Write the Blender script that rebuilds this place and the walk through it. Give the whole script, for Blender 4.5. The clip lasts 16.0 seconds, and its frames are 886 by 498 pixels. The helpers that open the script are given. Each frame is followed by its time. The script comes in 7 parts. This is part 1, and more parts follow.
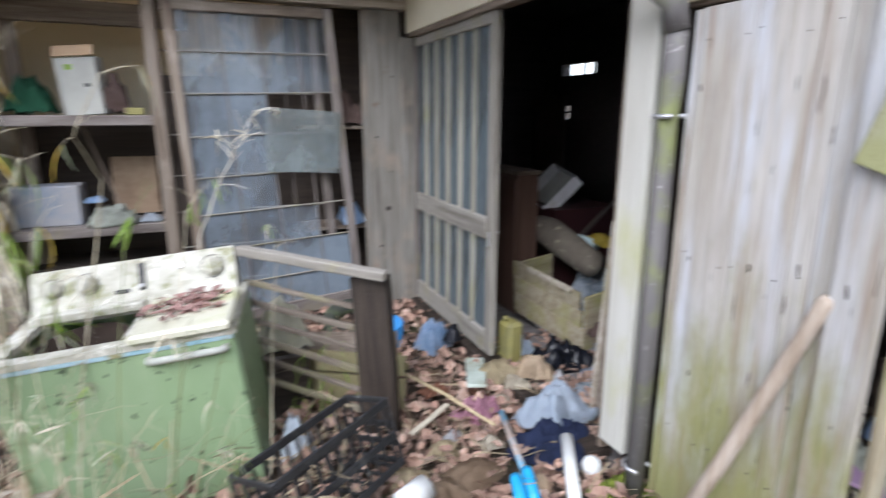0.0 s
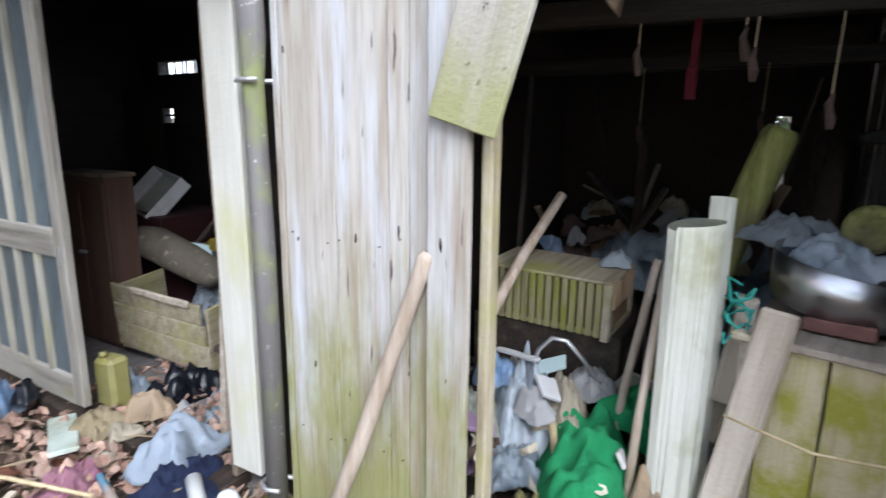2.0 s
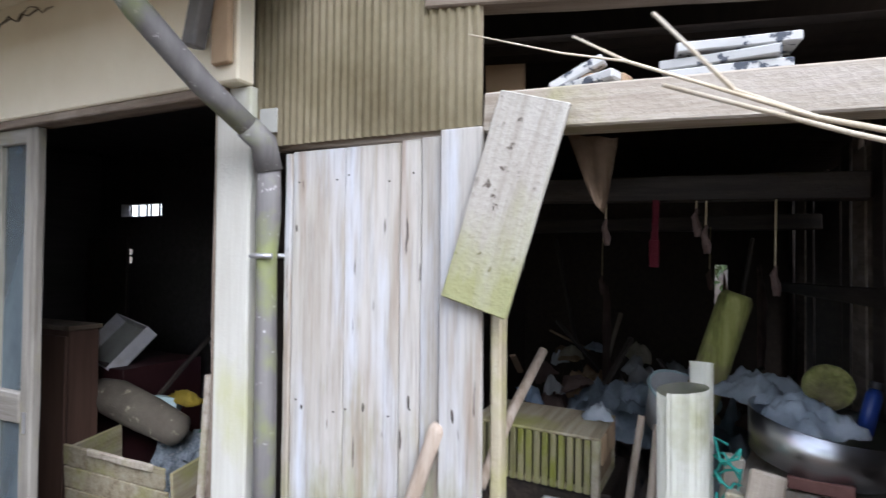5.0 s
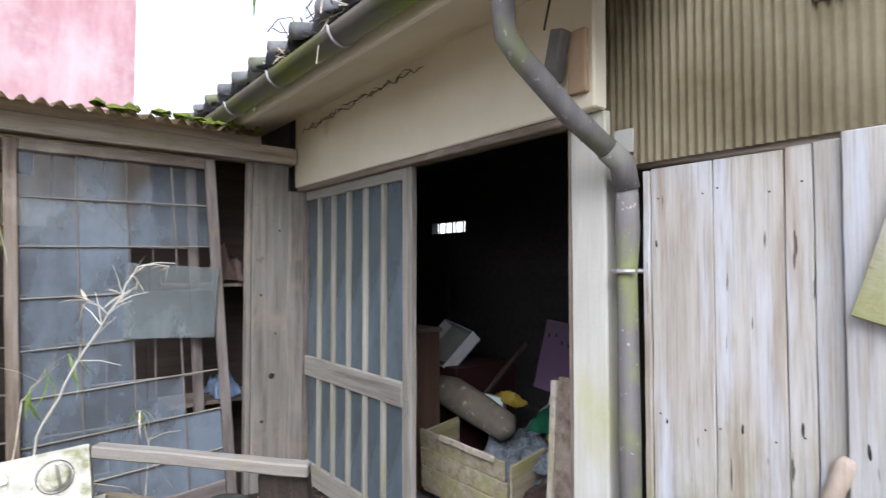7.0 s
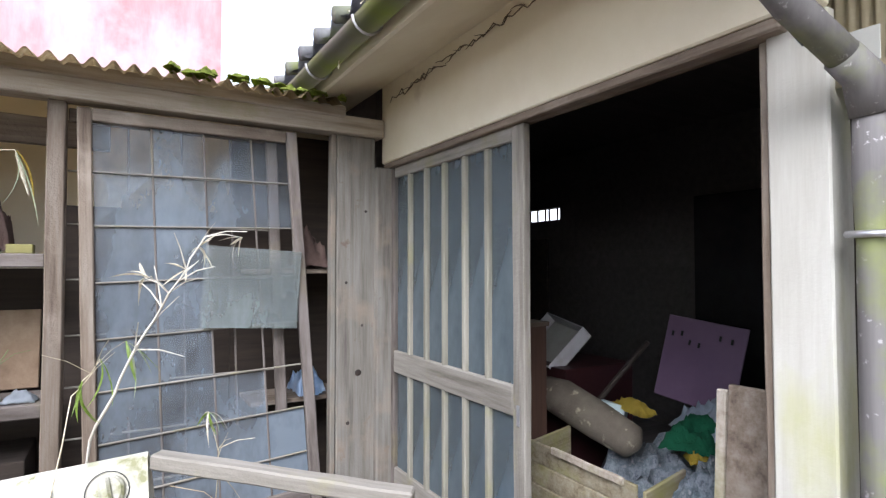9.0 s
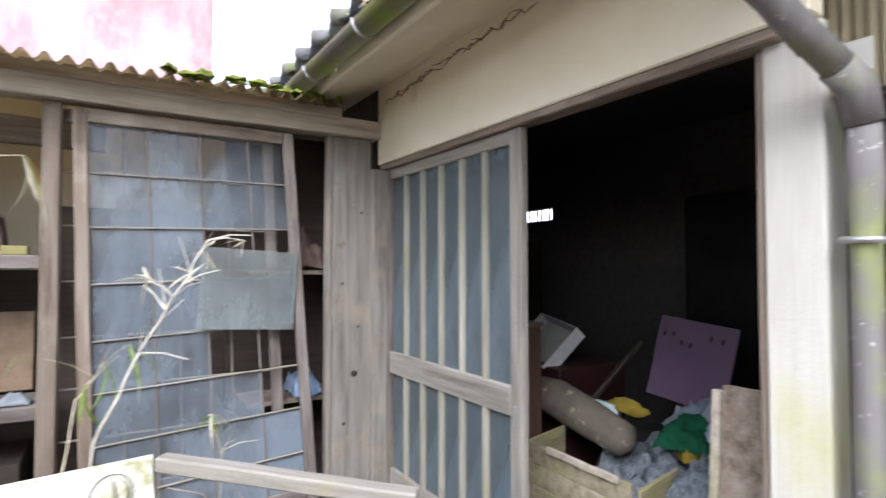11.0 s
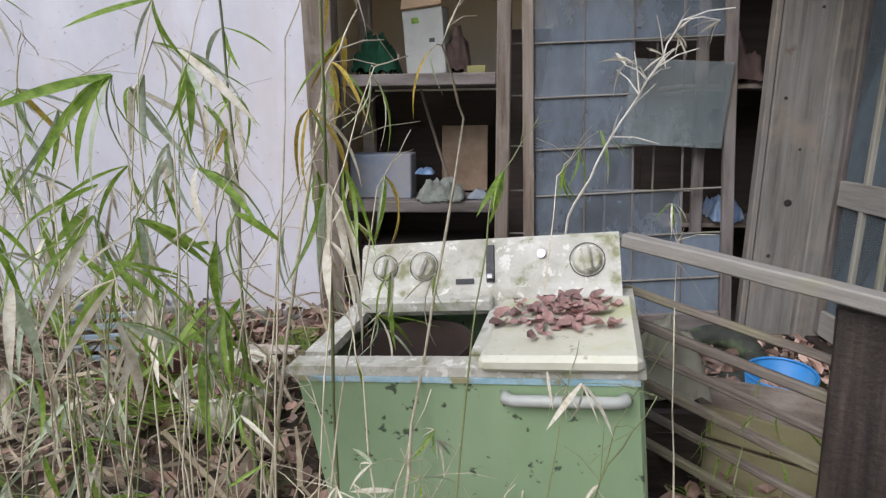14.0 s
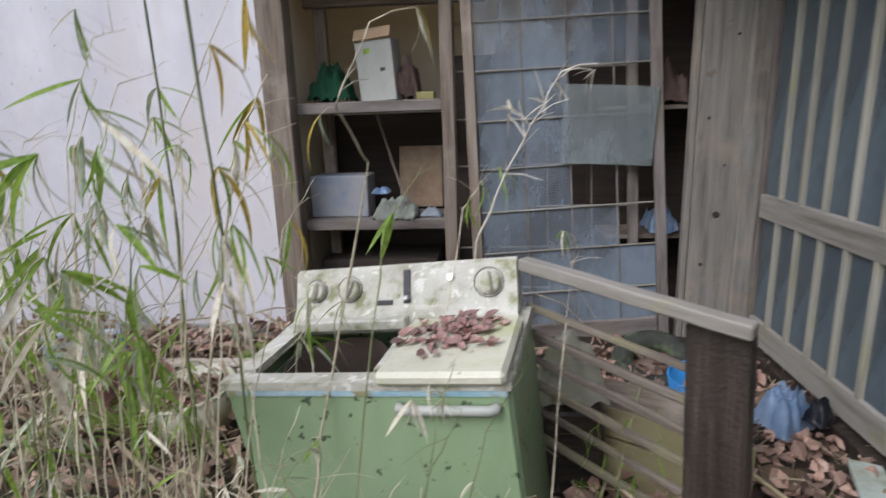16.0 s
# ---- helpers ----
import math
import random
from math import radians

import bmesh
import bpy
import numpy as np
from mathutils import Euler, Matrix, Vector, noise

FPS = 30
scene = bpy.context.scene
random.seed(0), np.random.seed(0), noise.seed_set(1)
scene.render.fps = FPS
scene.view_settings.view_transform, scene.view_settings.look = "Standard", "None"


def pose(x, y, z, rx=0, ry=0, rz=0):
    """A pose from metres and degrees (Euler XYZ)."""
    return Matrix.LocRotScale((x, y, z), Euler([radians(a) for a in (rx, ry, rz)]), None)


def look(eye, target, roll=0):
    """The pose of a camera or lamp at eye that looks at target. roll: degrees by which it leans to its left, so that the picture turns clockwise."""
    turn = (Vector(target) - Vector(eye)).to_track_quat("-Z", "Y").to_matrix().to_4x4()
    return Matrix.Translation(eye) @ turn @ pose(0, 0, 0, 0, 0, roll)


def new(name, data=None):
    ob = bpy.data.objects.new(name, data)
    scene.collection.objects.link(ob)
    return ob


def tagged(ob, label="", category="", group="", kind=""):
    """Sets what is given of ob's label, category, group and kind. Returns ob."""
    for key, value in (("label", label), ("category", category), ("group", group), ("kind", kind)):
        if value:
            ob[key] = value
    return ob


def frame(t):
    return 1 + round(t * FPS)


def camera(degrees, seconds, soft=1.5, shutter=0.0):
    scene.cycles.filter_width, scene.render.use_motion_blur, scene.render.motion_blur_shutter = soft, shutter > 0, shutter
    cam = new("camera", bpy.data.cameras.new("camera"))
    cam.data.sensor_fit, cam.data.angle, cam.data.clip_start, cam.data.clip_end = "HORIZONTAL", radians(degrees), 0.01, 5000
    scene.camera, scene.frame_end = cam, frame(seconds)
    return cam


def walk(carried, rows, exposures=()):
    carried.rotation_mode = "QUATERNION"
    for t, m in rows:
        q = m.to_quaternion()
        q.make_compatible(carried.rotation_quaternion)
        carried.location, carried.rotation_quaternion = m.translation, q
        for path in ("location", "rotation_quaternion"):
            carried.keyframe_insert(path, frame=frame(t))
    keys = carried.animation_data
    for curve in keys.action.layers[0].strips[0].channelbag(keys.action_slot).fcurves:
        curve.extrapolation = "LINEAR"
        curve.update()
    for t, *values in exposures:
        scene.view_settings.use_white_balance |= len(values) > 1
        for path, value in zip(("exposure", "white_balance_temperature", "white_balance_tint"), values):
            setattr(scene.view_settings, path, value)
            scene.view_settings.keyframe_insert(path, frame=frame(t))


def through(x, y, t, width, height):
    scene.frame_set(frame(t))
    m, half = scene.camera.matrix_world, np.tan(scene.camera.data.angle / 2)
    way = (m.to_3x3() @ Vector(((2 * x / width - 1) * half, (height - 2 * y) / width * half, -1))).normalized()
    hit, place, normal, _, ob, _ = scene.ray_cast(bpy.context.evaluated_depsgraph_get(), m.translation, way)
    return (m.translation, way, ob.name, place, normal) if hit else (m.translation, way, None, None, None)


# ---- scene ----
cam = camera(77.1, 16.0, soft=1.25, shutter=0.5)
PATH = [
    (0, (-1.358, 1.068, 1.387), (-0.607, 2.858, 0.909), 0.1),
    (0.5, (-1.259, 1.11, 1.33), (-0.114, 2.697, 0.913), -0.2),
    (1, (-1.193, 1.175, 1.209), (0.162, 2.584, 0.785), 0.4),
    (1.5, (-1.141, 1.197, 1.224), (0.413, 2.386, 0.808), 0.5),
    (2, (-1.119, 1.181, 1.239), (0.567, 2.176, 0.829), 0.6),
    (2.5, (-1.143, 1.142, 1.304), (0.652, 1.95, 0.95), 0.8),
    (3, (-1.181, 1.083, 1.386), (0.693, 1.762, 1.218), 1.1),
    (3.2, (-1.193, 1.06, 1.399), (0.694, 1.717, 1.3), 1.2),
    (5.3, (-1.316, 1.331, 1.363), (0.459, 2.25, 1.442), 0.5),
    (5.5, (-1.343, 1.361, 1.363), (0.387, 2.361, 1.443), 0.4),
    (6, (-1.412, 1.433, 1.35), (0.181, 2.639, 1.434), 0.5),
    (6.5, (-1.562, 1.479, 1.36), (-0.127, 2.87, 1.446), 0.4),
    (7, (-1.519, 1.466, 1.385), (-0.276, 3.031, 1.454), 0.0),
    (7.5, (-1.461, 1.419, 1.445), (-0.36, 3.087, 1.506), -0.4),
    (8, (-1.456, 1.647, 1.376), (-0.448, 3.374, 1.434), 0.1),
    (8.5, (-1.399, 1.871, 1.346), (-0.396, 3.6, 1.406), -0.0),
    (8.7, (-1.378, 1.916, 1.306), (-0.371, 3.643, 1.368), 0.0),
    (10.8, (-1.369, 1.891, 1.324), (-0.288, 3.573, 1.39), -0.3),
    (11, (-1.415, 1.916, 1.319), (-0.365, 3.616, 1.38), 0.0),
    (11.5, (-1.514, 1.956, 1.282), (-0.74, 3.8, 1.295), 0.1),
    (12, (-1.577, 1.969, 1.229), (-1.185, 3.928, 1.153), -0.3),
    (12.5, (-1.645, 1.996, 1.187), (-1.526, 3.979, 0.962), -0.6),
    (13, (-1.668, 1.984, 1.18), (-1.721, 3.952, 0.826), -0.6),
    (13.5, (-1.657, 1.984, 1.171), (-1.798, 3.933, 0.745), -0.5),
    (14, (-1.64, 1.971, 1.157), (-1.821, 3.907, 0.69), -0.6),
    (14.5, (-1.627, 1.956, 1.144), (-1.833, 3.882, 0.644), -0.7),
    (15, (-1.588, 1.938, 1.136), (-1.81, 3.855, 0.613), -0.9),
    (15.5, (-1.512, 1.895, 1.194), (-1.742, 3.811, 0.67), -1.1),
    (16, (-1.359, 1.821, 1.274), (-1.546, 3.757, 0.809), -1.9),
]
SKY, SUN = 0.15, 1.3
EXPOSURES = [(0.0, 1.4, 5900, 13), (2.0, 1.7, 5850, 11), (2.5, 1.75, 5800, 12), (3.0, 1.62, 5800, 13), (5.5, 1.6, 5800, 13), (7.0, 1.45, 5950, 14), (8.5, 1.7, 6030, 14), (11.0, 1.85, 6050, 14), (11.5, 1.9, 6250, 14), (12.0, 1.76, 6350, 14), (12.5, 1.2, 6250, 14), (13.0, 1.05, 6180, 14), (14.5, 0.78, 6050, 15), (16.0, 0.85, 6050, 14)]
walk(cam, [(t, look(eye, target, roll)) for t, eye, target, roll in PATH], EXPOSURES)

# ---- sky and sun ----
world = bpy.data.worlds.new("sky_world")
scene.world = world
world.use_nodes = True
wn, wl = world.node_tree.nodes, world.node_tree.links
sky = wn.new("ShaderNodeTexSky")
sky.sky_type = "NISHITA"
sky.sun_disc = False
sky.sun_elevation, sky.sun_rotation = radians(42.7), radians(221)
sky.dust_density, sky.air_density = 1.0, 1.0
hsv = wn.new("ShaderNodeHueSaturation")
hsv.inputs["Saturation"].default_value = 0.3
wl.new(sky.outputs[0], hsv.inputs["Color"])
wl.new(hsv.outputs[0], wn["Background"].inputs["Color"])
wn["Background"].inputs["Strength"].default_value = SKY
sun = new("sun", bpy.data.lights.new("sun", "SUN"))
sun.data.energy, sun.data.angle, sun.data.color = SUN, radians(40), (1.0, 0.98, 0.96)
sun.matrix_world = look((0, 0, 0), (0.5, 0.57, -0.7))


# ---- materials ----
def ramp(nt, stops):
    r = nt.nodes.new("ShaderNodeValToRGB")
    els = r.color_ramp.elements
    while len(els) < len(stops):
        els.new(0.5)
    for e, (p, c) in zip(els, stops):
        e.position = p
        e.color = (c, c, c, 1) if isinstance(c, (int, float)) else (*c, 1)
    return r


def noise_tex(nt, coord, scale, stretch=(1, 1, 1), detail=5, rough=0.6, offset=None):
    mp = nt.nodes.new("ShaderNodeMapping")
    mp.inputs["Scale"].default_value = stretch
    nt.links.new(coord, mp.inputs["Vector"])
    if offset:
        nt.links.new(offset, mp.inputs["Location"])
    n = nt.nodes.new("ShaderNodeTexNoise")
    n.inputs["Scale"].default_value = scale
    n.inputs["Detail"].default_value = detail
    n.inputs["Roughness"].default_value = rough
    nt.links.new(mp.outputs[0], n.inputs["Vector"])
    return n


def mix_col(nt, fac, a, b, mode="MIX"):
    m = nt.nodes.new("ShaderNodeMix")
    m.data_type, m.blend_type = "RGBA", mode
    for socket, v in ((m.inputs[0], fac), (m.inputs[6], a), (m.inputs[7], b)):
        if hasattr(v, "links"):
            nt.links.new(v, socket)
        elif isinstance(v, (int, float)):
            socket.default_value = v
        else:
            socket.default_value = (*v, 1)
    return m.outputs[2]


def surface(name, colours, scale=6.0, stretch=(1, 1, 1), rough=0.8, bump=0.3, stain=None, stain_at=(0.5, 0.65), stain_scale=2.5,
            stain_stretch=(1, 1, 1), metal=0.0, vary=0.25, fine=0.0, second=None, second_at=(0.55, 0.62), second_scale=9.0, bump_dist=0.01,
            islands=False, transmission=0.0, foot=None):
    """A node material: grain of several tones along a stretched noise, large stains, a second layer of spots, and relief."""
    m = bpy.data.materials.new(name)
    m.use_nodes = True
    nt = m.node_tree
    bsdf = nt.nodes["Principled BSDF"]
    tc = nt.nodes.new("ShaderNodeTexCoord")
    info = nt.nodes.new("ShaderNodeObjectInfo")
    comb = nt.nodes.new("ShaderNodeCombineXYZ")
    mul = nt.nodes.new("ShaderNodeMath")
    mul.operation = "MULTIPLY"
    mul.inputs[1].default_value = 37.0
    nt.links.new(info.outputs["Random"], mul.inputs[0])
    for i in range(3):
        nt.links.new(mul.outputs[0], comb.inputs[i])
    co, off = tc.outputs["Object"], comb.outputs[0]
    n1 = noise_tex(nt, co, scale, stretch, 6, 0.65, off)
    k = len(colours)
    r1 = ramp(nt, [(0.3 + 0.4 * i / max(1, k - 1), c) for i, c in enumerate(colours)])
    nt.links.new(n1.outputs[0], r1.inputs[0])
    col = r1.outputs[0]
    if second:
        n3 = noise_tex(nt, co, second_scale, (1, 1, 1), 4, 0.6, off)
        r3 = ramp(nt, [(second_at[0], 0.0), (second_at[1], 1.0)])
        nt.links.new(n3.outputs[0], r3.inputs[0])
        col = mix_col(nt, r3.outputs[0], col, second)
    if stain:
        n2 = noise_tex(nt, co, stain_scale, stain_stretch, 5, 0.6, off)
        r2 = ramp(nt, [(stain_at[0], 0.0), (stain_at[1], 1.0)])
        nt.links.new(n2.outputs[0], r2.inputs[0])
        col = mix_col(nt, r2.outputs[0], col, stain)
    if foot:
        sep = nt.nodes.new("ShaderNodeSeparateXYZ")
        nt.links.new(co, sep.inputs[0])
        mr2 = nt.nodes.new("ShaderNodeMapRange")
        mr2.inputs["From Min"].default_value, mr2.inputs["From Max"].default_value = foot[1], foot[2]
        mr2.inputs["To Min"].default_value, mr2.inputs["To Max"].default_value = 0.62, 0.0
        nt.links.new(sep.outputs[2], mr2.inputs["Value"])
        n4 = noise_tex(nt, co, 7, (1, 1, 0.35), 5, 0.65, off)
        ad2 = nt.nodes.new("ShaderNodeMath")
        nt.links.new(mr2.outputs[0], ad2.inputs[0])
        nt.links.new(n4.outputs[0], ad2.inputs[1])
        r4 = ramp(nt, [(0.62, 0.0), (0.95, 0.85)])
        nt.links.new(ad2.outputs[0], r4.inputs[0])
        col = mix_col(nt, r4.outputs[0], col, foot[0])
    if vary:
        hs = nt.nodes.new("ShaderNodeHueSaturation")
        mr = nt.nodes.new("ShaderNodeMapRange")
        mr.inputs["To Min"].default_value, mr.inputs["To Max"].default_value = 1 - vary, 1 + vary
        if islands:
            geo = nt.nodes.new("ShaderNodeNewGeometry")
            nt.links.new(geo.outputs["Random Per Island"], mr.inputs["Value"])
        else:
            nt.links.new(info.outputs["Random"], mr.inputs["Value"])
        nt.links.new(mr.outputs[0], hs.inputs["Value"])
        nt.links.new(col, hs.inputs["Color"])
        col = hs.outputs[0]
    nt.links.new(col, bsdf.inputs["Base Color"])
    bsdf.inputs["Roughness"].default_value = rough
    bsdf.inputs["Metallic"].default_value = metal
    bsdf.inputs["Transmission Weight"].default_value = transmission
    if bump:
        b = nt.nodes.new("ShaderNodeBump")
        b.inputs["Strength"].default_value = bump
        b.inputs["Distance"].default_value = bump_dist
        src = n1.outputs[0]
        if fine:
            nf = noise_tex(nt, co, fine, (1, 1, 1), 3, 0.6, off)
            ad = nt.nodes.new("ShaderNodeMath")
            nt.links.new(n1.outputs[0], ad.inputs[0])
            nt.links.new(nf.outputs[0], ad.inputs[1])
            src = ad.outputs[0]
        nt.links.new(src, b.inputs["Height"])
        nt.links.new(b.outputs[0], bsdf.inputs["Normal"])
    return m


def pane_material(name, dust, amount, gloss_rough=0.08, bump=0.0, scale=3.0):
    """Dusty glass: clear where the dust is thin, milky where it lies thick, with a sharp or blurred gloss over both."""
    m = bpy.data.materials.new(name)
    m.use_nodes = True
    nt = m.node_tree
    nt.nodes.remove(nt.nodes["Principled BSDF"])
    out = nt.nodes["Material Output"]
    tc = nt.nodes.new("ShaderNodeTexCoord")
    n = noise_tex(nt, tc.outputs["Object"], scale, (1, 1, 0.5), 6, 0.65)
    r = ramp(nt, [(0.38, amount[0]), (0.64, amount[1])])
    nt.links.new(n.outputs[0], r.inputs[0])
    clear = nt.nodes.new("ShaderNodeBsdfTransparent")
    dusty = nt.nodes.new("ShaderNodeBsdfDiffuse")
    dusty.inputs[0].default_value = (*dust, 1)
    trans = nt.nodes.new("ShaderNodeBsdfTranslucent")
    trans.inputs[0].default_value = (*dust, 1)
    body = nt.nodes.new("ShaderNodeMixShader")
    body.inputs[0].default_value = 0.25
    nt.links.new(dusty.outputs[0], body.inputs[1])
    nt.links.new(trans.outputs[0], body.inputs[2])
    mx = nt.nodes.new("ShaderNodeMixShader")
    nt.links.new(r.outputs[0], mx.inputs[0])
    nt.links.new(clear.outputs[0], mx.inputs[1])
    nt.links.new(body.outputs[0], mx.inputs[2])
    gl = nt.nodes.new("ShaderNodeBsdfGlossy")
    gl.inputs["Roughness"].default_value = gloss_rough
    fr = nt.nodes.new("ShaderNodeFresnel")
    fr.inputs[0].default_value = 1.5
    mx2 = nt.nodes.new("ShaderNodeMixShader")
    nt.links.new(fr.outputs[0], mx2.inputs[0])
    nt.links.new(mx.outputs[0], mx2.inputs[1])
    nt.links.new(gl.outputs[0], mx2.inputs[2])
    if bump:
        b = nt.nodes.new("ShaderNodeBump")
        b.inputs["Strength"].default_value = bump
        b.inputs["Distance"].default_value = 0.004
        nb = noise_tex(nt, tc.outputs["Object"], 90, (1, 1, 1), 2, 0.5)
        nt.links.new(nb.outputs[0], b.inputs["Height"])
        nt.links.new(b.outputs[0], gl.inputs["Normal"])
        nt.links.new(b.outputs[0], dusty.inputs["Normal"])
    nt.links.new(mx2.outputs[0], out.inputs["Surface"])
    return m


def sheet_material(name, colours, through=0.35, scale=8.0, rough=0.6):
    """A thin sheet or leaf that lets part of the light through."""
    m = surface(name, colours, scale=scale, rough=rough, bump=0.15, vary=0.25)
    nt = m.node_tree
    bsdf, out = nt.nodes["Principled BSDF"], nt.nodes["Material Output"]
    tr = nt.nodes.new("ShaderNodeBsdfTranslucent")
    src = bsdf.inputs["Base Color"].links[0].from_socket
    nt.links.new(src, tr.inputs[0])
    mx = nt.nodes.new("ShaderNodeMixShader")
    mx.inputs[0].default_value = through
    nt.links.new(bsdf.outputs[0], mx.inputs[1])
    nt.links.new(tr.outputs[0], mx.inputs[2])
    nt.links.new(mx.outputs[0], out.inputs["Surface"])
    return m


ALONG_X = (0.35, 5, 5)
ALONG_Z = (5, 5, 0.3)
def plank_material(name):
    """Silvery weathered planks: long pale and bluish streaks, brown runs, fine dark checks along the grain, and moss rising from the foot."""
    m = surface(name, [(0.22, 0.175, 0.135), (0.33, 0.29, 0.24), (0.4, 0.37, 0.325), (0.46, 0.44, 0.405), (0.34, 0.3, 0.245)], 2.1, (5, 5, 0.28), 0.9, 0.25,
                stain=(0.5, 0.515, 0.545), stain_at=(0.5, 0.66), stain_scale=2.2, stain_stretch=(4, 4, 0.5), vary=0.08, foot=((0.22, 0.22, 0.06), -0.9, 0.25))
    nt = m.node_tree
    bsdf = nt.nodes["Principled BSDF"]
    tc = nt.nodes.new("ShaderNodeTexCoord")
    info = nt.nodes.new("ShaderNodeObjectInfo")
    sc = nt.nodes.new("ShaderNodeVectorMath")
    sc.operation = "SCALE"
    sc.inputs["Scale"].default_value = 11.0
    cb = nt.nodes.new("ShaderNodeCombineXYZ")
    for k in range(3):
        nt.links.new(info.outputs["Random"], cb.inputs[k])
    nt.links.new(cb.outputs[0], sc.inputs[0])
    col = bsdf.inputs["Base Color"].links[0].from_socket
    runs = noise_tex(nt, tc.outputs["Object"], 3.0, (6, 6, 0.5), 4, 0.6, sc.outputs[0])
    rr = ramp(nt, [(0.53, 0.0), (0.72, 0.6)])
    nt.links.new(runs.outputs[0], rr.inputs[0])
    col = mix_col(nt, rr.outputs[0], col, (0.25, 0.165, 0.1))
    grain = noise_tex(nt, tc.outputs["Object"], 5.0, (26, 26, 0.7), 5, 0.7, sc.outputs[0])
    rg = ramp(nt, [(0.34, 0.7), (0.5, 1.0), (0.66, 1.08)])
    nt.links.new(grain.outputs[0], rg.inputs[0])
    col = mix_col(nt, 0.8, col, rg.outputs[0], "MULTIPLY")
    checks = noise_tex(nt, tc.outputs["Object"], 3.4, (15, 15, 1.5), 3, 0.5, sc.outputs[0])
    rc = ramp(nt, [(0.27, 0.85), (0.3, 0.0)])
    nt.links.new(checks.outputs[0], rc.inputs[0])
    col = mix_col(nt, rc.outputs[0], col, (0.05, 0.035, 0.03))
    nt.links.new(col, bsdf.inputs["Base Color"])
    bump = [n for n in nt.nodes if n.type == "BUMP"][0]
    nt.links.new(grain.outputs[0], bump.inputs["Height"])
    bump.inputs["Distance"].default_value = 0.006
    return m


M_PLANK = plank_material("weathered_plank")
M_WOOD_TAN = surface("tan_weathered_board", [(0.0991, 0.0857, 0.0727), (0.178, 0.165, 0.141), (0.237, 0.228, 0.204)], 4.0, (0.4, 6, 6), 0.9, 0.2,
                     stain=(0.27, 0.22, 0.17), stain_at=(0.5, 0.72), stain_scale=3, vary=0.06, fine=70, second=(0.15, 0.115, 0.09), second_at=(0.64, 0.72), second_scale=12)
M_SLAT_PALE = surface("pale_olive_bar", [(0.178, 0.165, 0.125), (0.271, 0.254, 0.205), (0.33, 0.314, 0.264)], 5, ALONG_X, 0.9, 0.2, stain=(0.28, 0.27, 0.12), stain_at=(0.55, 0.75), vary=0.1, fine=60)
M_BELL = surface("grey_enamelled_steel", [(0.12, 0.115, 0.11), (0.2, 0.19, 0.18)], 9, (1, 1, 1), 0.55, 0.1, vary=0, second=(0.3, 0.27, 0.22), second_at=(0.62, 0.7), second_scale=20)
M_WOOD_GREY = surface("grey_timber", [(0.075, 0.06, 0.05), (0.16, 0.137, 0.123), (0.225, 0.2, 0.185)], 3.0, (0.7, 4, 4), 0.9, 0.15,
                      stain=(0.19, 0.165, 0.1), stain_at=(0.55, 0.75), vary=0.12, fine=60)
M_WOOD_BROWN = surface("brown_timber", [(0.102, 0.0727, 0.0525), (0.204, 0.16, 0.121), (0.281, 0.242, 0.2)], 5, ALONG_X, 0.85, 0.35,
                       stain=(0.4, 0.34, 0.28), stain_at=(0.55, 0.75), vary=0.12, fine=60)
M_WOOD_PALE = surface("pale_timber", [(0.28, 0.23, 0.175), (0.43, 0.375, 0.305), (0.53, 0.48, 0.415)], 5, ALONG_X, 0.88, 0.35,
                      stain=(0.3, 0.3, 0.12), stain_at=(0.55, 0.75), vary=0.12, fine=60)
M_DOOR = surface("grey_door_wood", [(0.133, 0.117, 0.0936), (0.242, 0.222, 0.191), (0.32, 0.3, 0.265)], 4, ALONG_X, 0.9, 0.25, stain=(0.25, 0.23, 0.11), stain_at=(0.52, 0.75), stain_scale=4, vary=0.1, fine=60)
M_RAIL = surface("dull_brown_lath", [(0.0655, 0.0498, 0.0389), (0.159, 0.13, 0.102), (0.253, 0.215, 0.175)], 5, ALONG_X, 0.9, 0.35, stain=(0.2, 0.19, 0.09), stain_at=(0.55, 0.75), vary=0.12, fine=60)
# Near-black wood: wet post and knots, plus shed shade put in the colour.
M_WOOD_DARK = surface("dark_wet_shade_timber", [(0.012, 0.009, 0.007), (0.032, 0.023, 0.017), (0.07, 0.052, 0.04)], 6, ALONG_X, 0.6, 0.4, vary=0.15, fine=60)
M_WOOD_MOSSY = surface("mossy_timber", [(0.2, 0.16, 0.1), (0.34, 0.29, 0.2), (0.43, 0.39, 0.29)], 6, ALONG_X, 0.9, 0.4,
                       stain=(0.3, 0.29, 0.1), stain_at=(0.48, 0.72), stain_scale=4, vary=0.1, fine=60)
M_BOARD_MOSSY = surface("mossy_board", [(0.3, 0.27, 0.22), (0.42, 0.39, 0.34), (0.5, 0.48, 0.43)], 6, ALONG_Z, 0.9, 0.3, stain=(0.1, 0.085, 0.07), stain_at=(0.6, 0.68), stain_scale=5, vary=0.05, fine=60,
                        second=(0.12, 0.1, 0.08), second_at=(0.64, 0.7), second_scale=30, foot=((0.31, 0.315, 0.13), -0.3, 0.08))
# Near-black boards: the gloom of shed and recesses is put in the colour.
M_INSIDE = surface("shade_dark_boards", [(0.03, 0.022, 0.017), (0.055, 0.04, 0.03)], 6, ALONG_X, 0.9, 0.3, vary=0.2)
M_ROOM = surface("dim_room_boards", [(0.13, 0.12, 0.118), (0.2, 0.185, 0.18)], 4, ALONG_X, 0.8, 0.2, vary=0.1)
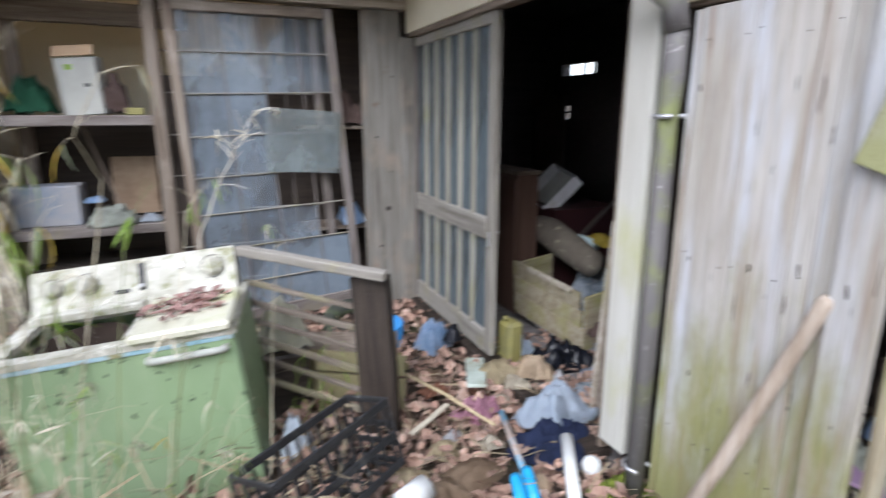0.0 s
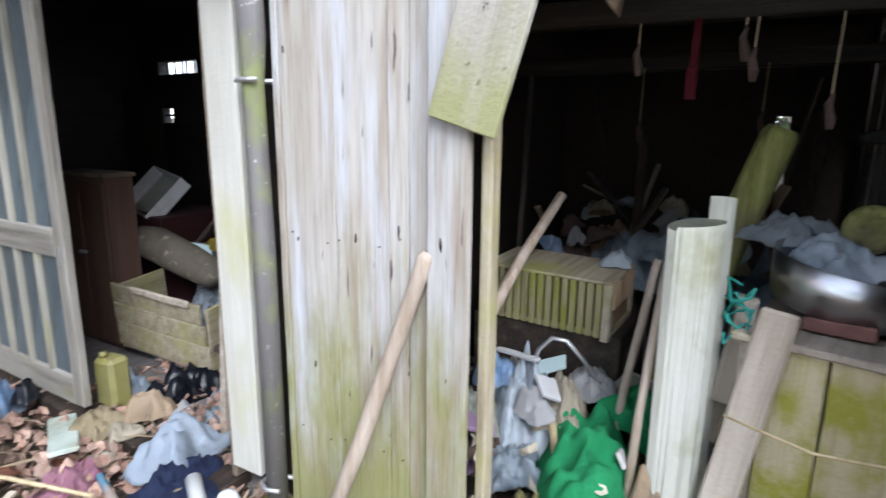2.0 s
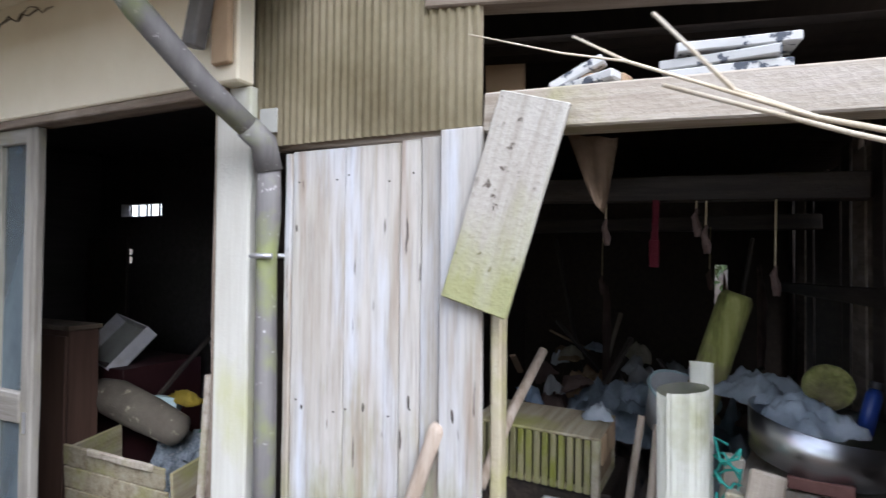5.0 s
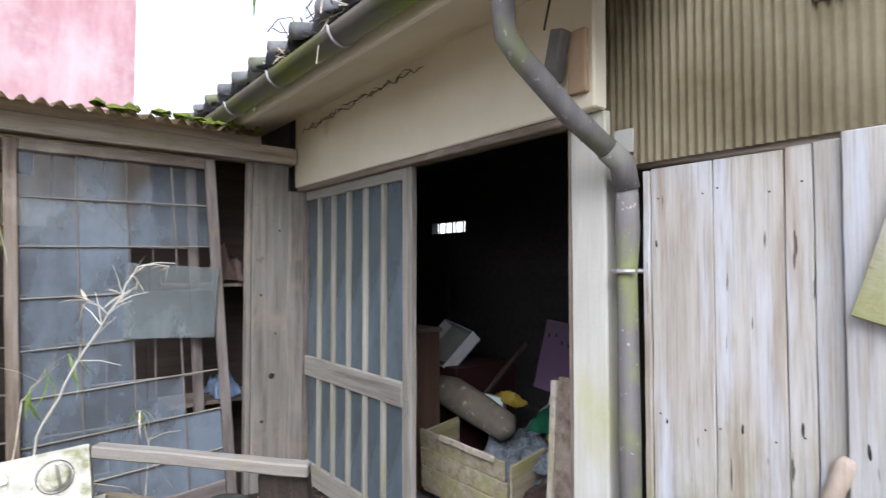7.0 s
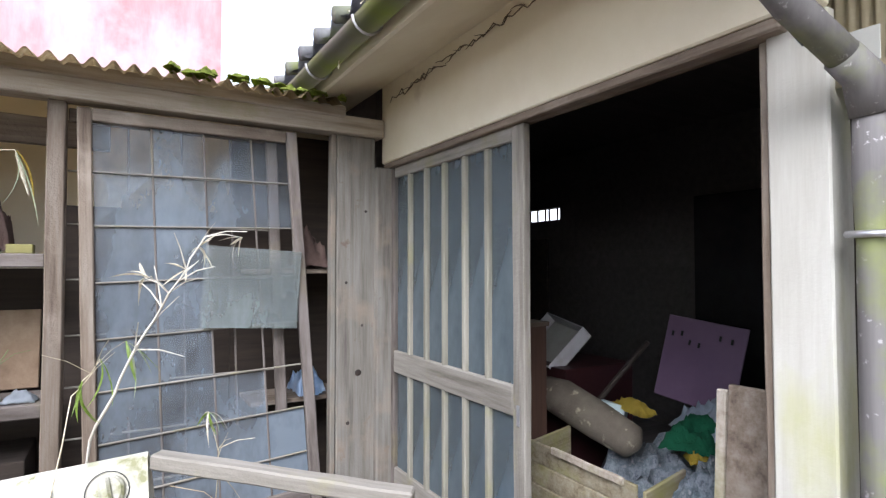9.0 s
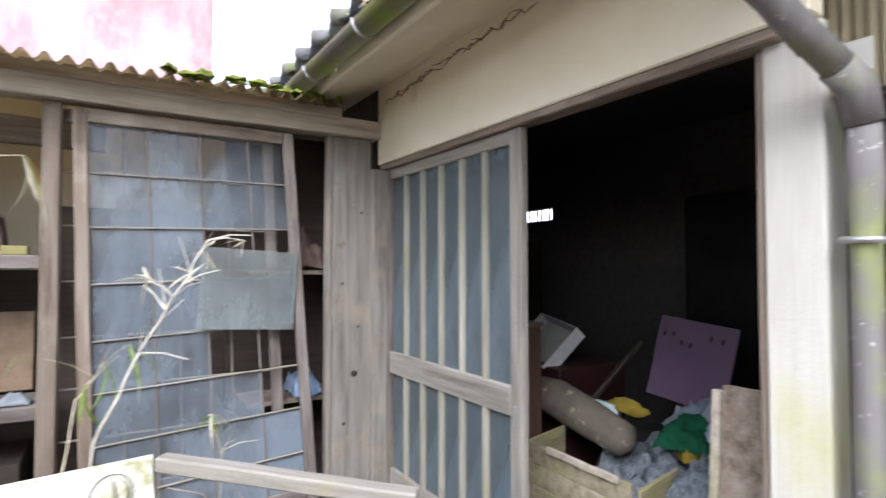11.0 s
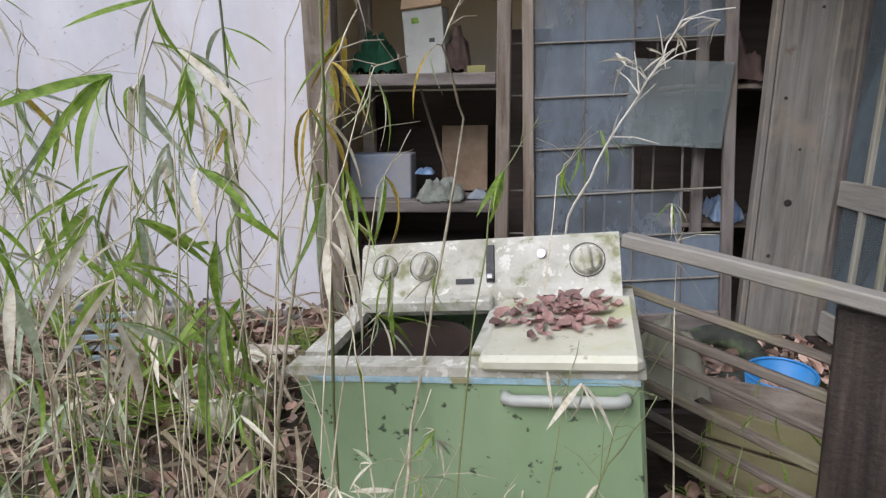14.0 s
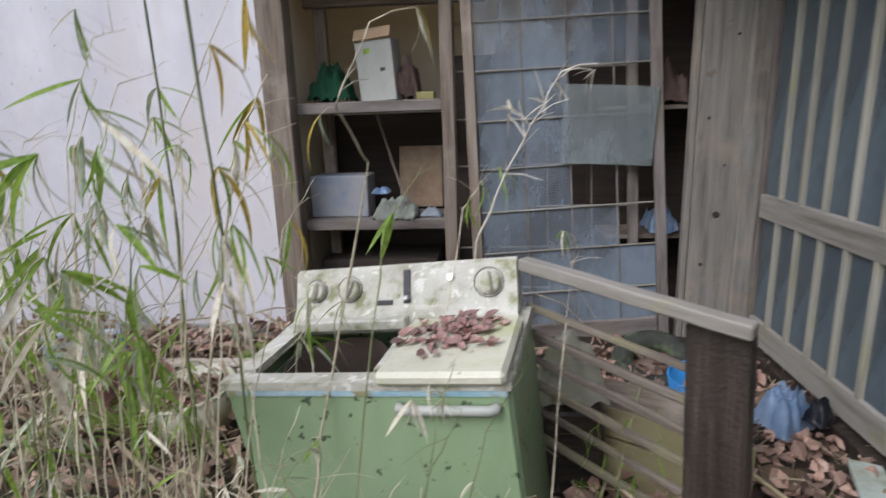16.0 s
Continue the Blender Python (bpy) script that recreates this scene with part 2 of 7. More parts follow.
M_CREAM = surface("cream_plaster", [(0.75, 0.67, 0.5), (0.83, 0.76, 0.6)], 3, (1, 1, 1), 0.85, 0.08, stain=(0.4, 0.31, 0.2), stain_at=(0.62, 0.85),
                  stain_scale=1.6, vary=0, fine=120)
M_WHITE = surface("white_plaster", [(0.507, 0.494, 0.525), (0.664, 0.651, 0.677)], 2.2, (1, 1, 0.6), 0.88, 0.1, stain=(0.58, 0.53, 0.51), stain_at=(0.5, 0.75),
                  stain_scale=3, stain_stretch=(1.5, 1, 0.35), vary=0, fine=90, second=(0.36, 0.29, 0.25), second_at=(0.66, 0.74), second_scale=24)
M_POST = surface("painted_post", [(0.448, 0.432, 0.374), (0.576, 0.568, 0.513)], 5, ALONG_X, 0.8, 0.15, stain=(0.44, 0.44, 0.2), stain_at=(0.55, 0.78),
                 stain_scale=3, stain_stretch=(0.5, 1, 1), vary=0, fine=70)
M_PIPE = surface("grey_pvc", [(0.12, 0.112, 0.11), (0.2, 0.19, 0.182)], 5, ALONG_Z, 0.7, 0.1, stain=(0.2, 0.22, 0.09), stain_at=(0.52, 0.7),
                 stain_scale=4, vary=0, second=(0.4, 0.38, 0.38), second_at=(0.64, 0.7), second_scale=40)
M_CORR = sheet_material("corrugated_plastic", [(0.2, 0.16, 0.085), (0.31, 0.265, 0.165), (0.4, 0.345, 0.235)], 0.25, 3.0, 0.55)
M_ROOF = sheet_material("rotted_roof_sheet", [(0.1, 0.07, 0.03), (0.34, 0.26, 0.14), (0.46, 0.38, 0.24)], 0.4, 6.0, 0.8)
M_MOSS = surface("moss", [(0.12, 0.16, 0.02), (0.28, 0.34, 0.05), (0.4, 0.46, 0.09)], 30, (1, 1, 1), 0.95, 0.8, vary=0.2, islands=True)
M_TILE = surface("roof_tile", [(0.09, 0.09, 0.095), (0.17, 0.17, 0.18), (0.26, 0.26, 0.26)], 8, (1, 1, 1), 0.7, 0.3, stain=(0.16, 0.18, 0.06), stain_at=(0.5, 0.7), vary=0.15)
M_GUTTER = surface("gutter_plastic", [(0.16, 0.145, 0.12), (0.26, 0.24, 0.2)], 5, (1, 0.3, 1), 0.5, 0.15, stain=(0.2, 0.23, 0.05), stain_at=(0.42, 0.66), vary=0)
M_RED = surface("rusted_red_wall", [(0.42, 0.17, 0.18), (0.56, 0.33, 0.34), (0.7, 0.54, 0.55)], 1.2, (1.4, 1, 0.35), 0.8, 0.1, stain=(0.66, 0.52, 0.52),
                stain_at=(0.5, 0.7), stain_scale=1.2, vary=0.0)
M_EARTH = surface("earth", [(0.035, 0.026, 0.018), (0.09, 0.065, 0.045), (0.14, 0.1, 0.07)], 9, (1, 1, 1), 0.95, 0.7, stain=(0.09, 0.1, 0.03), stain_at=(0.55, 0.7), vary=0, fine=60, bump_dist=0.03)
M_CONCRETE = surface("concrete", [(0.26, 0.25, 0.23), (0.38, 0.37, 0.35)], 6, (1, 1, 1), 0.9, 0.3, stain=(0.2, 0.22, 0.1), stain_at=(0.5, 0.7), vary=0.1, fine=90)
M_GREEN = surface("green_enamel", [(0.2, 0.29, 0.15), (0.26, 0.36, 0.2), (0.31, 0.405, 0.24)], 2.5, (1, 1, 0.5), 0.4, 0.05, stain=(0.3, 0.36, 0.18), stain_at=(0.55, 0.8),
                  stain_scale=2, stain_stretch=(1, 1, 0.3), vary=0, second=(0.06, 0.085, 0.05), second_at=(0.63, 0.665), second_scale=24)
M_PANEL = surface("mildewed_cream_plastic", [(0.339, 0.32, 0.234), (0.528, 0.51, 0.43), (0.642, 0.625, 0.561)], 9, (1, 1, 1), 0.6, 0.15, stain=(0.24, 0.24, 0.12), stain_at=(0.54, 0.66),
                  stain_scale=17, vary=0, second=(0.74, 0.72, 0.64), second_at=(0.56, 0.6), second_scale=34)
M_LID = surface("mossy_cream_lid", [(0.5, 0.48, 0.36), (0.68, 0.665, 0.55)], 6, (1, 1, 1), 0.55, 0.12, stain=(0.36, 0.38, 0.12), stain_at=(0.5, 0.72), stain_scale=6, vary=0,
                second=(0.3, 0.28, 0.18), second_at=(0.62, 0.7), second_scale=30)
M_BLACK = surface("black_plastic", [(0.012, 0.012, 0.013), (0.03, 0.03, 0.032)], 8, (1, 1, 1), 0.45, 0.1, vary=0, second=(0.12, 0.12, 0.11), second_at=(0.62, 0.72), second_scale=20)
M_DARK = surface("hollow_shade_brown", [(0.02, 0.014, 0.01), (0.05, 0.03, 0.02)], 8, (1, 1, 1), 0.9, 0.2, vary=0)
M_HANDLE = surface("grey_handle", [(0.36, 0.37, 0.33), (0.46, 0.47, 0.42)], 10, (1, 1, 1), 0.5, 0.1, vary=0, second=(0.2, 0.22, 0.12), second_at=(0.58, 0.7))
M_METAL = surface("dull_zinc", [(0.4, 0.4, 0.41), (0.58, 0.58, 0.6)], 12, (1, 1, 1), 0.4, 0.1, metal=0.8, vary=0.1, second=(0.2, 0.15, 0.12), second_at=(0.62, 0.7))
M_STEEL = surface("stainless_steel", [(0.5, 0.51, 0.54), (0.62, 0.63, 0.66)], 4, (1, 1, 6), 0.3, 0.08, metal=1.0, vary=0)
M_CABINET = surface("dark_cabinet_veneer", [(0.09, 0.05, 0.035), (0.15, 0.085, 0.06)], 4, ALONG_Z, 0.6, 0.1, vary=0.1)
M_CARD = surface("cardboard", [(0.3, 0.2, 0.12), (0.42, 0.3, 0.19)], 4, (1, 1, 1), 0.9, 0.15, stain=(0.2, 0.13, 0.08), stain_at=(0.55, 0.7), vary=0.15)
M_PANE = pane_material("dusty_window_glass", (0.33, 0.385, 0.44), (0.12, 0.85), 0.06, 0.0, 1.7)
M_PANE_BLUE = pane_material("frosted_blue_glass", (0.14, 0.175, 0.195), (0.5, 0.97), 0.2, 0.2, 1.9)
M_FOGGED = pane_material("fogged_loose_pane", (0.42, 0.48, 0.48), (0.2, 0.55), 0.15)
M_LEAF = sheet_material("bamboo_leaf_green", [(0.12, 0.2, 0.03), (0.26, 0.4, 0.06), (0.4, 0.5, 0.13)], 0.5, 9, 0.34)
M_LEAF_YELLOW = sheet_material("bamboo_leaf_yellow", [(0.16, 0.2, 0.03), (0.5, 0.34, 0.05), (0.56, 0.44, 0.12)], 0.4, 14, 0.5)
M_LEAF_DRY = sheet_material("bamboo_leaf_dry", [(0.45, 0.38, 0.25), (0.68, 0.62, 0.48), (0.78, 0.75, 0.66)], 0.3, 10, 0.7)
M_LEAF_PALE = sheet_material("bamboo_leaf_grey_green", [(0.26, 0.33, 0.18), (0.42, 0.48, 0.32), (0.56, 0.6, 0.47)], 0.35, 10, 0.5)
M_STEM_DRY = surface("dry_stalk", [(0.3, 0.25, 0.15), (0.5, 0.44, 0.31), (0.62, 0.57, 0.44)], 8, (0.3, 3, 3), 0.7, 0.15, vary=0.25)
M_STEM_GREEN = surface("green_stalk", [(0.1, 0.12, 0.05), (0.18, 0.2, 0.08), (0.26, 0.27, 0.13)], 8, (1, 1, 0.3), 0.6, 0.15, vary=0.2)
M_LITTER = surface("leaf_litter", [(0.19, 0.1, 0.075), (0.34, 0.22, 0.165), (0.5, 0.38, 0.31)], 12, (1, 1, 1), 0.85, 0.25, vary=0.45, islands=True)
M_STRAW = surface("straw_litter", [(0.2, 0.15, 0.09), (0.4, 0.33, 0.22)], 12, (1, 1, 1), 0.85, 0.2, vary=0.4, islands=True)
M_BLUE = surface("blue_plastic", [(0.03, 0.2, 0.5), (0.05, 0.28, 0.62)], 5, (1, 1, 1), 0.4, 0.05, vary=0.05, stain=(0.2, 0.28, 0.33), stain_at=(0.58, 0.8))
M_PVC_WHITE = surface("white_pvc", [(0.62, 0.63, 0.62), (0.74, 0.75, 0.74)], 5, (1, 1, 1), 0.4, 0.05, vary=0.05, stain=(0.45, 0.42, 0.3), stain_at=(0.6, 0.75))


def cloth(name, a, b, rough=0.9):
    return surface(name, [a, b], 7, (1, 1, 1), rough, 0.4, vary=0.08, fine=140, stain=tuple(0.55 * c for c in a), stain_at=(0.55, 0.75), stain_scale=5)


M_CLOTH_SKY = cloth("pale_blue_cloth", (0.42, 0.5, 0.6), (0.56, 0.63, 0.71))
M_CLOTH_NAVY = cloth("navy_cloth", (0.015, 0.022, 0.06), (0.03, 0.045, 0.11))
M_CLOTH_PINK = cloth("pink_cloth", (0.45, 0.2, 0.28), (0.58, 0.32, 0.4))
M_CLOTH_GREEN = cloth("green_netting", (0.02, 0.3, 0.1), (0.06, 0.48, 0.2))
M_CLOTH_TAN = cloth("tan_paper", (0.42, 0.34, 0.2), (0.56, 0.47, 0.31))
M_CLOTH_YELLOW = cloth("yellow_cloth", (0.5, 0.36, 0.04), (0.62, 0.48, 0.08))
M_CLOTH_BROWN = cloth("brown_cloth", (0.1, 0.06, 0.05), (0.19, 0.13, 0.11))
M_CLOTH_OLIVE = cloth("olive_sacking", (0.2, 0.18, 0.07), (0.32, 0.29, 0.13))
M_CLOTH_RED = cloth("red_cloth", (0.09, 0.004, 0.012), (0.14, 0.008, 0.02))
M_CLOTH_LILAC = surface("lilac_plastic", [(0.236, 0.149, 0.248), (0.285, 0.186, 0.291)], 4, (1, 1, 1), 0.5, 0.05, vary=0)
M_PLASTIC_BAG = sheet_material("pale_plastic_bag", [(0.4, 0.45, 0.5), (0.6, 0.65, 0.7), (0.72, 0.76, 0.8)], 0.3, 5, 0.25)
M_BAG_BLACK = surface("black_bag", [(0.01, 0.011, 0.016), (0.03, 0.033, 0.045)], 6, (1, 1, 1), 0.25, 0.3, vary=0.1)
M_NET_GREEN = cloth("dark_green_net", (0.01, 0.06, 0.03), (0.02, 0.12, 0.06))


# ---- building helpers ----
rng = random.Random(7)


def mesh_of(name, bm, material, smooth=False):
    me = bpy.data.meshes.new(name)
    bmesh.ops.recalc_face_normals(bm, faces=bm.faces)
    bm.to_mesh(me)
    bm.free()
    if smooth:
        for p in me.polygons:
            p.use_smooth = True
    me.materials.append(material)
    return me


def thing(name, label, category, at=(0, 0, 0), turn=(0, 0, 0), group="", kind=""):
    ob = new(name)
    ob.empty_display_size = 0.05
    ob.matrix_world = pose(*at, *turn)
    return tagged(ob, label, category, group, kind)


def part(name, bm, material, parent=None, label="", m=None, smooth=False):
    """Links a bmesh, or a ready mesh, as one object, under parent if there is one; m is its local pose."""
    me = bm if isinstance(bm, bpy.types.Mesh) else mesh_of(name, bm, material, smooth)
    ob = new(name, me)
    if parent:
        ob.parent = parent
    if m is not None:
        ob.matrix_basis = m
    return tagged(ob, label) if label else ob


def box_bm(sx, sy, sz, bevel=0.004, cuts=0, rough=0.0, at=(0, 0, 0)):
    """A box about at, its edges bevelled; cuts along its longest side, and corners worn by rough metres."""
    bm = bmesh.new()
    bmesh.ops.create_cube(bm, size=1, matrix=Matrix.Translation(at) @ Matrix.Diagonal((sx, sy, sz, 1)))
    if cuts:
        axis = max(range(3), key=lambda i: (sx, sy, sz)[i])
        edges = [e for e in bm.edges if abs((e.verts[0].co - e.verts[1].co)[axis]) > 1e-6]
        bmesh.ops.subdivide_edges(bm, edges=edges, cuts=cuts)
    if bevel:
        sharp = [e for e in bm.edges if len(e.link_faces) == 2 and e.calc_face_angle(0) > 0.5]
        bmesh.ops.bevel(bm, geom=sharp, offset=min(bevel, 0.3 * min(sx, sy, sz)), segments=1, affect="EDGES")
    if rough:
        s = rng.random() * 50
        for v in bm.verts:
            d = noise.noise_vector(v.co * 7 + Vector((s, s, s)))
            v.co += d * rough
    return bm


def box(name, x0, x1, y0, y1, z0, z1, material, parent=None, label="", bevel=0.004, cuts=0, rough=0.0, turn=(0, 0, 0)):
    bm = box_bm(x1 - x0, y1 - y0, z1 - z0, bevel, cuts, rough)
    return part(name, bm, material, parent, label, pose((x0 + x1) / 2, (y0 + y1) / 2, (z0 + z1) / 2, *turn))


def along(p0, p1, roll=0.0):
    """A pose at p0 whose x axis points to p1; if that is upright, y and z lie along the world's x and y."""
    d = Vector(p1) - Vector(p0)
    if abs(d.z) > 0.97 * d.length:
        lean = Vector((0, 0, 1)).rotation_difference(d).to_matrix().to_4x4()
        return Matrix.Translation(p0) @ lean @ Matrix(((0, 1, 0, 0), (0, 0, 1, 0), (1, 0, 0, 0), (0, 0, 0, 1))) @ pose(0, 0, 0, roll, 0, 0)
    return Matrix.Translation(p0) @ d.to_track_quat("X", "Z").to_matrix().to_4x4() @ pose(0, 0, 0, roll, 0, 0)


def beam(name, p0, p1, w, h, material, parent=None, label="", roll=0.0, cuts=6, rough=0.003, bevel=0.005):
    """A sawn timber from p0 to p1, w wide and h high, with slightly worn edges."""
    length = (Vector(p1) - Vector(p0)).length
    bm = box_bm(length, w, h, bevel, cuts, rough, at=(length / 2, 0, 0))
    return part(name, bm, material, parent, label, along(p0, p1, roll))


def tube_bm(points, radii, sides=8, caps=True, bm=None):
    """A tube through the points, its radius changing from point to point."""
    bm = bm or bmesh.new()
    pts = [Vector(p) for p in points]
    rings = []
    ref = Vector((0.31, 0.17, 0.94))
    for i, p in enumerate(pts):
        d = (pts[min(i + 1, len(pts) - 1)] - pts[max(i - 1, 0)]).normalized()
        a = d.cross(ref)
        if a.length < 0.05:
            a = d.cross(Vector((1, 0, 0)))
        a.normalize()
        b = d.cross(a)
        r = radii[i] if isinstance(radii, (list, tuple)) else radii
        rings.append([bm.verts.new(p + (a * math.cos(t) + b * math.sin(t)) * r) for t in [2 * math.pi * k / sides for k in range(sides)]])
    for r0, r1 in zip(rings, rings[1:]):
        for k in range(sides):
            bm.faces.new((r0[k], r0[(k + 1) % sides], r1[(k + 1) % sides], r1[k]))
    if caps:
        bm.faces.new(rings[0][::-1])
        bm.faces.new(rings[-1])
    return bm


def tube(name, points, radii, material, parent=None, label="", sides=8, caps=True):
    return part(name, tube_bm(points, radii, sides, caps), material, parent, label, None, sides > 5)


def hollow_bm(r0, r1, height, wall, sides=24):
    """A round open vessel or pipe: outer and inner skin, rim, and a floor if wall > 0."""
    bm = bmesh.new()
    loops = []
    for r, z in ((r0, 0), (r1, height), (r1 - wall, height), (max(r0 - wall, 0.001), wall)):
        loops.append([bm.verts.new((r * math.cos(2 * math.pi * k / sides), r * math.sin(2 * math.pi * k / sides), z)) for k in range(sides)])
    for a, b in zip(loops, loops[1:]):
        for k in range(sides):
            bm.faces.new((a[k], a[(k + 1) % sides], b[(k + 1) % sides], b[k]))
    bm.faces.new(loops[0][::-1])
    bm.faces.new(loops[-1])
    return bm


def crumple_bm(sx, sy, height, n=22, seed=0.0, fold=6.0, thick=0.006, ragged=0.25):
    """A crumpled cloth, bag or paper lying in a heap: a folded sheet with a hanging ragged edge and some thickness."""
    bm = bmesh.new()
    grid = []
    off = Vector((seed * 13.7, seed * 5.3, seed * 2.1))
    for i in range(n + 1):
        row = []
        for j in range(n + 1):
            u, v = 2 * i / n - 1, 2 * j / n - 1
            a = math.atan2(v, u)
            edge = 1 + ragged * noise.noise(Vector((math.cos(a), math.sin(a), 0)) * 1.3 + off)
            r = min(1.0, max(abs(u), abs(v)))
            p = Vector((u * sx / 2 * edge * (1 - 0.15 * r * r), v * sy / 2 * edge * (1 - 0.15 * r * r), 0))
            hump = height * max(0.0, 1 - r ** 1.8)
            q = Vector((u * sx, v * sy, 0)) * fold
            ridge = 0.5 + 0.7 * noise.noise(q + off) - 0.9 * abs(noise.noise(q * 2.1 + off)) + 0.3 * noise.noise(q * 4.7 + off)
            p.z = hump * (0.66 + 0.5 * ridge) + 0.05 * min(1.0, 4 * height) * max(0.0, ridge) + 0.004
            p.x += 0.03 * sx * noise.noise(q * 1.7 + off + Vector((9, 0, 0)))
            p.y += 0.03 * sy * noise.noise(q * 1.7 + off + Vector((0, 9, 0)))
            row.append(bm.verts.new(p))
        grid.append(row)
    for i in range(n):
        for j in range(n):
            bm.faces.new((grid[i][j], grid[i + 1][j], grid[i + 1][j + 1], grid[i][j + 1]))
    bmesh.ops.solidify(bm, geom=list(bm.faces), thickness=thick)
    return bm


def heap(name, label, category, at, size, material, turn=0.0, seed=0.0, fold=6.0, n=22, tilt=(0, 0), ragged=0.25, group=""):
    ob = part(name, crumple_bm(*size, n, seed, fold, 0.005, ragged), material, None, label, pose(*at, tilt[0], tilt[1], turn), True)
    return tagged(ob, label, category, group)


def corrugated_bm(width, height, pitch, depth, per=6, ragged=0.0, rows=1, thick=0.002):
    """A corrugated sheet in the local xz plane, ribs along z, from (0,0) to (width,height)."""
    bm = bmesh.new()
    n = int(width / pitch * per)
    cols = []
    for i in range(n + 1):
        x = width * i / n
        y = depth * math.sin(2 * math.pi * x / pitch)
        cut = ragged * (noise.noise(Vector((x * 6, 3.1, 0))) + 0.6 * noise.noise(Vector((x * 19, 7.1, 0))))
        cols.append([bm.verts.new((x, y, height * j / rows + (cut if j == 0 else 0))) for j in range(rows + 1)])
    for a, b in zip(cols, cols[1:]):
        for j in range(rows):
            bm.faces.new((a[j], b[j], b[j + 1], a[j + 1]))
    bmesh.ops.solidify(bm, geom=list(bm.faces), thickness=thick)
    return bm


def setting(ob, label, category="structure"):
    return tagged(ob, label, category, "", "structure")


# ---- ground ----
def ground_z(x, y):
    z = -0.05 + 0.03 * noise.noise(Vector((x, y, 0)) * 1.7) + 0.012 * noise.noise(Vector((x, y, 4)) * 6)
    return z + (0.03 * x if y < 0.9 and x > 0 else 0.0)


def build_ground():
    bm = bmesh.new()
    bmesh.ops.create_grid(bm, x_segments=90, y_segments=90, size=1)
    for v in bm.verts:
        r = max(abs(v.co.x), abs(v.co.y))
        k = 6 * r + 54 * max(0.0, r - 0.5) * 2 * r
        v.co.x, v.co.y = v.co.x / max(r, 1e-6) * k, v.co.y / max(r, 1e-6) * k
        far = max(0.0, k - 9)
        v.co.z = ground_z(v.co.x, v.co.y) + 0.05 * far
    return setting(part("ground", bm, M_EARTH, smooth=True), "dark bare earth strewn with litter", "ground")


build_ground()

# ---- side wing: white wall, frame, shelves, sash ----
WY = 4.85
setting(box("wall_wing", -7.0, -2.6, WY, WY + 0.12, 0.1, 2.9, M_WHITE, bevel=0), "white plastered wall, stained and flaking", "wall")
setting(box("foundation", -7.0, -2.6, WY - 0.015, WY + 0.15, -0.15, 0.1, M_CONCRETE), "grey concrete footing below the white wall", "foundation")
setting(box("wall_wing_back", -2.6, 0.1, 5.85, 5.95, -0.1, 2.3, M_CREAM, bevel=0), "cream plaster back wall behind the shelves", "wall")
setting(box("wall_wing_side", -2.6, -2.5, WY + 0.12, 5.85, -0.1, 2.45, M_CREAM, bevel=0), "cream plaster side wall of the lean-to", "wall")
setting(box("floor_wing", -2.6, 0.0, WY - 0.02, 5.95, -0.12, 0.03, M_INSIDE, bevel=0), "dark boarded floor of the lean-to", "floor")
setting(beam("post_wing", (-2.515, WY + 0.02, -0.05), (-2.515, WY + 0.02, 2.04), 0.145, 0.13, M_WOOD_BROWN), "brown weathered corner post", "post")
setting(beam("head_beam", (-2.72, WY, 2.09), (-0.06, WY, 2.09), 0.12, 0.1, M_WOOD_PALE), "pale weathered head beam", "beam")
setting(beam("inner_beam", (-2.44, WY + 0.3, 1.96), (-1.4, WY + 0.3, 1.95), 0.05, 0.13, M_WOOD_BROWN), "rough brown inner beam", "beam")
setting(beam("inner_stud", (-2.36, WY + 0.35, 0.0), (-2.36, WY + 0.35, 1.9), 0.07, 0.06, M_WOOD_BROWN), "reddish brown stud inside the lean-to", "post")
setting(beam("mid_post", (-1.6, WY + 0.03, -0.05), (-1.6, WY + 0.03, 2.04), 0.07, 0.07, M_WOOD_BROWN), "narrow brown frame post", "post")
setting(beam("wall_board", (-0.21, WY, -0.06), (-0.21, WY, 2.04), 0.225, 0.035, M_WOOD_TAN, cuts=4, rough=0.001), "broad weathered board beside the entrance", "wall board")
for z, h in ((0.72, 0.036), (1.22, 0.016), (0.45, 0.02), (1.62, 0.015), (0.98, 0.014)):
    k = bmesh.new()
    bmesh.ops.create_uvsphere(k, u_segments=10, v_segments=6, radius=1, matrix=Matrix.Diagonal((h * 0.55, 0.002, h * 0.5, 1)))
    setting(part("knot", k, M_WOOD_DARK, None, "", pose(-0.21 + 0.06 * math.sin(9 * z), WY - 0.0185, z), True), "dark knot in the broad board", "knot")
setting(beam("board_edge", (-0.34, WY + 0.02, -0.06), (-0.34, WY + 0.02, 2.04), 0.03, 0.06, M_WOOD_TAN), "pale batten on the edge of the board", "trim")


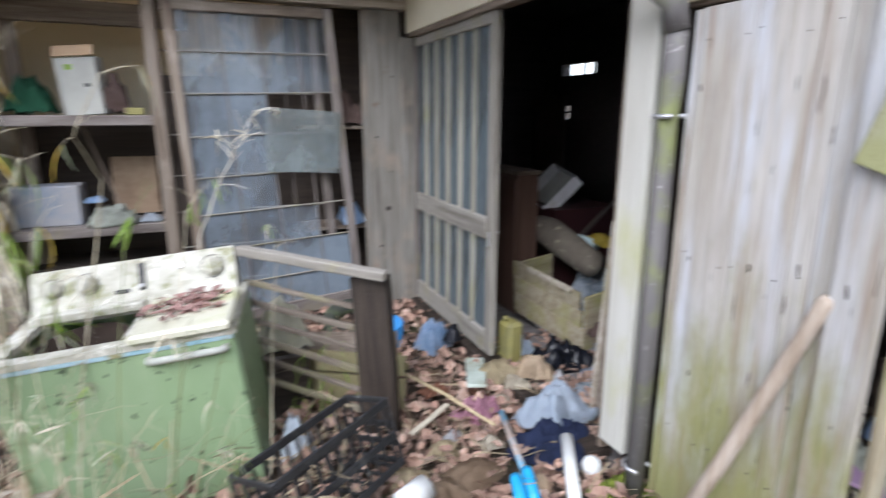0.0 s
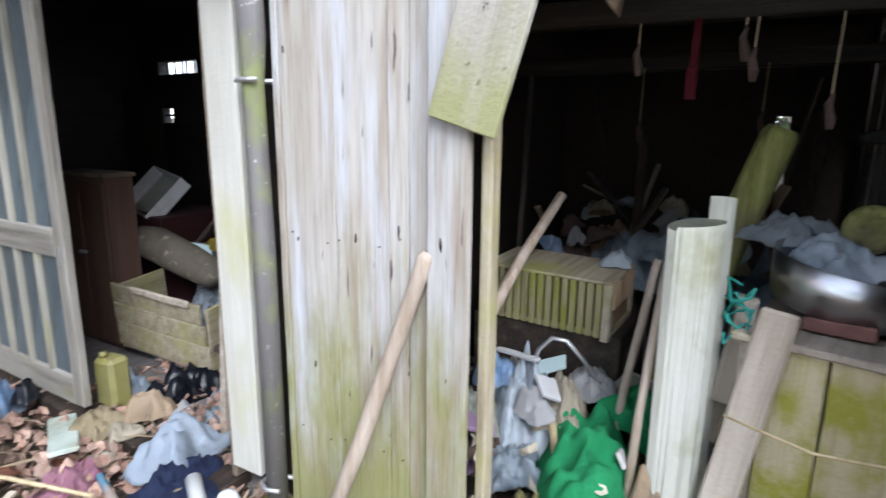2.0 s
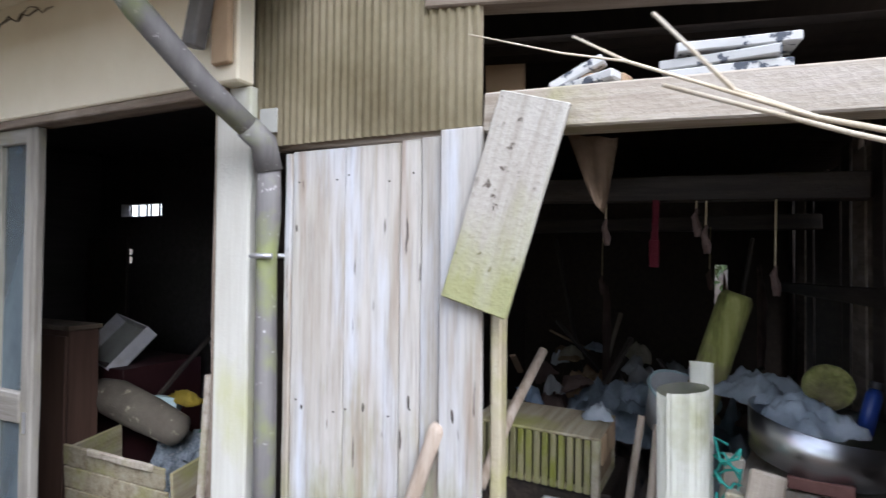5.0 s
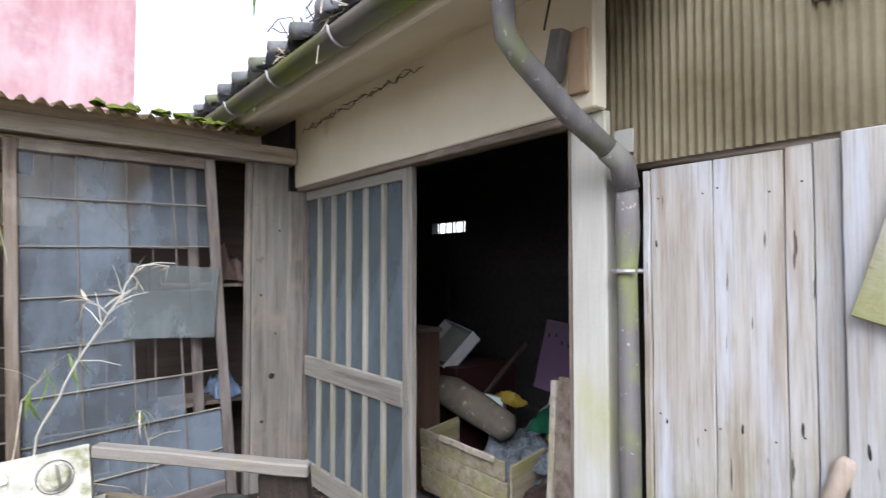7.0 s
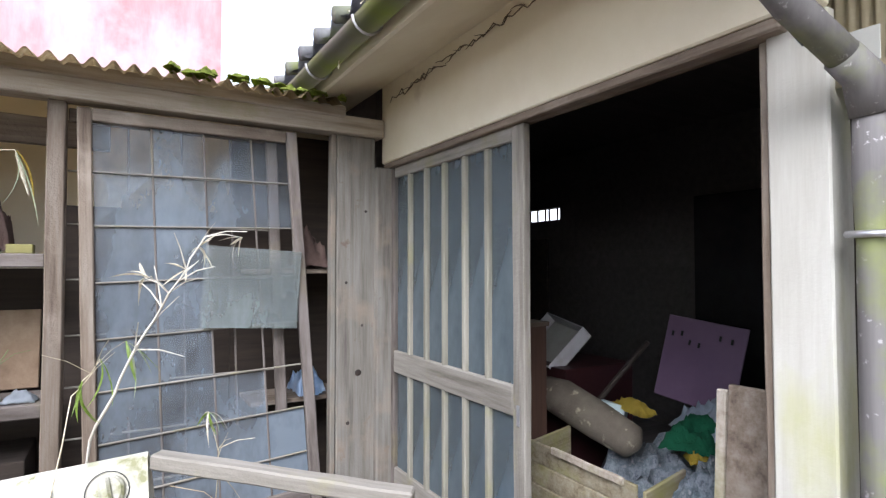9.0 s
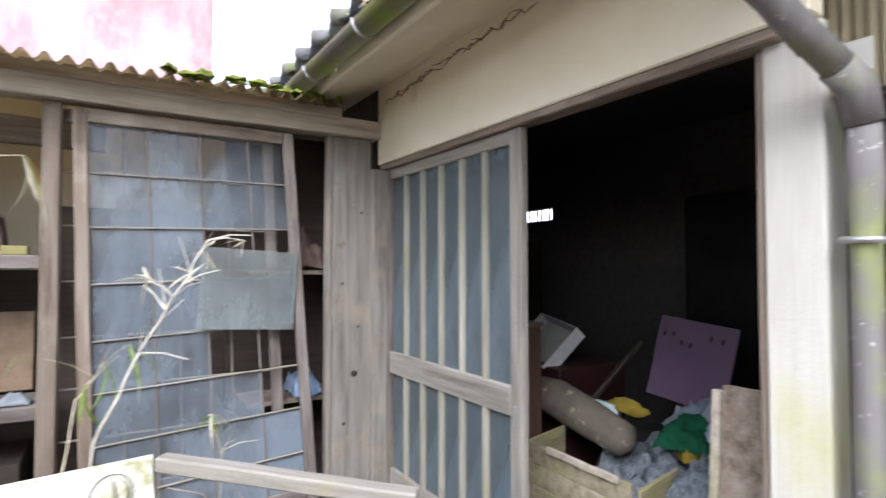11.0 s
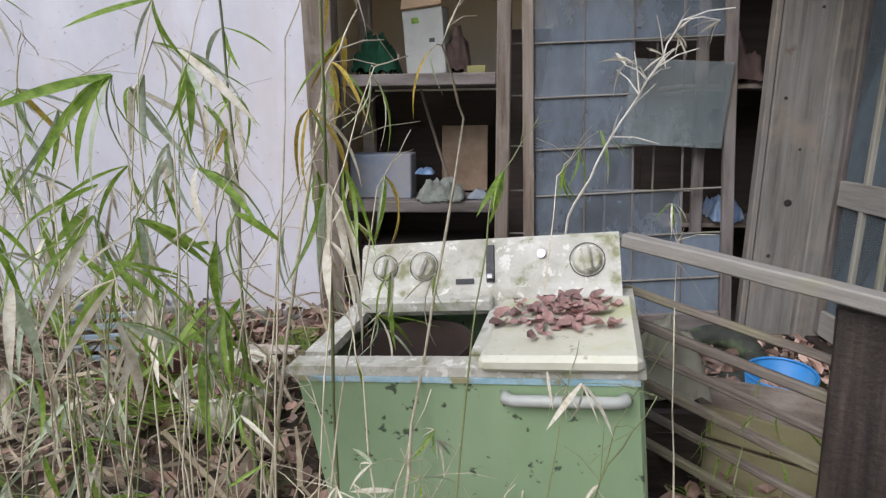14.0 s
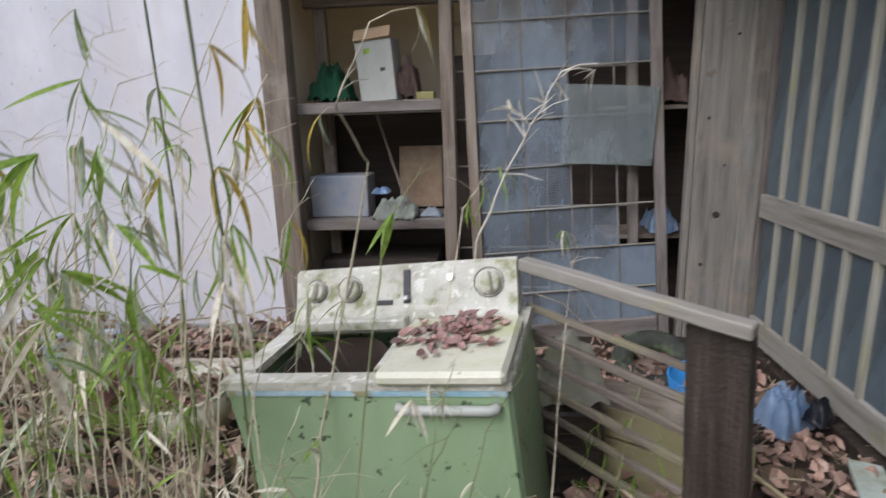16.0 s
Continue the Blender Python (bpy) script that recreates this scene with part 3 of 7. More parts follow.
def build_sash(name, label, at, drop, pane_mat, fill=True, lean=0.06):
    """A wooden glazed sash, leaning out of square: its stiles, rails, glazing bars and panes."""
    s = thing(name, label, "window", at, kind="structure")
    w, h = 0.98, 2.02

    def p(u, z, y=0.0):
        return (u * w + (h - z) / h * (lean + 0.1 * u), y, z + drop * (u - 0.5) * (1 - z / h))
    for u in (0.03, 0.97):
        beam("stile", p(u, 0.0), p(u, h), 0.055, 0.035, M_WOOD_BROWN if u < 0.5 else M_WOOD_GREY, s)
    beam("rail", p(0.06, h - 0.03), p(0.94, h - 0.03), 0.034, 0.06, M_WOOD_BROWN, s)
    beam("rail", p(0.06, 0.06), p(0.94, 0.06), 0.034, 0.1, M_WOOD_GREY, s)
    zs = [0.3, 0.54, 0.77, 1.0, 1.25, 1.5, 1.74]
    for z in zs:
        beam("glazing_bar", p(0.06, z), p(0.94, z), 0.014, 0.008, M_DOOR, s, cuts=2, rough=0.001, bevel=0.002)
    for u in (0.3, 0.53, 0.76):
        beam("glazing_bar", p(u, 0.1, 0.006), p(u, h - 0.06, 0.006), 0.01, 0.01, M_WOOD_GREY, s, cuts=2, rough=0.001, bevel=0.002)
    edges = [0.1, *zs, h - 0.06]
    for i, (z0, z1) in enumerate(zip(edges, edges[1:])):
        for j, (u0, u1) in enumerate(zip((0.06, 0.3, 0.53, 0.76), (0.3, 0.53, 0.76, 0.94))):
            if not fill or (j == 3 and i in (2, 3, 5)) or (j == 2 and i in (3, 5)):
                continue
            bm = bmesh.new()
            a, b, c, d = [bm.verts.new(q) for q in (p(u0, z0, 0.004), p(u1, z0, 0.004), p(u1, z1, 0.004), p(u0, z1, 0.004))]
            bm.faces.new((a, b, c, d))
            bmesh.ops.solidify(bm, geom=list(bm.faces), thickness=0.003)
            part("pane", bm, pane_mat, s).visible_shadow = False
    return s


build_sash("window_sash", "weathered wooden sash with dusty panes, sagging and half broken", (-1.53, WY, 0.0), 0.09, M_PANE)
build_sash("rear_sash", "second wooden sash standing behind the front one", (-1.62, WY + 0.06, 0.0), 0.0, M_PANE, False, 0.0)
loose = part("loose_pane", box_bm(0.47, 0.004, 0.4, 0), M_FOGGED, None, "", pose(-0.77, WY - 0.03, 1.2, 0, 3.5, 0))
tagged(loose, "fogged glass sheet slipped in front of the window sash", "glass sheet")
for z, nm in ((1.335, "upper_shelf"), (0.683, "lower_shelf")):
    sh = beam(nm, (-2.44, WY + 0.22, z), (-1.635, WY + 0.22, z), 0.36, 0.06, M_WOOD_GREY)
    tagged(sh, "thick grey weathered plank shelf in the lean-to", "shelf")

# Near-black sheets added where sash, gap and shelf recess lie in shade.
setting(box("partition_wing", -1.62, 0.0, 5.3, 5.33, 0.03, 1.62, M_INSIDE, bevel=0), "added near-black sheet for the shade behind the sash", "wall")
setting(box("partition_wing", -0.8, 0.0, 5.27, 5.297, 0.03, 2.1, M_INSIDE, bevel=0), "added near-black sheet for the shade behind the gap", "wall")
setting(box("shelf_backing", -2.44, -1.63, 5.4, 5.43, 0.03, 1.3, M_INSIDE, bevel=0), "added near-black sheet for the shade behind the lower shelves", "wall")
# lean-to roof of rotted corrugated sheet
roof = part("lean_to_roof", corrugated_bm(2.35, 1.5, 0.075, 0.018, 8, 0.045, 3), M_ROOF, None, "", pose(-2.72, 4.6, 2.155, -78, 0, 0), True)
setting(roof, "rotted brown corrugated lean-to roof with a crumbling edge", "roof")
setting(beam("roof_fascia", (-2.75, 4.8, 2.165), (-0.3, 4.8, 2.155), 0.06, 0.06, M_WOOD_PALE), "thin pale batten under the lean-to roof", "trim")

# ---- house front: plaster, eaves, door ----
setting(box("wall_front", -0.05, 0.02, 2.54, WY, 1.9, 2.5, M_CREAM, bevel=0.006), "cream plaster wall above the entrance", "wall")
setting(beam("door_lintel", (0.0, 2.62, 1.884), (0.0, 4.84, 1.884), 0.08, 0.032, M_WOOD_BROWN), "brown wooden door head", "lintel")
setting(beam("door_jamb", (-0.04, 4.81, 0.02), (-0.04, 4.81, 1.87), 0.13, 0.05, M_WOOD_TAN), "weathered wooden door jamb", "door frame")
setting(box("door_sill", -0.05, 0.08, 2.68, 4.8, -0.04, 0.045, M_WOOD_DARK, cuts=8, rough=0.004), "worn mossy wooden door sill", "sill")
setting(beam("white_post", (0.05, 2.605, 0.11), (0.05, 2.605, 1.9), 0.1, 0.139, M_POST), "white painted corner post with green stains", "post")
setting(beam("door_stop", (0.04, 2.69, 0.05), (0.04, 2.69, 1.88), 0.05, 0.026, M_WOOD_BROWN), "brown wooden stop beside the post", "door frame")


def build_door():
    d = thing("sliding_door", "weathered sliding door with frosted glass between close wooden bars, half open", "door", (0.0, 4.78, 0.07), kind="structure")
    w, h = 1.145, 1.8
    beam("stile", (0, 0, 0), (0, 0, h), 0.034, 0.06, M_WOOD_GREY, d)
    beam("stile", (0, -w, 0), (0, -w, h), 0.036, 0.075, M_DOOR, d)
    beam("top_rail", (0, -0.03, h - 0.03), (0, -w + 0.035, h - 0.03), 0.032, 0.06, M_DOOR, d)
    beam("mid_rail", (-0.004, -0.03, 0.71), (-0.004, -w + 0.035, 0.71), 0.034, 0.12, M_DOOR, d)
    beam("bottom_rail", (0, -0.03, 0.06), (0, -w + 0.035, 0.06), 0.032, 0.13, M_DOOR, d)
    n = 6
    for k in range(1, n):
        y = -0.03 - (w - 0.065) * k / n
        for z0, z1 in ((0.12, 0.655), (0.765, h - 0.06)):
            beam("glazing_bar", (-0.006, y, z0), (-0.006, y, z1), 0.026, 0.03, M_SLAT_PALE, d, cuts=3, rough=0.001)
    for k in range(n):
        y0 = -0.03 - (w - 0.065) * k / n
        y1 = y0 - (w - 0.065) / n
        for z0, z1 in ((0.12, 0.655), (0.765, h - 0.06)):
            box("pane", 0.002, 0.006, y1 + 0.01, y0 - 0.01, z0, z1, M_PANE_BLUE, d, bevel=0)
    box("latch", -0.022, -0.017, -w - 0.008, -w + 0.008, 0.62, 0.7, M_METAL, d, "rusty latch plate")


build_door()

# eaves, gutter and tiles
eave = bmesh.new()
prof = [(-0.05, 2.345), (-0.12, 2.335), (-0.22, 2.3), (-0.36, 2.245), (-0.46, 2.2), (-0.475, 2.205), (-0.475, 2.28), (-0.1, 2.44)]
va = [[eave.verts.new((x, y, z)) for x, z in prof] for y in (2.2, 2.5, 3.3, 4.1, 5.6)]
for a, b in zip(va, va[1:]):
    for k in range(len(prof)):
        eave.faces.new((a[k], a[(k + 1) % len(prof)], b[(k + 1) % len(prof)], b[k]))
eave.faces.new(va[0])
eave.faces.new(va[-1][::-1])
setting(part("eave_soffit", eave, M_CREAM), "cream plastered eave soffit with stains", "eaves")
gut = bmesh.new()
rings = []
for i in range(25):
    y = 2.18 + 3.37 * i / 24
    rings.append([gut.verts.new((-0.54 + 0.058 * math.cos(a), y, 2.275 + 0.058 * math.sin(a))) for a in [math.pi + math.pi * k / 10 for k in range(11)]])
for a, b in zip(rings, rings[1:]):
    for k in range(10):
        gut.faces.new((a[k], a[k + 1], b[k + 1], b[k]))
bmesh.ops.solidify(gut, geom=list(gut.faces), thickness=0.004)
gutter = thing("rain_gutter", "half-round plastic rain gutter, green with algae", "gutter")
part("trough", gut, M_GUTTER, gutter, "", None, True)
for y in (2.25, 2.7, 3.3, 3.9, 4.5, 5.1):
    pts = [(-0.54 + 0.064 * math.cos(a), y, 2.275 + 0.064 * math.sin(a)) for a in [math.pi + math.pi * k / 8 for k in range(9)]]
    tube("bracket", pts, 0.006, M_METAL, gutter, sides=5)
setting(box("roof_deck", -0.5, 3.0, 2.45, 9.5, 0, 0.05, M_INSIDE, bevel=0, turn=(0, -22, 0)), "dark roof boarding under the tiles", "roof")
bpy.data.objects["roof_deck"].location = (1.12, 5.97, 3.0)
tiles = thing("tiled_roof", "grey fired roof tiles with moss along the eave", "roof", kind="structure")


def tile_mesh():
    bm = bmesh.new()
    n = 10
    rows = []
    for x in (0.0, 0.27):
        rows.append([bm.verts.new((x, 0.26 * i / n, 0.028 * math.sin(2 * math.pi * (i / n + 0.1)) + x * 0.02)) for i in range(n + 1)])
    for i in range(n):
        bm.faces.new((rows[0][i], rows[0][i + 1], rows[1][i + 1], rows[1][i]))
    bmesh.ops.solidify(bm, geom=list(bm.faces), thickness=0.022)
    return mesh_of("tile", bm, M_TILE, True)


def eave_cap_mesh():
    bm = tube_bm([(0.0, 0, 0), (0.12, 0, 0.03)], 0.036, 14)
    return mesh_of("tile_end", bm, M_TILE, True)


TM, CM = tile_mesh(), eave_cap_mesh()
for j in range(14):
    y = 2.15 + 0.25 * j
    part("tile_end", CM, None, tiles, "", pose(-0.58, y + 0.02, 2.385, 0, 0, rng.uniform(-4, 4)))
    for i in range(6):
        part("tile", TM, None, tiles, "", pose(-0.57 + 0.235 * i, y, 2.365 + 0.1 * i, rng.uniform(-2, 2), -22, rng.uniform(-2, 2)))

# downpipe
pipe = thing("downpipe", "grey plastic downpipe with an offset bend and a dented sleeve", "drainpipe")
tube("upper_pipe", [(-0.435, 2.555, 2.3), (-0.435, 2.56, 2.11), (-0.42, 2.565, 2.04), (-0.37, 2.555, 1.985), (-0.2, 2.515, 1.84), (-0.03, 2.465, 1.72)], 0.034, M_PIPE, pipe, sides=16)
tube("elbow", [(-0.07, 2.48, 1.75), (-0.02, 2.462, 1.71), (0.0, 2.458, 1.63)], [0.038, 0.04, 0.039], M_PIPE, pipe, sides=16)
tube("lower_pipe", [(0.0, 2.458, 1.67), (0.0, 2.458, 1.5), (-0.006, 2.457, 1.36), (0.0, 2.458, 0.9), (0.0, 2.458, -0.02)], [0.032, 0.037, 0.03, 0.033, 0.034], M_PIPE, pipe, sides=16)
for z in (1.375, 0.12):
    tube("clamp", [(-0.03, 2.415, z), (-0.045, 2.458, z), (-0.03, 2.495, z), (0.02, 2.51, z + 0.004), (0.05, 2.42, z)], 0.008, M_METAL, pipe, sides=6)

# ---- shed front: corrugated panel, planks, beam and posts ----
corr = part("corrugated_panel", corrugated_bm(0.76, 0.95, 0.026, 0.005, 6), M_CORR, None, "", pose(0.03, 2.55, 1.71, 0, 0, -90), True)
setting(corr, "translucent beige corrugated plastic wall sheet", "wall sheet")
setting(beam("sheet_batten", (0.06, 2.5, 1.715), (0.06, 1.79, 1.7), 0.03, 0.03, M_WOOD_BROWN), "brown batten under the corrugated sheet", "trim")
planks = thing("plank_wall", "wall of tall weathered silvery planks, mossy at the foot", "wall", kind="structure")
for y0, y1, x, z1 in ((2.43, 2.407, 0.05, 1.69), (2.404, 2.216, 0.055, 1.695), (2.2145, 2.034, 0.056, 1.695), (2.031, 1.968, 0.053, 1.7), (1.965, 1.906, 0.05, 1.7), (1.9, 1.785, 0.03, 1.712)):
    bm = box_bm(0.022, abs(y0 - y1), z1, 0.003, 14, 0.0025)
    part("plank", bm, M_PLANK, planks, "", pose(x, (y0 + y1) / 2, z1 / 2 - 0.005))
nail = mesh_of("nail", tube_bm([(0, 0, 0), (-0.003, 0, 0)], 0.0026, 8), M_WOOD_DARK)
for y in (2.37, 2.25, 2.2, 2.06, 1.99, 1.87):
    for z in (1.6, 0.95, 0.93 - 0.6):
        part("nail", nail, None, planks, "", pose(0.042, y + rng.uniform(-0.01, 0.01), z + rng.uniform(-0.02, 0.02)))
knotted = random.Random(21)
for y, z, h in ((2.387, 1.459, 0.03), (2.144, 0.954, 0.035), (2.36, 0.93, 0.02), (2.0, 0.985, 0.05), (1.86, 0.97, 0.05), (1.84, 0.62, 0.03),
                (2.31, 0.55, 0.03), (1.97, 0.6, 0.02)):
    k = bmesh.new()
    bmesh.ops.create_uvsphere(k, u_segments=8, v_segments=6, radius=1, matrix=Matrix.Diagonal((0.002, 0.002 + 0.05 * h, h * 0.4, 1)))
    part("knot", k, M_WOOD_DARK, planks, "", pose(0.043 if y > 1.9 else 0.02, y, z, knotted.uniform(-8, 8)), True)
setting(beam("shed_stile", (0.08, 1.757, -0.02), (0.08, 1.757, 1.7), 0.05, 0.03, M_WOOD_MOSSY), "thin mossy door post of the shed", "post")
setting(beam("shed_beam", (0.07, 1.785, 1.742), (0.07, 0.735, 1.705), 0.09, 0.1, M_WOOD_PALE), "pale square beam over the shed opening", "beam")
setting(beam("shed_post", (0.08, 0.803, -0.05), (0.08, 0.803, 1.68), 0.09, 0.09, M_WOOD_PALE), "pale weathered corner post of the shed", "post")
setting(beam("shed_post_batten", (0.085, 0.868, -0.05), (0.085, 0.868, 1.66), 0.05, 0.04, M_WOOD_MOSSY), "mossy batten nailed to the corner post", "post")
lb = part("hanging_board", box_bm(0.018, 0.178, 0.53, 0.003, 6, 0.002), M_BOARD_MOSSY, None, "", pose(0.0, 1.72, 1.505, 17, 0, 0))
tagged(lb, "loose grey-green board hanging askew from the beam", "board")

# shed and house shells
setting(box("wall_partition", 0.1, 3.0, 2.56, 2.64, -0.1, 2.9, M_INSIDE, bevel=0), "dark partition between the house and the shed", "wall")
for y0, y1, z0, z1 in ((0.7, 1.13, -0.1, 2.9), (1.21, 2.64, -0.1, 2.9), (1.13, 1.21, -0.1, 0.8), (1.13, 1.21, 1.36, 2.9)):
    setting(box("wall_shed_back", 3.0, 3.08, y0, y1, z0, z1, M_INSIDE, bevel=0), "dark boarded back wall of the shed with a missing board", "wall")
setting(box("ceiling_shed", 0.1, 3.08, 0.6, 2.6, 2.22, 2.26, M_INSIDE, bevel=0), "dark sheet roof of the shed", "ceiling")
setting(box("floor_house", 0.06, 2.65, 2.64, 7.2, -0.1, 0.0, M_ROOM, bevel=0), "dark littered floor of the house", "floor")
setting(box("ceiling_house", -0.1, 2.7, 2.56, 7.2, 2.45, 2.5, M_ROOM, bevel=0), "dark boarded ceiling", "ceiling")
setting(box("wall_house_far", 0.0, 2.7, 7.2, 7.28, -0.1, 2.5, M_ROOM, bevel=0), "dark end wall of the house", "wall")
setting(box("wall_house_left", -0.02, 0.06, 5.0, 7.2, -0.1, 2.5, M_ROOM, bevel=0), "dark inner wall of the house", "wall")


def back_wall():
    wall = thing("wall_house_back", "dark back wall with two small bright windows", "wall", kind="structure")
    holes = [(6.25, 6.87, 1.8, 1.93), (6.68, 6.87, 1.31, 1.46)]
    ys = sorted({2.64, 7.2, *[h[0] for h in holes], *[h[1] for h in holes]})
    zs = sorted({-0.1, 2.5, *[h[2] for h in holes], *[h[3] for h in holes]})
    for y0, y1 in zip(ys, ys[1:]):
        for z0, z1 in zip(zs, zs[1:]):
            if any(h[0] <= y0 and y1 <= h[1] and h[2] <= z0 and z1 <= h[3] for h in holes):
                continue
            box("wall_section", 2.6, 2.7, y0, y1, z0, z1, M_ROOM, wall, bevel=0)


back_wall()
win = thing("window_back", "small high window with wooden bars", "window", kind="structure")
for y in (6.34, 6.47, 6.53, 6.66, 6.78):
    beam("window_bar", (2.65, y, 1.795), (2.65, y, 1.935), 0.02, 0.02, M_WOOD_DARK, win)
beam("window_bar", (2.65, 6.675, 1.39), (2.65, 6.875, 1.39), 0.02, 0.02, M_WOOD_DARK, win)

# far red wall behind the lean-to
setting(box("red_wall", -9.0, -0.3, 9.0, 9.3, -0.2, 8.0, M_RED, bevel=0), "tall faded red rusted wall behind the lean-to", "wall")


# ---- washing machine ----
def build_washer():
    w = thing("washing_machine", "abandoned green twin-tub washing machine, mildewed, one lid missing", "washing machine", (-1.636, 3.164, -0.121), (3.3, -6.0, -10.0))
    w.scale = (1.106, 1.106, 1.106)
    W, D, H = 0.71, 0.42, 0.66
    # cabinet: four enamel sides, open above
    for nm, cx, cy, sx, sy in (("front_panel", -0.0125, 0, W + 0.025, 0.012), ("back_panel", -0.0125, D, W + 0.025, 0.012), ("side_panel", -W / 2 - 0.025, D / 2, 0.012, D - 0.014), ("side_panel", W / 2, D / 2, 0.012, D - 0.014)):
        bm = box_bm(sx, sy, H - 0.022, 0.005, 0, 0, (cx, cy, (H - 0.022) / 2))
        for v in bm.verts:
            if v.co.x < 0:
                v.co.x *= 1 - 0.1 * (1 - v.co.z / H)
        part(nm, bm, M_GREEN, w)
    # rim with the tub opening
    bm = bmesh.new()
    for cx, cy, sx, sy in ((-0.0125, 0.015, W + 0.045, 0.05), (-0.0125, D - 0.05, W + 0.045, 0.1), (-W / 2, D / 2 - 0.01, 0.06, D - 0.14), (W / 2 - 0.02, D / 2 - 0.01, 0.06, D - 0.14), (0.03, D / 2, 0.03, D - 0.1)):
        bmesh.ops.create_cube(bm, size=1, matrix=Matrix.Translation((cx, cy, H - 0.01)) @ Matrix.Diagonal((sx, sy, 0.022, 1)))
    part("rim", bm, M_PANEL, w)
    box("rim_strip", -W / 2 - 0.02, W / 2, -0.0105, -0.0065, H - 0.036, H - 0.0225, M_BLUE_STRIP, w, "faded turquoise strip", bevel=0.001)
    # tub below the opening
    # Tub colour is near-black so that its hollow looks unlit.
    part("tub", hollow_bm(0.14, 0.145, 0.42, 0.006, 28), M_DARK, w, "rust-brown inner tub darkened like a shaded hollow", pose(-0.16, D / 2 - 0.02, 0.2), True)
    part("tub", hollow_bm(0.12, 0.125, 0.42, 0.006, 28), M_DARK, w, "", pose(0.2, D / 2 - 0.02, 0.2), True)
    # lid over the spin side
    lid = box_bm(0.31, 0.32, 0.035, 0.014, 8, 0.003)
    part("lid", lid, M_LID, w, "cream plastic lid with moss and dead leaves", pose(0.205, 0.125, H + 0.019, 0, 0, 0))
    # control panel: raised back, sloping face
    bm = bmesh.new()
    prof = [(D - 0.1, H), (D - 0.075, H + 0.035), (D - 0.06, H + 0.045), (D - 0.01, H + 0.145), (D + 0.01, H + 0.152), (D + 0.025, H + 0.14), (D + 0.03, H)]
    ends = [[bm.verts.new((x, y, z)) for y, z in prof] for x in (-W / 2 - 0.005, W / 2 - 0.017)]
    n = len(prof)
    for k in range(n):
        bm.faces.new((ends[0][k], ends[0][(k + 1) % n], ends[1][(k + 1) % n], ends[1][k]))
    bm.faces.new(ends[0][::-1])
    bm.faces.new(ends[1])
    bmesh.ops.bevel(bm, geom=[e for e in bm.edges if e.calc_face_angle(0) > 0.8], offset=0.006, segments=2, affect="EDGES")
    panel = part("control_panel", bm, M_PANEL, w, "sloping cream control panel, blotched with mildew")
    tilt = -math.degrees(math.atan2(0.05, 0.1))
    face = pose(0, D - 0.035, H + 0.095, 90 + tilt, 0, 0)
    for x, r in ((-0.288, 0.036), (-0.175, 0.04), (0.258, 0.043)):
        ring = tube_bm([(r * math.cos(a), r * math.sin(a), 0.003) for a in [2 * math.pi * k / 24 for k in range(25)]], 0.0011, 6, False)
        dial = part("dial", tube_bm([(0, 0, 0.0), (0, 0, 0.012), (0, 0, 0.018)], [r * 0.86, r * 0.82, r * 0.7], 24), M_PANEL, panel, "round dial knob", face @ pose(x, 0, 0.001))
        part("dial_ring", ring, M_BLACK, panel, "", face @ pose(x, 0, 0))
        g = box_bm(r * 0.55, r * 1.5, 0.02, 0.006)
        part("dial_grip", g, M_PANEL, panel, "", face @ pose(x, 0, 0.024, 0, 0, rng.uniform(-25, 25)))
    part("slot", box_bm(0.022, 0.1, 0.006, 0.002), M_BLACK, panel, "dark selector slot", face @ pose(0.01, 0.0, 0.002))
    part("slot_knob", box_bm(0.018, 0.014, 0.016, 0.003), M_METAL, panel, "", face @ pose(0.01, -0.035, 0.01))
    part("button", tube_bm([(0, 0, 0), (0, 0, 0.01)], 0.011, 12), M_METAL, panel, "", face @ pose(0.145, 0.02, 0.0))
    part("badge", box_bm(0.05, 0.014, 0.004, 0.001), M_BLACK, panel, "", face @ pose(-0.06, -0.045, 0.002))
    # drawer ledge under the panel
    box("ledge", -W / 2 + 0.02, 0.02, D - 0.13, D - 0.09, H - 0.002, H + 0.03, M_PANEL, w, "mossy ledge below the panel")
    # long side handle on the front
    part("handle", tube_bm([(0.095, -0.004, H - 0.062), (0.098, -0.02, H - 0.062), (0.112, -0.026, H - 0.062), (0.31, -0.026, H - 0.062), (0.324, -0.02, H - 0.062), (0.327, -0.004, H - 0.062)],
                           [0.013, 0.013, 0.012, 0.012, 0.013, 0.013], 12), M_HANDLE, w, "grey plastic grip bar", None, True)
    for x in (-0.3, 0.3):
        for y in (0.06, D - 0.06):
            part("foot", tube_bm([(x, y, -0.01), (x, y, 0.02)], [0.022, 0.026], 10), M_BLACK, w)
    return w


M_BLUE_STRIP = surface("turquoise_strip", [(0.2, 0.4, 0.48), (0.5, 0.62, 0.66)], 20, (1, 1, 1), 0.5, 0.05, vary=0, stain=(0.3, 0.28, 0.15), stain_at=(0.5, 0.6), stain_scale=12)
washer = build_washer()

# ---- broken slatted panel beside it ----
fence = thing("slatted_panel", "broken wooden slatted panel leaning beside the washing machine", "slatted panel", (-0.755, 3.235, 0.0))


def rel(p):
    return (p[0] + 0.755, p[1] - 3.235, p[2])


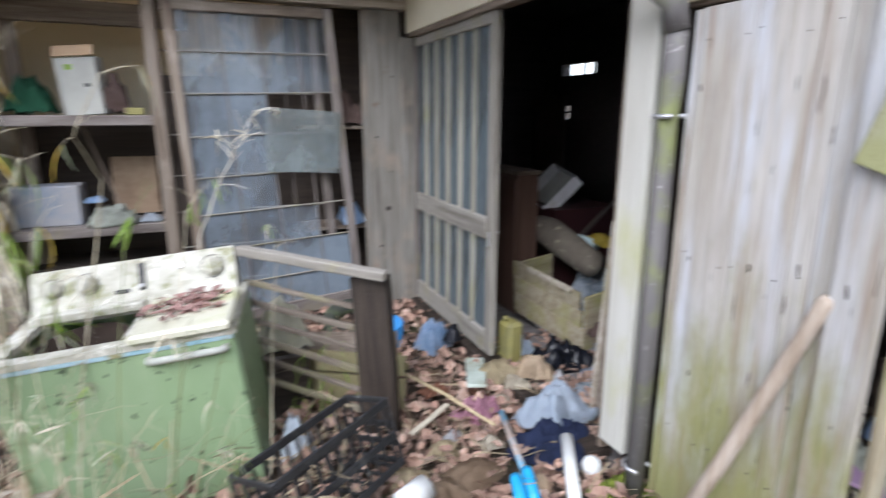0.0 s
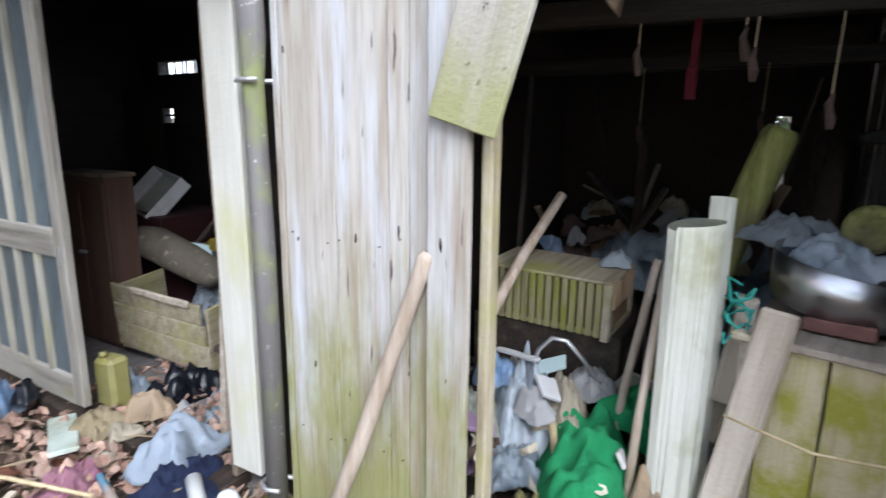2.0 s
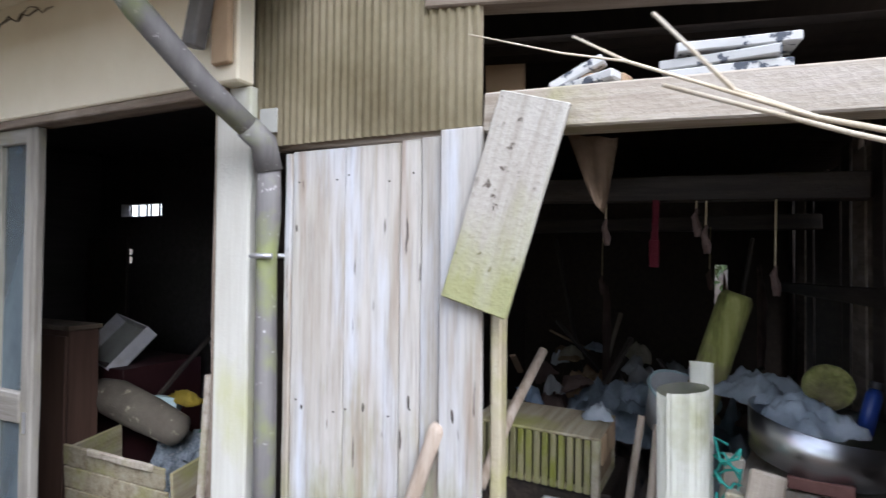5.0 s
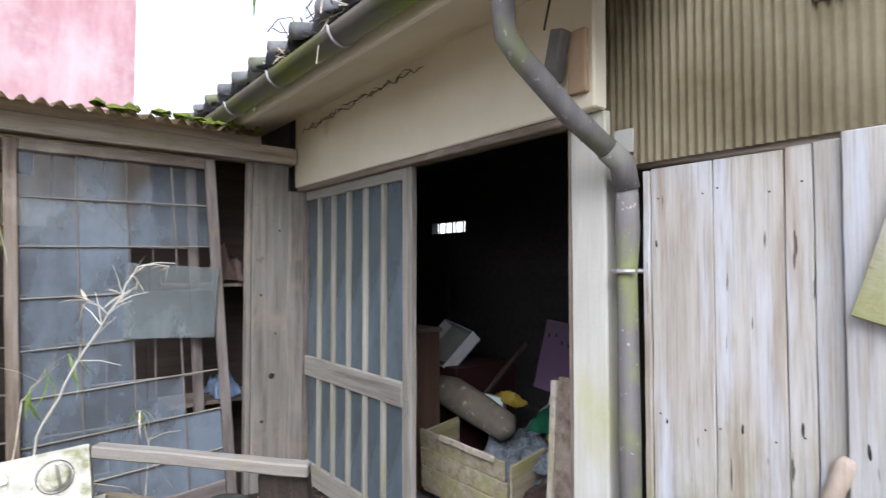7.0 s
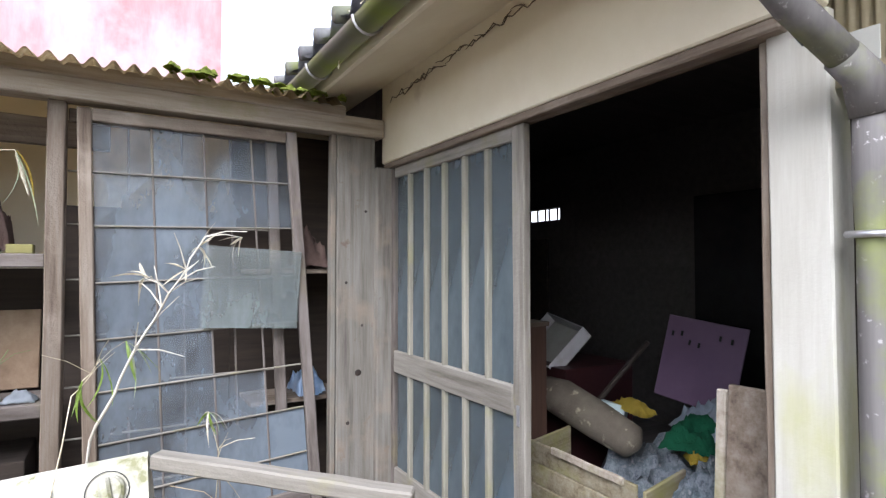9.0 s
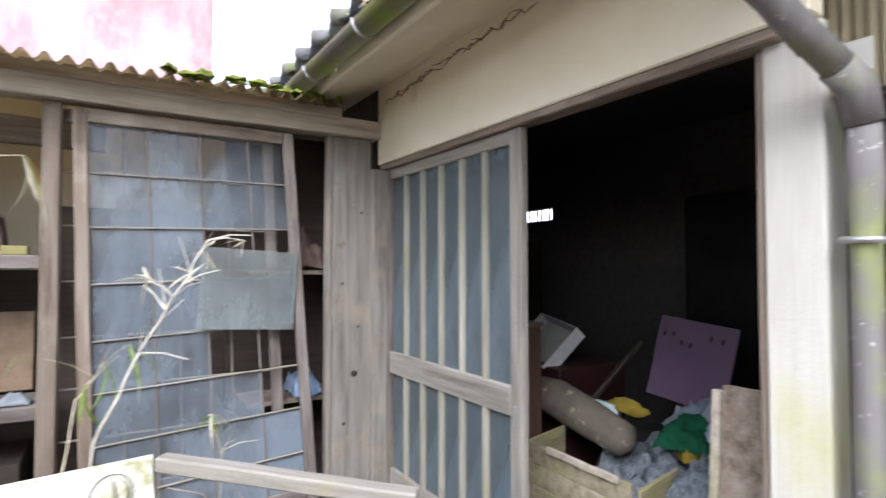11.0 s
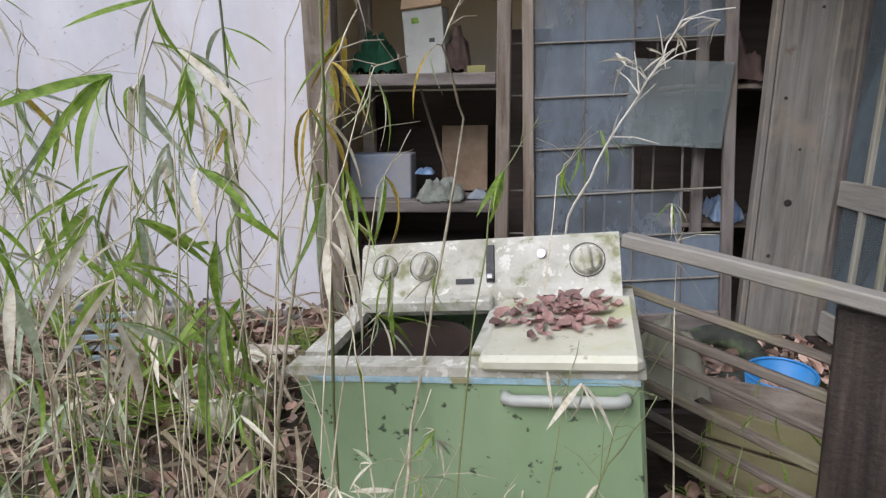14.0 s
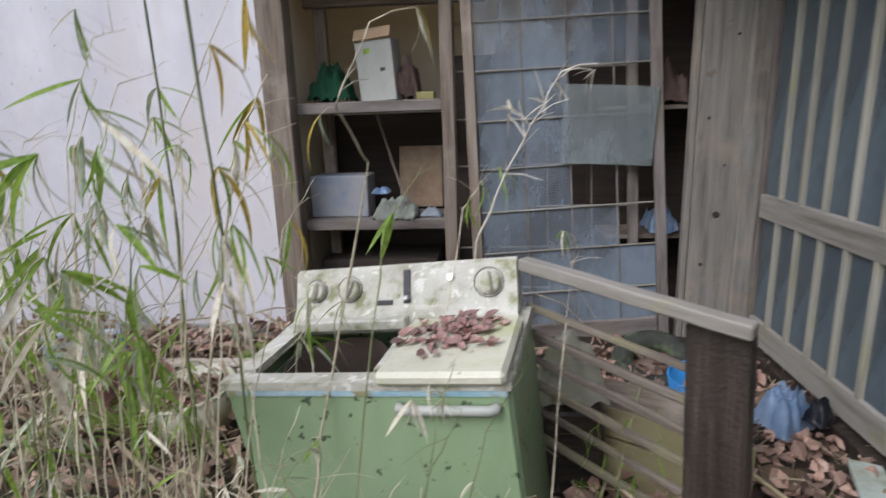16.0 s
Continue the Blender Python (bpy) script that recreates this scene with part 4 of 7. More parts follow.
beam("top_rail", rel((-1.275, 3.53, 0.815)), rel((-0.745, 3.12, 0.75)), 0.05, 0.04, M_DOOR, fence)
for i, (zl, zr) in enumerate(((0.665, 0.58), (0.575, 0.483), (0.49, 0.388), (0.405, 0.292), (0.315, 0.195), (0.22, 0.1))):
    beam("slat", rel((-1.26, 3.56, zl)), rel((-0.825, 3.265, zr)), 0.022, 0.022 if i % 2 == 0 else 0.028, M_RAIL, fence)
beam("post", rel((-0.74, 3.225, -0.08)), rel((-0.78, 3.225, 0.728)), 0.16, 0.07, M_WOOD_DARK, fence, roll=-33)
M_CRATE_BLUE = surface("faded_blue_plastic", [(0.28, 0.38, 0.46), (0.42, 0.52, 0.58)], 6, (1, 1, 1), 0.5, 0.05, vary=0)
M_TUB = surface("blue_grey_tub", [(0.1, 0.14, 0.18), (0.15, 0.2, 0.25)], 6, (1, 1, 1), 0.5, 0.05, vary=0)
M_JUG = surface("pale_blue_jug", [(0.45, 0.55, 0.62), (0.55, 0.65, 0.7)], 6, (1, 1, 1), 0.4, 0.05, vary=0)
M_ROLL = surface("offwhite_sheet", [(0.778, 0.778, 0.67), (0.907, 0.907, 0.832)], 3, (1, 1, 0.5), 0.5, 0.08, stain=(0.42, 0.42, 0.16), stain_at=(0.55, 0.75), stain_scale=3, vary=0)
M_LOG = surface("mossy_log", [(0.105, 0.105, 0.03), (0.24, 0.247, 0.0675), (0.36, 0.352, 0.135)], 7, ALONG_Z, 0.95, 0.6, stain=(0.17, 0.13, 0.085), stain_at=(0.5, 0.66), vary=0, fine=50)
M_STICK = surface("round_stick", [(0.28, 0.21, 0.15), (0.42, 0.34, 0.27), (0.5, 0.43, 0.36)], 7, ALONG_Z, 0.85, 0.3, vary=0.1, fine=60)
M_CANE = surface("bamboo_cane", [(0.42, 0.33, 0.18), (0.58, 0.48, 0.3)], 8, ALONG_Z, 0.6, 0.15, vary=0.12)
M_BOARD_YELLOW = surface("yellow_mossy_board", [(0.456, 0.396, 0.204), (0.6, 0.528, 0.324), (0.66, 0.6, 0.42)], 6, ALONG_Z, 0.9, 0.3, stain=(0.38, 0.38, 0.06), stain_at=(0.45, 0.62), stain_scale=6, vary=0.05, fine=60)
M_BRICK = surface("dull_brick", [(0.16, 0.07, 0.06), (0.24, 0.12, 0.1)], 14, (1, 1, 1), 0.9, 0.4, vary=0)
M_BLUE_DARK = surface("deep_blue_plastic", [(0.015, 0.04, 0.2), (0.03, 0.07, 0.3)], 6, (1, 1, 1), 0.35, 0.05, vary=0)
M_TEAL = surface("teal_cord", [(0.02, 0.26, 0.22), (0.05, 0.36, 0.3)], 20, (1, 1, 1), 0.7, 0.2, vary=0)
M_PAPER = surface("white_card", [(0.45, 0.45, 0.46), (0.6, 0.6, 0.61)], 6, (1, 1, 1), 0.8, 0.1, stain=(0.4, 0.36, 0.3), stain_at=(0.58, 0.75), vary=0.05)
M_PAPER_OLD = surface("old_paper", [(0.46, 0.4, 0.3), (0.6, 0.55, 0.44)], 6, (1, 1, 1), 0.9, 0.15, vary=0.1)
M_BAG_GREY = sheet_material("grey_plastic_bag", [(0.216, 0.27, 0.324), (0.405, 0.472, 0.54), (0.567, 0.634, 0.702)], 0.15, 5, 0.3)
M_BAG_BLUE = sheet_material("blue_plastic_bag", [(0.2, 0.34, 0.55), (0.4, 0.52, 0.68), (0.6, 0.66, 0.74)], 0.25, 7, 0.3)
M_RAGS = surface("dull_rags", [(0.1, 0.075, 0.065), (0.24, 0.19, 0.16), (0.36, 0.31, 0.28), (0.14, 0.17, 0.2)], 5, (1, 1, 1), 0.9, 0.5, vary=0, fine=80)
M_CARD_GREY = surface("grey_card", [(0.3, 0.3, 0.27), (0.4, 0.4, 0.36)], 5, (1, 1, 1), 0.85, 0.1, stain=(0.25, 0.26, 0.16), stain_at=(0.55, 0.72), vary=0.05)
M_CARD_WET = surface("sodden_card", [(0.2, 0.13, 0.08), (0.33, 0.24, 0.16)], 8, (1, 1, 1), 0.85, 0.3, vary=0.12, fine=60)
M_CLOTH_RUST = cloth("rust_cloth", (0.22, 0.09, 0.05), (0.34, 0.16, 0.1))
M_CLOTH_PINE = cloth("pine_green_cloth", (0.01, 0.13, 0.06), (0.02, 0.2, 0.1))
M_CLOTH_BEIGE = cloth("beige_paper", (0.48, 0.36, 0.24), (0.6, 0.48, 0.34))
M_CLOTH_GREY = cloth("grey_green_cloth", (0.3, 0.32, 0.27), (0.44, 0.46, 0.4))
M_PATTERN = surface("grey_patterned_cloth", [(0.1, 0.12, 0.16), (0.45, 0.5, 0.56), (0.2, 0.25, 0.28), (0.62, 0.62, 0.66)], 16, (1, 1, 1), 0.85, 0.4, vary=0, fine=90)
M_BOLSTER = surface("dusty_bolster", [(0.102, 0.084, 0.066), (0.18, 0.156, 0.12)], 7, (1, 1, 1), 0.95, 0.3, vary=0, fine=90, second=(0.42, 0.38, 0.28), second_at=(0.6, 0.7), second_scale=12)
M_REDBOX = surface("dark_red_chest", [(0.0225, 0.0045, 0.0055), (0.0375, 0.008, 0.009)], 6, (1, 1, 1), 0.6, 0.1, vary=0)
M_CARTON = surface("pale_green_carton", [(0.42, 0.55, 0.56), (0.5, 0.62, 0.63)], 6, (1, 1, 1), 0.7, 0.05, vary=0)
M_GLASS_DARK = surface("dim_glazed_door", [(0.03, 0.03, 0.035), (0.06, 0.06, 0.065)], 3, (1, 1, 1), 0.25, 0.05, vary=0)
M_TYRE = surface("mossy_rubber", [(0.02, 0.022, 0.018), (0.05, 0.055, 0.04)], 9, (1, 1, 1), 0.8, 0.4, stain=(0.1, 0.13, 0.06), stain_at=(0.48, 0.62), stain_scale=8, vary=0)
M_BLUE_PIPE = surface("sky_blue_pvc", [(0.02, 0.3, 0.6), (0.04, 0.38, 0.7)], 6, (1, 1, 1), 0.35, 0.05, vary=0.05)
M_STICK_BLUE = surface("worn_blue_stick", [(0.3, 0.22, 0.17), (0.36, 0.3, 0.27), (0.1, 0.3, 0.45), (0.12, 0.36, 0.5)], 9, (1, 1, 1), 0.7, 0.2, vary=0)
M_BOARD_GREENISH = surface("flaking_green_board", [(0.32, 0.3, 0.22), (0.42, 0.48, 0.42), (0.5, 0.56, 0.5)], 7, (1, 1, 1), 0.85, 0.3, stain=(0.2, 0.2, 0.1), stain_at=(0.5, 0.65), vary=0)
M_CAN = surface("dirty_yellow_can", [(0.21, 0.189, 0.056), (0.294, 0.266, 0.098)], 6, (1, 1, 1), 0.6, 0.1, stain=(0.16, 0.15, 0.08), stain_at=(0.5, 0.7), vary=0)
M_OLIVE = surface("olive_paint", [(0.24, 0.21, 0.1), (0.34, 0.3, 0.16)], 5, (1, 1, 1), 0.8, 0.15, stain=(0.16, 0.1, 0.06), stain_at=(0.52, 0.7), vary=0.1, fine=60)
M_BOX_BLUE = surface("printed_cardboard", [(0.211, 0.205, 0.211), (0.273, 0.267, 0.273), (0.136, 0.186, 0.26)], 3, (1, 1, 1), 0.85, 0.1, vary=0)


M_SLAB = surface("speckled_slab", [(0.45, 0.45, 0.44), (0.58, 0.58, 0.57)], 6, (1, 1, 1), 0.7, 0.1, vary=0.05, second=(0.06, 0.07, 0.09), second_at=(0.57, 0.6), second_scale=18)
M_RIB = surface("mossy_ribs", [(0.17, 0.155, 0.07), (0.29, 0.265, 0.14), (0.36, 0.33, 0.2)], 9, ALONG_Z, 0.85, 0.2, stain=(0.22, 0.23, 0.04), stain_at=(0.45, 0.65), stain_scale=6, vary=0.1)

# ---- shed: side wall, roof timbers, contents ----
side = thing("plank_side_wall", "side wall of upright boards with daylight in the gaps", "wall", kind="structure")
x = 0.13
while x < 2.95:
    w = rng.uniform(0.09, 0.17)
    bm = box_bm(w, 0.02, rng.uniform(1.75, 2.0), 0.003, 4, 0.003)
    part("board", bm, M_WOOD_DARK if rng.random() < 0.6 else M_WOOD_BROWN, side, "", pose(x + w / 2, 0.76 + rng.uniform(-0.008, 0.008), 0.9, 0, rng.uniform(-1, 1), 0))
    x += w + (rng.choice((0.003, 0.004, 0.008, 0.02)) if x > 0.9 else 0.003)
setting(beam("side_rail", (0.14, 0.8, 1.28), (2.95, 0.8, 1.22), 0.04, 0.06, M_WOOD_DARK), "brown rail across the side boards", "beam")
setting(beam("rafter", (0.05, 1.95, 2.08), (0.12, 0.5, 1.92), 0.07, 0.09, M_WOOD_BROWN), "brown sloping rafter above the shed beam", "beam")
# Crossbeams are coloured near-black for the shade under the shed roof.
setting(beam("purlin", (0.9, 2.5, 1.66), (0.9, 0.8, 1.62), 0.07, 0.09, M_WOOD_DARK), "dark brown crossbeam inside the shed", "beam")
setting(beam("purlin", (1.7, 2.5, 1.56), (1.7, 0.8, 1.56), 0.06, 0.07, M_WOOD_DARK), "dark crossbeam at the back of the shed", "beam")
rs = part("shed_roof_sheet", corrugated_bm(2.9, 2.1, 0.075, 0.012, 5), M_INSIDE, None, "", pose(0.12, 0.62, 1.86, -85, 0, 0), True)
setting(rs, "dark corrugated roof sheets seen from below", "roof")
tarp = heap("tarpaulin", "dark green tarpaulin hanging over the shed corner", "tarpaulin", (0.25, 0.52, 1.98), (0.7, 0.4, 0.06), M_NET_GREEN, 20, 3.3, 4.0, 14, (25, 10))

# white slabs and laths stored on the beam
for k, (y, z, a) in enumerate(((1.235, 1.775, 3), (1.25, 1.803, -4), (1.22, 1.831, 6))):
    sl = part("plaster_slab", box_bm(0.1, 0.24, 0.022, 0.003, 4, 0.002), M_SLAB, None, "", pose(0.09, y, z + 0.008, 0, -1, a))
    tagged(sl, "flat white speckled slab stacked on the beam", "slab", "slabs on the beam")
for p0, p1, mt in (((0.1, 1.62, 1.79), (0.04, 1.46, 1.8), M_SLAB), ((0.13, 1.6, 1.83), (0.08, 1.44, 1.795), M_CARD), ((0.1, 1.63, 1.8), (0.1, 1.5, 1.86), M_SLAB)):
    b = beam("lath", p0, p1, 0.045, 0.025, mt)
    tagged(b, "short pale board lying on the beam", "board", "boards on the beam")
tagged(part("brown_board", box_bm(0.02, 0.12, 0.16, 0.003, 3, 0.002), M_CARD, None, "", pose(0.3, 1.82, 1.9, 0, 0, 4)), "brown hardboard offcut standing in the loft", "board")


def ribbed_crate():
    c = thing("ribbed_crate", "mossy wooden crate with closely ribbed sides", "crate", (0.93, 1.86, 0.54), (1, -3, -3))
    w, d, h = 0.28, 0.5, 0.2
    box("base", -w / 2, w / 2, -d / 2, d / 2, 0, 0.02, M_WOOD_MOSSY, c)
    box("back_panel", w / 2 - 0.015, w / 2, -d / 2, d / 2, 0.02, h, M_WOOD_MOSSY, c)
    box("end_panel", -w / 2 + 0.02, w / 2 - 0.015, d / 2 - 0.015, d / 2, 0.02, h, M_WOOD_MOSSY, c)
    box("front_panel", -w / 2 + 0.012, -w / 2 + 0.02, -d / 2 + 0.03, d / 2 - 0.03, 0.02, h, M_WOOD_DARK, c)
    for k in range(14):
        y = -d / 2 + 0.045 + (d - 0.09) * k / 13
        box("rib", -w / 2 - 0.008, -w / 2 + 0.012, y - 0.011, y + 0.011, 0.0, h, M_RIB, c, bevel=0.002)
    for y in (-d / 2, d / 2 - 0.03):
        box("corner_post", -w / 2 - 0.012, -w / 2 + 0.02, y, y + 0.03, -0.01, h + 0.005, M_WOOD_PALE, c)
    for k in range(10):
        xx = -w / 2 + 0.04 + (w - 0.07) * k / 9
        box("rib", xx - 0.007, xx + 0.007, -d / 2 - 0.004, -d / 2 + 0.012, 0.1, h, M_CARD, c, bevel=0.002)
    box("end_panel", -w / 2 + 0.02, w / 2, -d / 2 + 0.0125, -d / 2 + 0.02, 0, h, M_CARD, c)
    box("lid", -w / 2 - 0.01, w / 2, -d / 2, d / 2, h, h + 0.012, M_WOOD_MOSSY, c)


ribbed_crate()
# Support box added under the crate; its near-black wood stands for shade.
tagged(box("tool_chest", 0.8, 1.25, 1.58, 2.16, -0.05, 0.53, M_WOOD_DARK, cuts=3, rough=0.006), "added near-black box holding up the ribbed crate", "chest")

# rolled sheets standing on end
def roll_of_sheet(name, label, at, r, h, mt, lean):
    n = 96
    bm = bmesh.new()
    lo, hi = [], []
    for k in range(n + 1):
        a = 2 * math.pi * 1.6 * k / n
        rr = r - 0.006 * k / n * 1.6
        lo.append(bm.verts.new((rr * math.cos(a), rr * math.sin(a), 0)))
        hi.append(bm.verts.new((rr * math.cos(a), rr * math.sin(a), h + 0.012 * math.sin(a * 0.7))))
    for k in range(n):
        bm.faces.new((lo[k], lo[k + 1], hi[k + 1], hi[k]))
    bmesh.ops.solidify(bm, geom=list(bm.faces), thickness=0.002)
    return tagged(part(name, bm, mt, None, label, pose(*at, *lean), True), label, "roll", "rolls in the shed")


roll_of_sheet("plastic_roll", "thick roll of off-white plastic sheet standing upright", (0.4, 1.335, 0.28), 0.07, 0.74, M_ROLL, (-0.6, 1.0, 150))
roll_of_sheet("plastic_roll", "slim off-white roll behind the thick one", (0.5, 1.285, 0.0), 0.034, 1.075, M_ROLL, (0, 0, 40))
heap("yellowed_bag", "stiff yellowed plastic bag under the rolls", "bag", (0.4, 1.37, -0.03), (0.3, 0.26, 0.34), M_CLOTH_BEIGE, 0, 15.5, 4, 22, (0, 0), 0.1)
lg = tube("log", [(0.82, 1.52, 0.0), (0.86, 1.42, 0.45), (0.9, 1.27, 0.95), (0.92, 1.18, 1.24), (0.921, 1.172, 1.262)], [0.058, 0.06, 0.057, 0.056, 0.045], M_LOG, sides=16)
tagged(lg, "leaning log covered in yellow-green moss", "log")
for p0, p1, r, lab in (((0.5, 1.97, 0.6), (0.905, 1.858, 1.015), 0.022, "pale round stick leaning out of the clutter"),
                       ((0.36, 1.45, 0.02), (0.44, 1.4, 0.9), 0.014, "thin brown stick beside the plastic roll"),
                       ((0.55, 1.56, 0.02), (0.72, 1.47, 0.85), 0.015, "thin dark stick beside the plastic roll")):
    tagged(tube("stick", [p0, tuple((a + b) / 2 + 0.008 for a, b in zip(p0, p1)), p1], [r, r * 0.92, r * 0.85], M_STICK, sides=9), lab, "stick")
lp = tube("leaning_pole", [(-0.13, 2.215, -0.04), (-0.05, 2.07, 0.4), (0.02, 1.93, 0.86), (0.024, 1.905, 0.93), (0.027, 1.9, 0.945)], [0.022, 0.023, 0.021, 0.023, 0.015], M_STICK, sides=12)
tagged(lp, "grey-brown wooden pole leaning against the plank wall", "pole")

# board chest with basin, bag and bottle
chest = thing("board_chest", "mossy yellowed wooden chest of broad boards", "chest", (0.62, 0.995, 0.0), (0, 0, -12))
for k, (y0, y1) in enumerate(((-0.17, -0.03), (-0.025, 0.1), (0.105, 0.165))):
    box("front_board", -0.25, -0.232, y0, y1, 0.0, 0.735, M_BOARD_YELLOW if k < 2 else M_WOOD_PALE, chest, cuts=4, rough=0.003)
box("side_board", -0.232, 0.25, 0.147, 0.165, 0.0, 0.735, M_WOOD_PALE, chest, cuts=4, rough=0.003)
box("side_board", -0.232, 0.25, -0.17, -0.152, 0.0, 0.735, M_WOOD_PALE, chest, cuts=4, rough=0.003)
box("top_board", -0.27, 0.26, -0.18, 0.18, 0.737, 0.757, M_WOOD_PALE, chest, cuts=6, rough=0.004)
tagged(beam("prop_board", (0.3, 1.265, 0.0), (0.38, 1.13, 0.83), 0.022, 0.085, M_WOOD_PALE), "pale board propped against the chest", "board")
tagged(beam("prop_board", (0.3, 0.88, 0.0), (0.26, 0.872, 1.14), 0.025, 0.05, M_WOOD_PALE), "pale split board standing by the post", "board")
tagged(beam("offcut", (0.5, 1.24, 0.52), (0.52, 1.2, 0.82), 0.05, 0.05, M_WOOD_PALE), "short pale offcut of timber", "board")
tagged(beam("offcut", (0.53, 1.25, 0.38), (0.6, 1.19, 0.64), 0.05, 0.05, M_WOOD_PALE), "short pale offcut of timber", "board")
tagged(box("brick", 0.46, 0.56, 0.92, 1.07, 0.765, 0.8, M_BRICK, turn=(0, 0, -12), rough=0.002), "reddish brown brick under the basin", "brick")
basin = part("steel_basin", hollow_bm(0.175, 0.195, 0.125, 0.004, 40), M_STEEL, None, "", pose(0.64, 0.985, 0.8, 8, -4, 0), True)
tagged(basin, "shiny stainless steel basin on the chest", "basin")
heap("plastic_bag", "clear crumpled plastic bag heaped in the basin", "bag", (0.63, 1.0, 0.88), (0.24, 0.22, 0.11), M_PLASTIC_BAG, 20, 1.2)
heap("plastic_bag", "pale plastic sheet draped behind the basin", "bag", (0.85, 1.12, 0.92), (0.3, 0.3, 0.1), M_PLASTIC_BAG, 70, 2.2)
bot = thing("blue_bottle", "dark blue plastic bottle lying in the basin", "bottle", (0.66, 0.87, 0.89), (25, 10, 30))
part("body", tube_bm([(0, 0, 0), (0, 0, 0.11), (0, 0, 0.13)], [0.022, 0.022, 0.015], 16), M_BLUE_DARK, bot, "", None, True)
part("cap", tube_bm([(0, 0, 0.13), (0, 0, 0.15)], 0.019, 14), M_BLACK, bot, "dark screw cap")
tagged(part("round_lid", tube_bm([(0, 0, 0), (0, 0, 0.012), (0, 0, 0.02)], [0.07, 0.07, 0.06], 28), M_LOG, None, "", pose(0.8, 0.93, 0.985, 0, -70, -15)), "round yellow-green mossy lid standing on edge", "lid")
cord = tube("teal_cord", [(0.45 + 0.03 * math.cos(k * 1.1), 1.22 + 0.035 * math.sin(k * 1.3), 0.86 - 0.006 * k + 0.03 * math.sin(k * 2.1)) for k in range(22)], 0.004, M_TEAL, sides=5)
tagged(cord, "tangle of teal cord on the boards", "cord")

tagged(tube("pale_twig", [(0.2, 1.22, 0.62), (0.16, 1.05, 0.6), (0.12, 0.9, 0.63), (0.02, 0.78, 0.66)], [0.003, 0.004, 0.004, 0.003], M_CANE, sides=6), "thin pale twig hanging across the chest", "twig")
# soft rubbish on the shed floor
heap("green_netting", "bright green crumpled garden netting", "netting", (0.48, 1.56, 0.1), (0.6, 0.44, 0.24), M_CLOTH_GREEN, 30, 4.1, 2.2, 44, (0, 4), 0.12)
heap("green_netting", "green netting draped over a board", "netting", (0.72, 1.5, 0.22), (0.34, 0.34, 0.2), M_CLOTH_GREEN, 80, 5.1, 4, 30, (20, -30), 0.12)
heap("olive_sack", "limp olive sack beside the door post", "sack", (0.26, 1.71, -0.02), (0.26, 0.2, 0.22), M_CLOTH_OLIVE, 10, 6.4, 5)
heap("brown_clothes", "folded brown clothes on the rubbish", "clothes", (0.56, 1.93, 0.12), (0.26, 0.2, 0.16), M_CLOTH_BROWN, -15, 7.2, 5)
heap("paper_rubbish", "crumpled pale paper and plastic rubbish", "rubbish", (0.62, 1.86, 0.14), (0.34, 0.3, 0.32), M_PLASTIC_BAG, 40, 8.1, 12, 40, (0, 0), 0.3)
heap("paper_rubbish", "crumpled pale paper and plastic rubbish", "rubbish", (0.6, 1.72, 0.26), (0.26, 0.2, 0.16), M_PAPER_OLD, 5, 9.3, 11, 36, (0, 0), 0.3)
heap("paper_rubbish", "white plastic cup and wrapper rubbish", "rubbish", (0.52, 1.78, 0.3), (0.16, 0.13, 0.12), M_PAPER, 60, 10.2, 9, 16)
heap("plastic_bag", "grey-blue plastic bag behind the crate", "bag", (1.35, 1.65, 0.6), (0.6, 0.55, 0.22), M_BAG_GREY, 12, 11.4, 4, 26)
heap("plastic_bag", "pale blue crumpled wrapper on the crate", "bag", (0.98, 1.66, 0.752), (0.16, 0.13, 0.05), M_PLASTIC_BAG, 12, 12.4, 8, 16)
# One crumpled sheet each, standing for a whole heap of rags and rubbish.
heap("blanket", "large heap of dark rags and rubbish deep in the shed", "rags", (1.75, 1.6, 0.0), (1.5, 1.6, 0.75), M_RAGS, 0, 13.7, 3.5, 40)
heap("tarpaulin_sheet", "heap of crumpled grey plastic rubbish behind the chest", "rags", (1.25, 1.1, 0.0), (0.9, 0.7, 0.85), M_BAG_GREY, 0, 14.7, 4.5, 34)
for i, (xx, yy, zz) in enumerate(((1.4, 1.95, 0.68), (1.6, 1.5, 0.8), (1.3, 1.35, 0.8), (1.75, 1.85, 0.74), (1.5, 1.2, 0.8), (1.9, 1.4, 0.8))):
    heap("rag", "crumpled rag or paper on the rubbish heap", "rag", (xx, yy, zz - 0.1), (0.3, 0.22, 0.16), (M_CLOTH_BROWN, M_PAPER, M_CLOTH_TAN, M_CARD)[i % 4], 50 * i, 20.0 + i, 7, 18, (0, 0), 0.4, "rags in the shed")
for i, (xx, yy, zz, mt, lab) in enumerate(((0.46, 1.92, 0.16, M_CLOTH_LILAC, "faded lilac cloth on the rubbish"), (0.62, 1.98, 0.4, M_BAG_BLUE, "crumpled pale blue plastic wrapper"), (0.72, 1.66, 0.38, M_PAPER, "crumpled white paper wrapper"),
                                          (0.4, 1.8, 0.2, M_BAG_GREY, "crumpled grey plastic bag"), (0.7, 1.94, 0.34, M_PAPER_OLD, "crumpled old newspaper under the crate"), (0.5, 1.98, 0.3, M_CLOTH_GREY, "limp grey-green cloth on the rubbish"))):
    heap("rubbish", lab, "rubbish", (xx, yy, zz - 0.06), (0.2, 0.17, 0.11), mt, 40 * i, 60.0 + i, 12, 28, (10 * (i % 3) - 10, 6), 0.35, "rubbish under the crate")
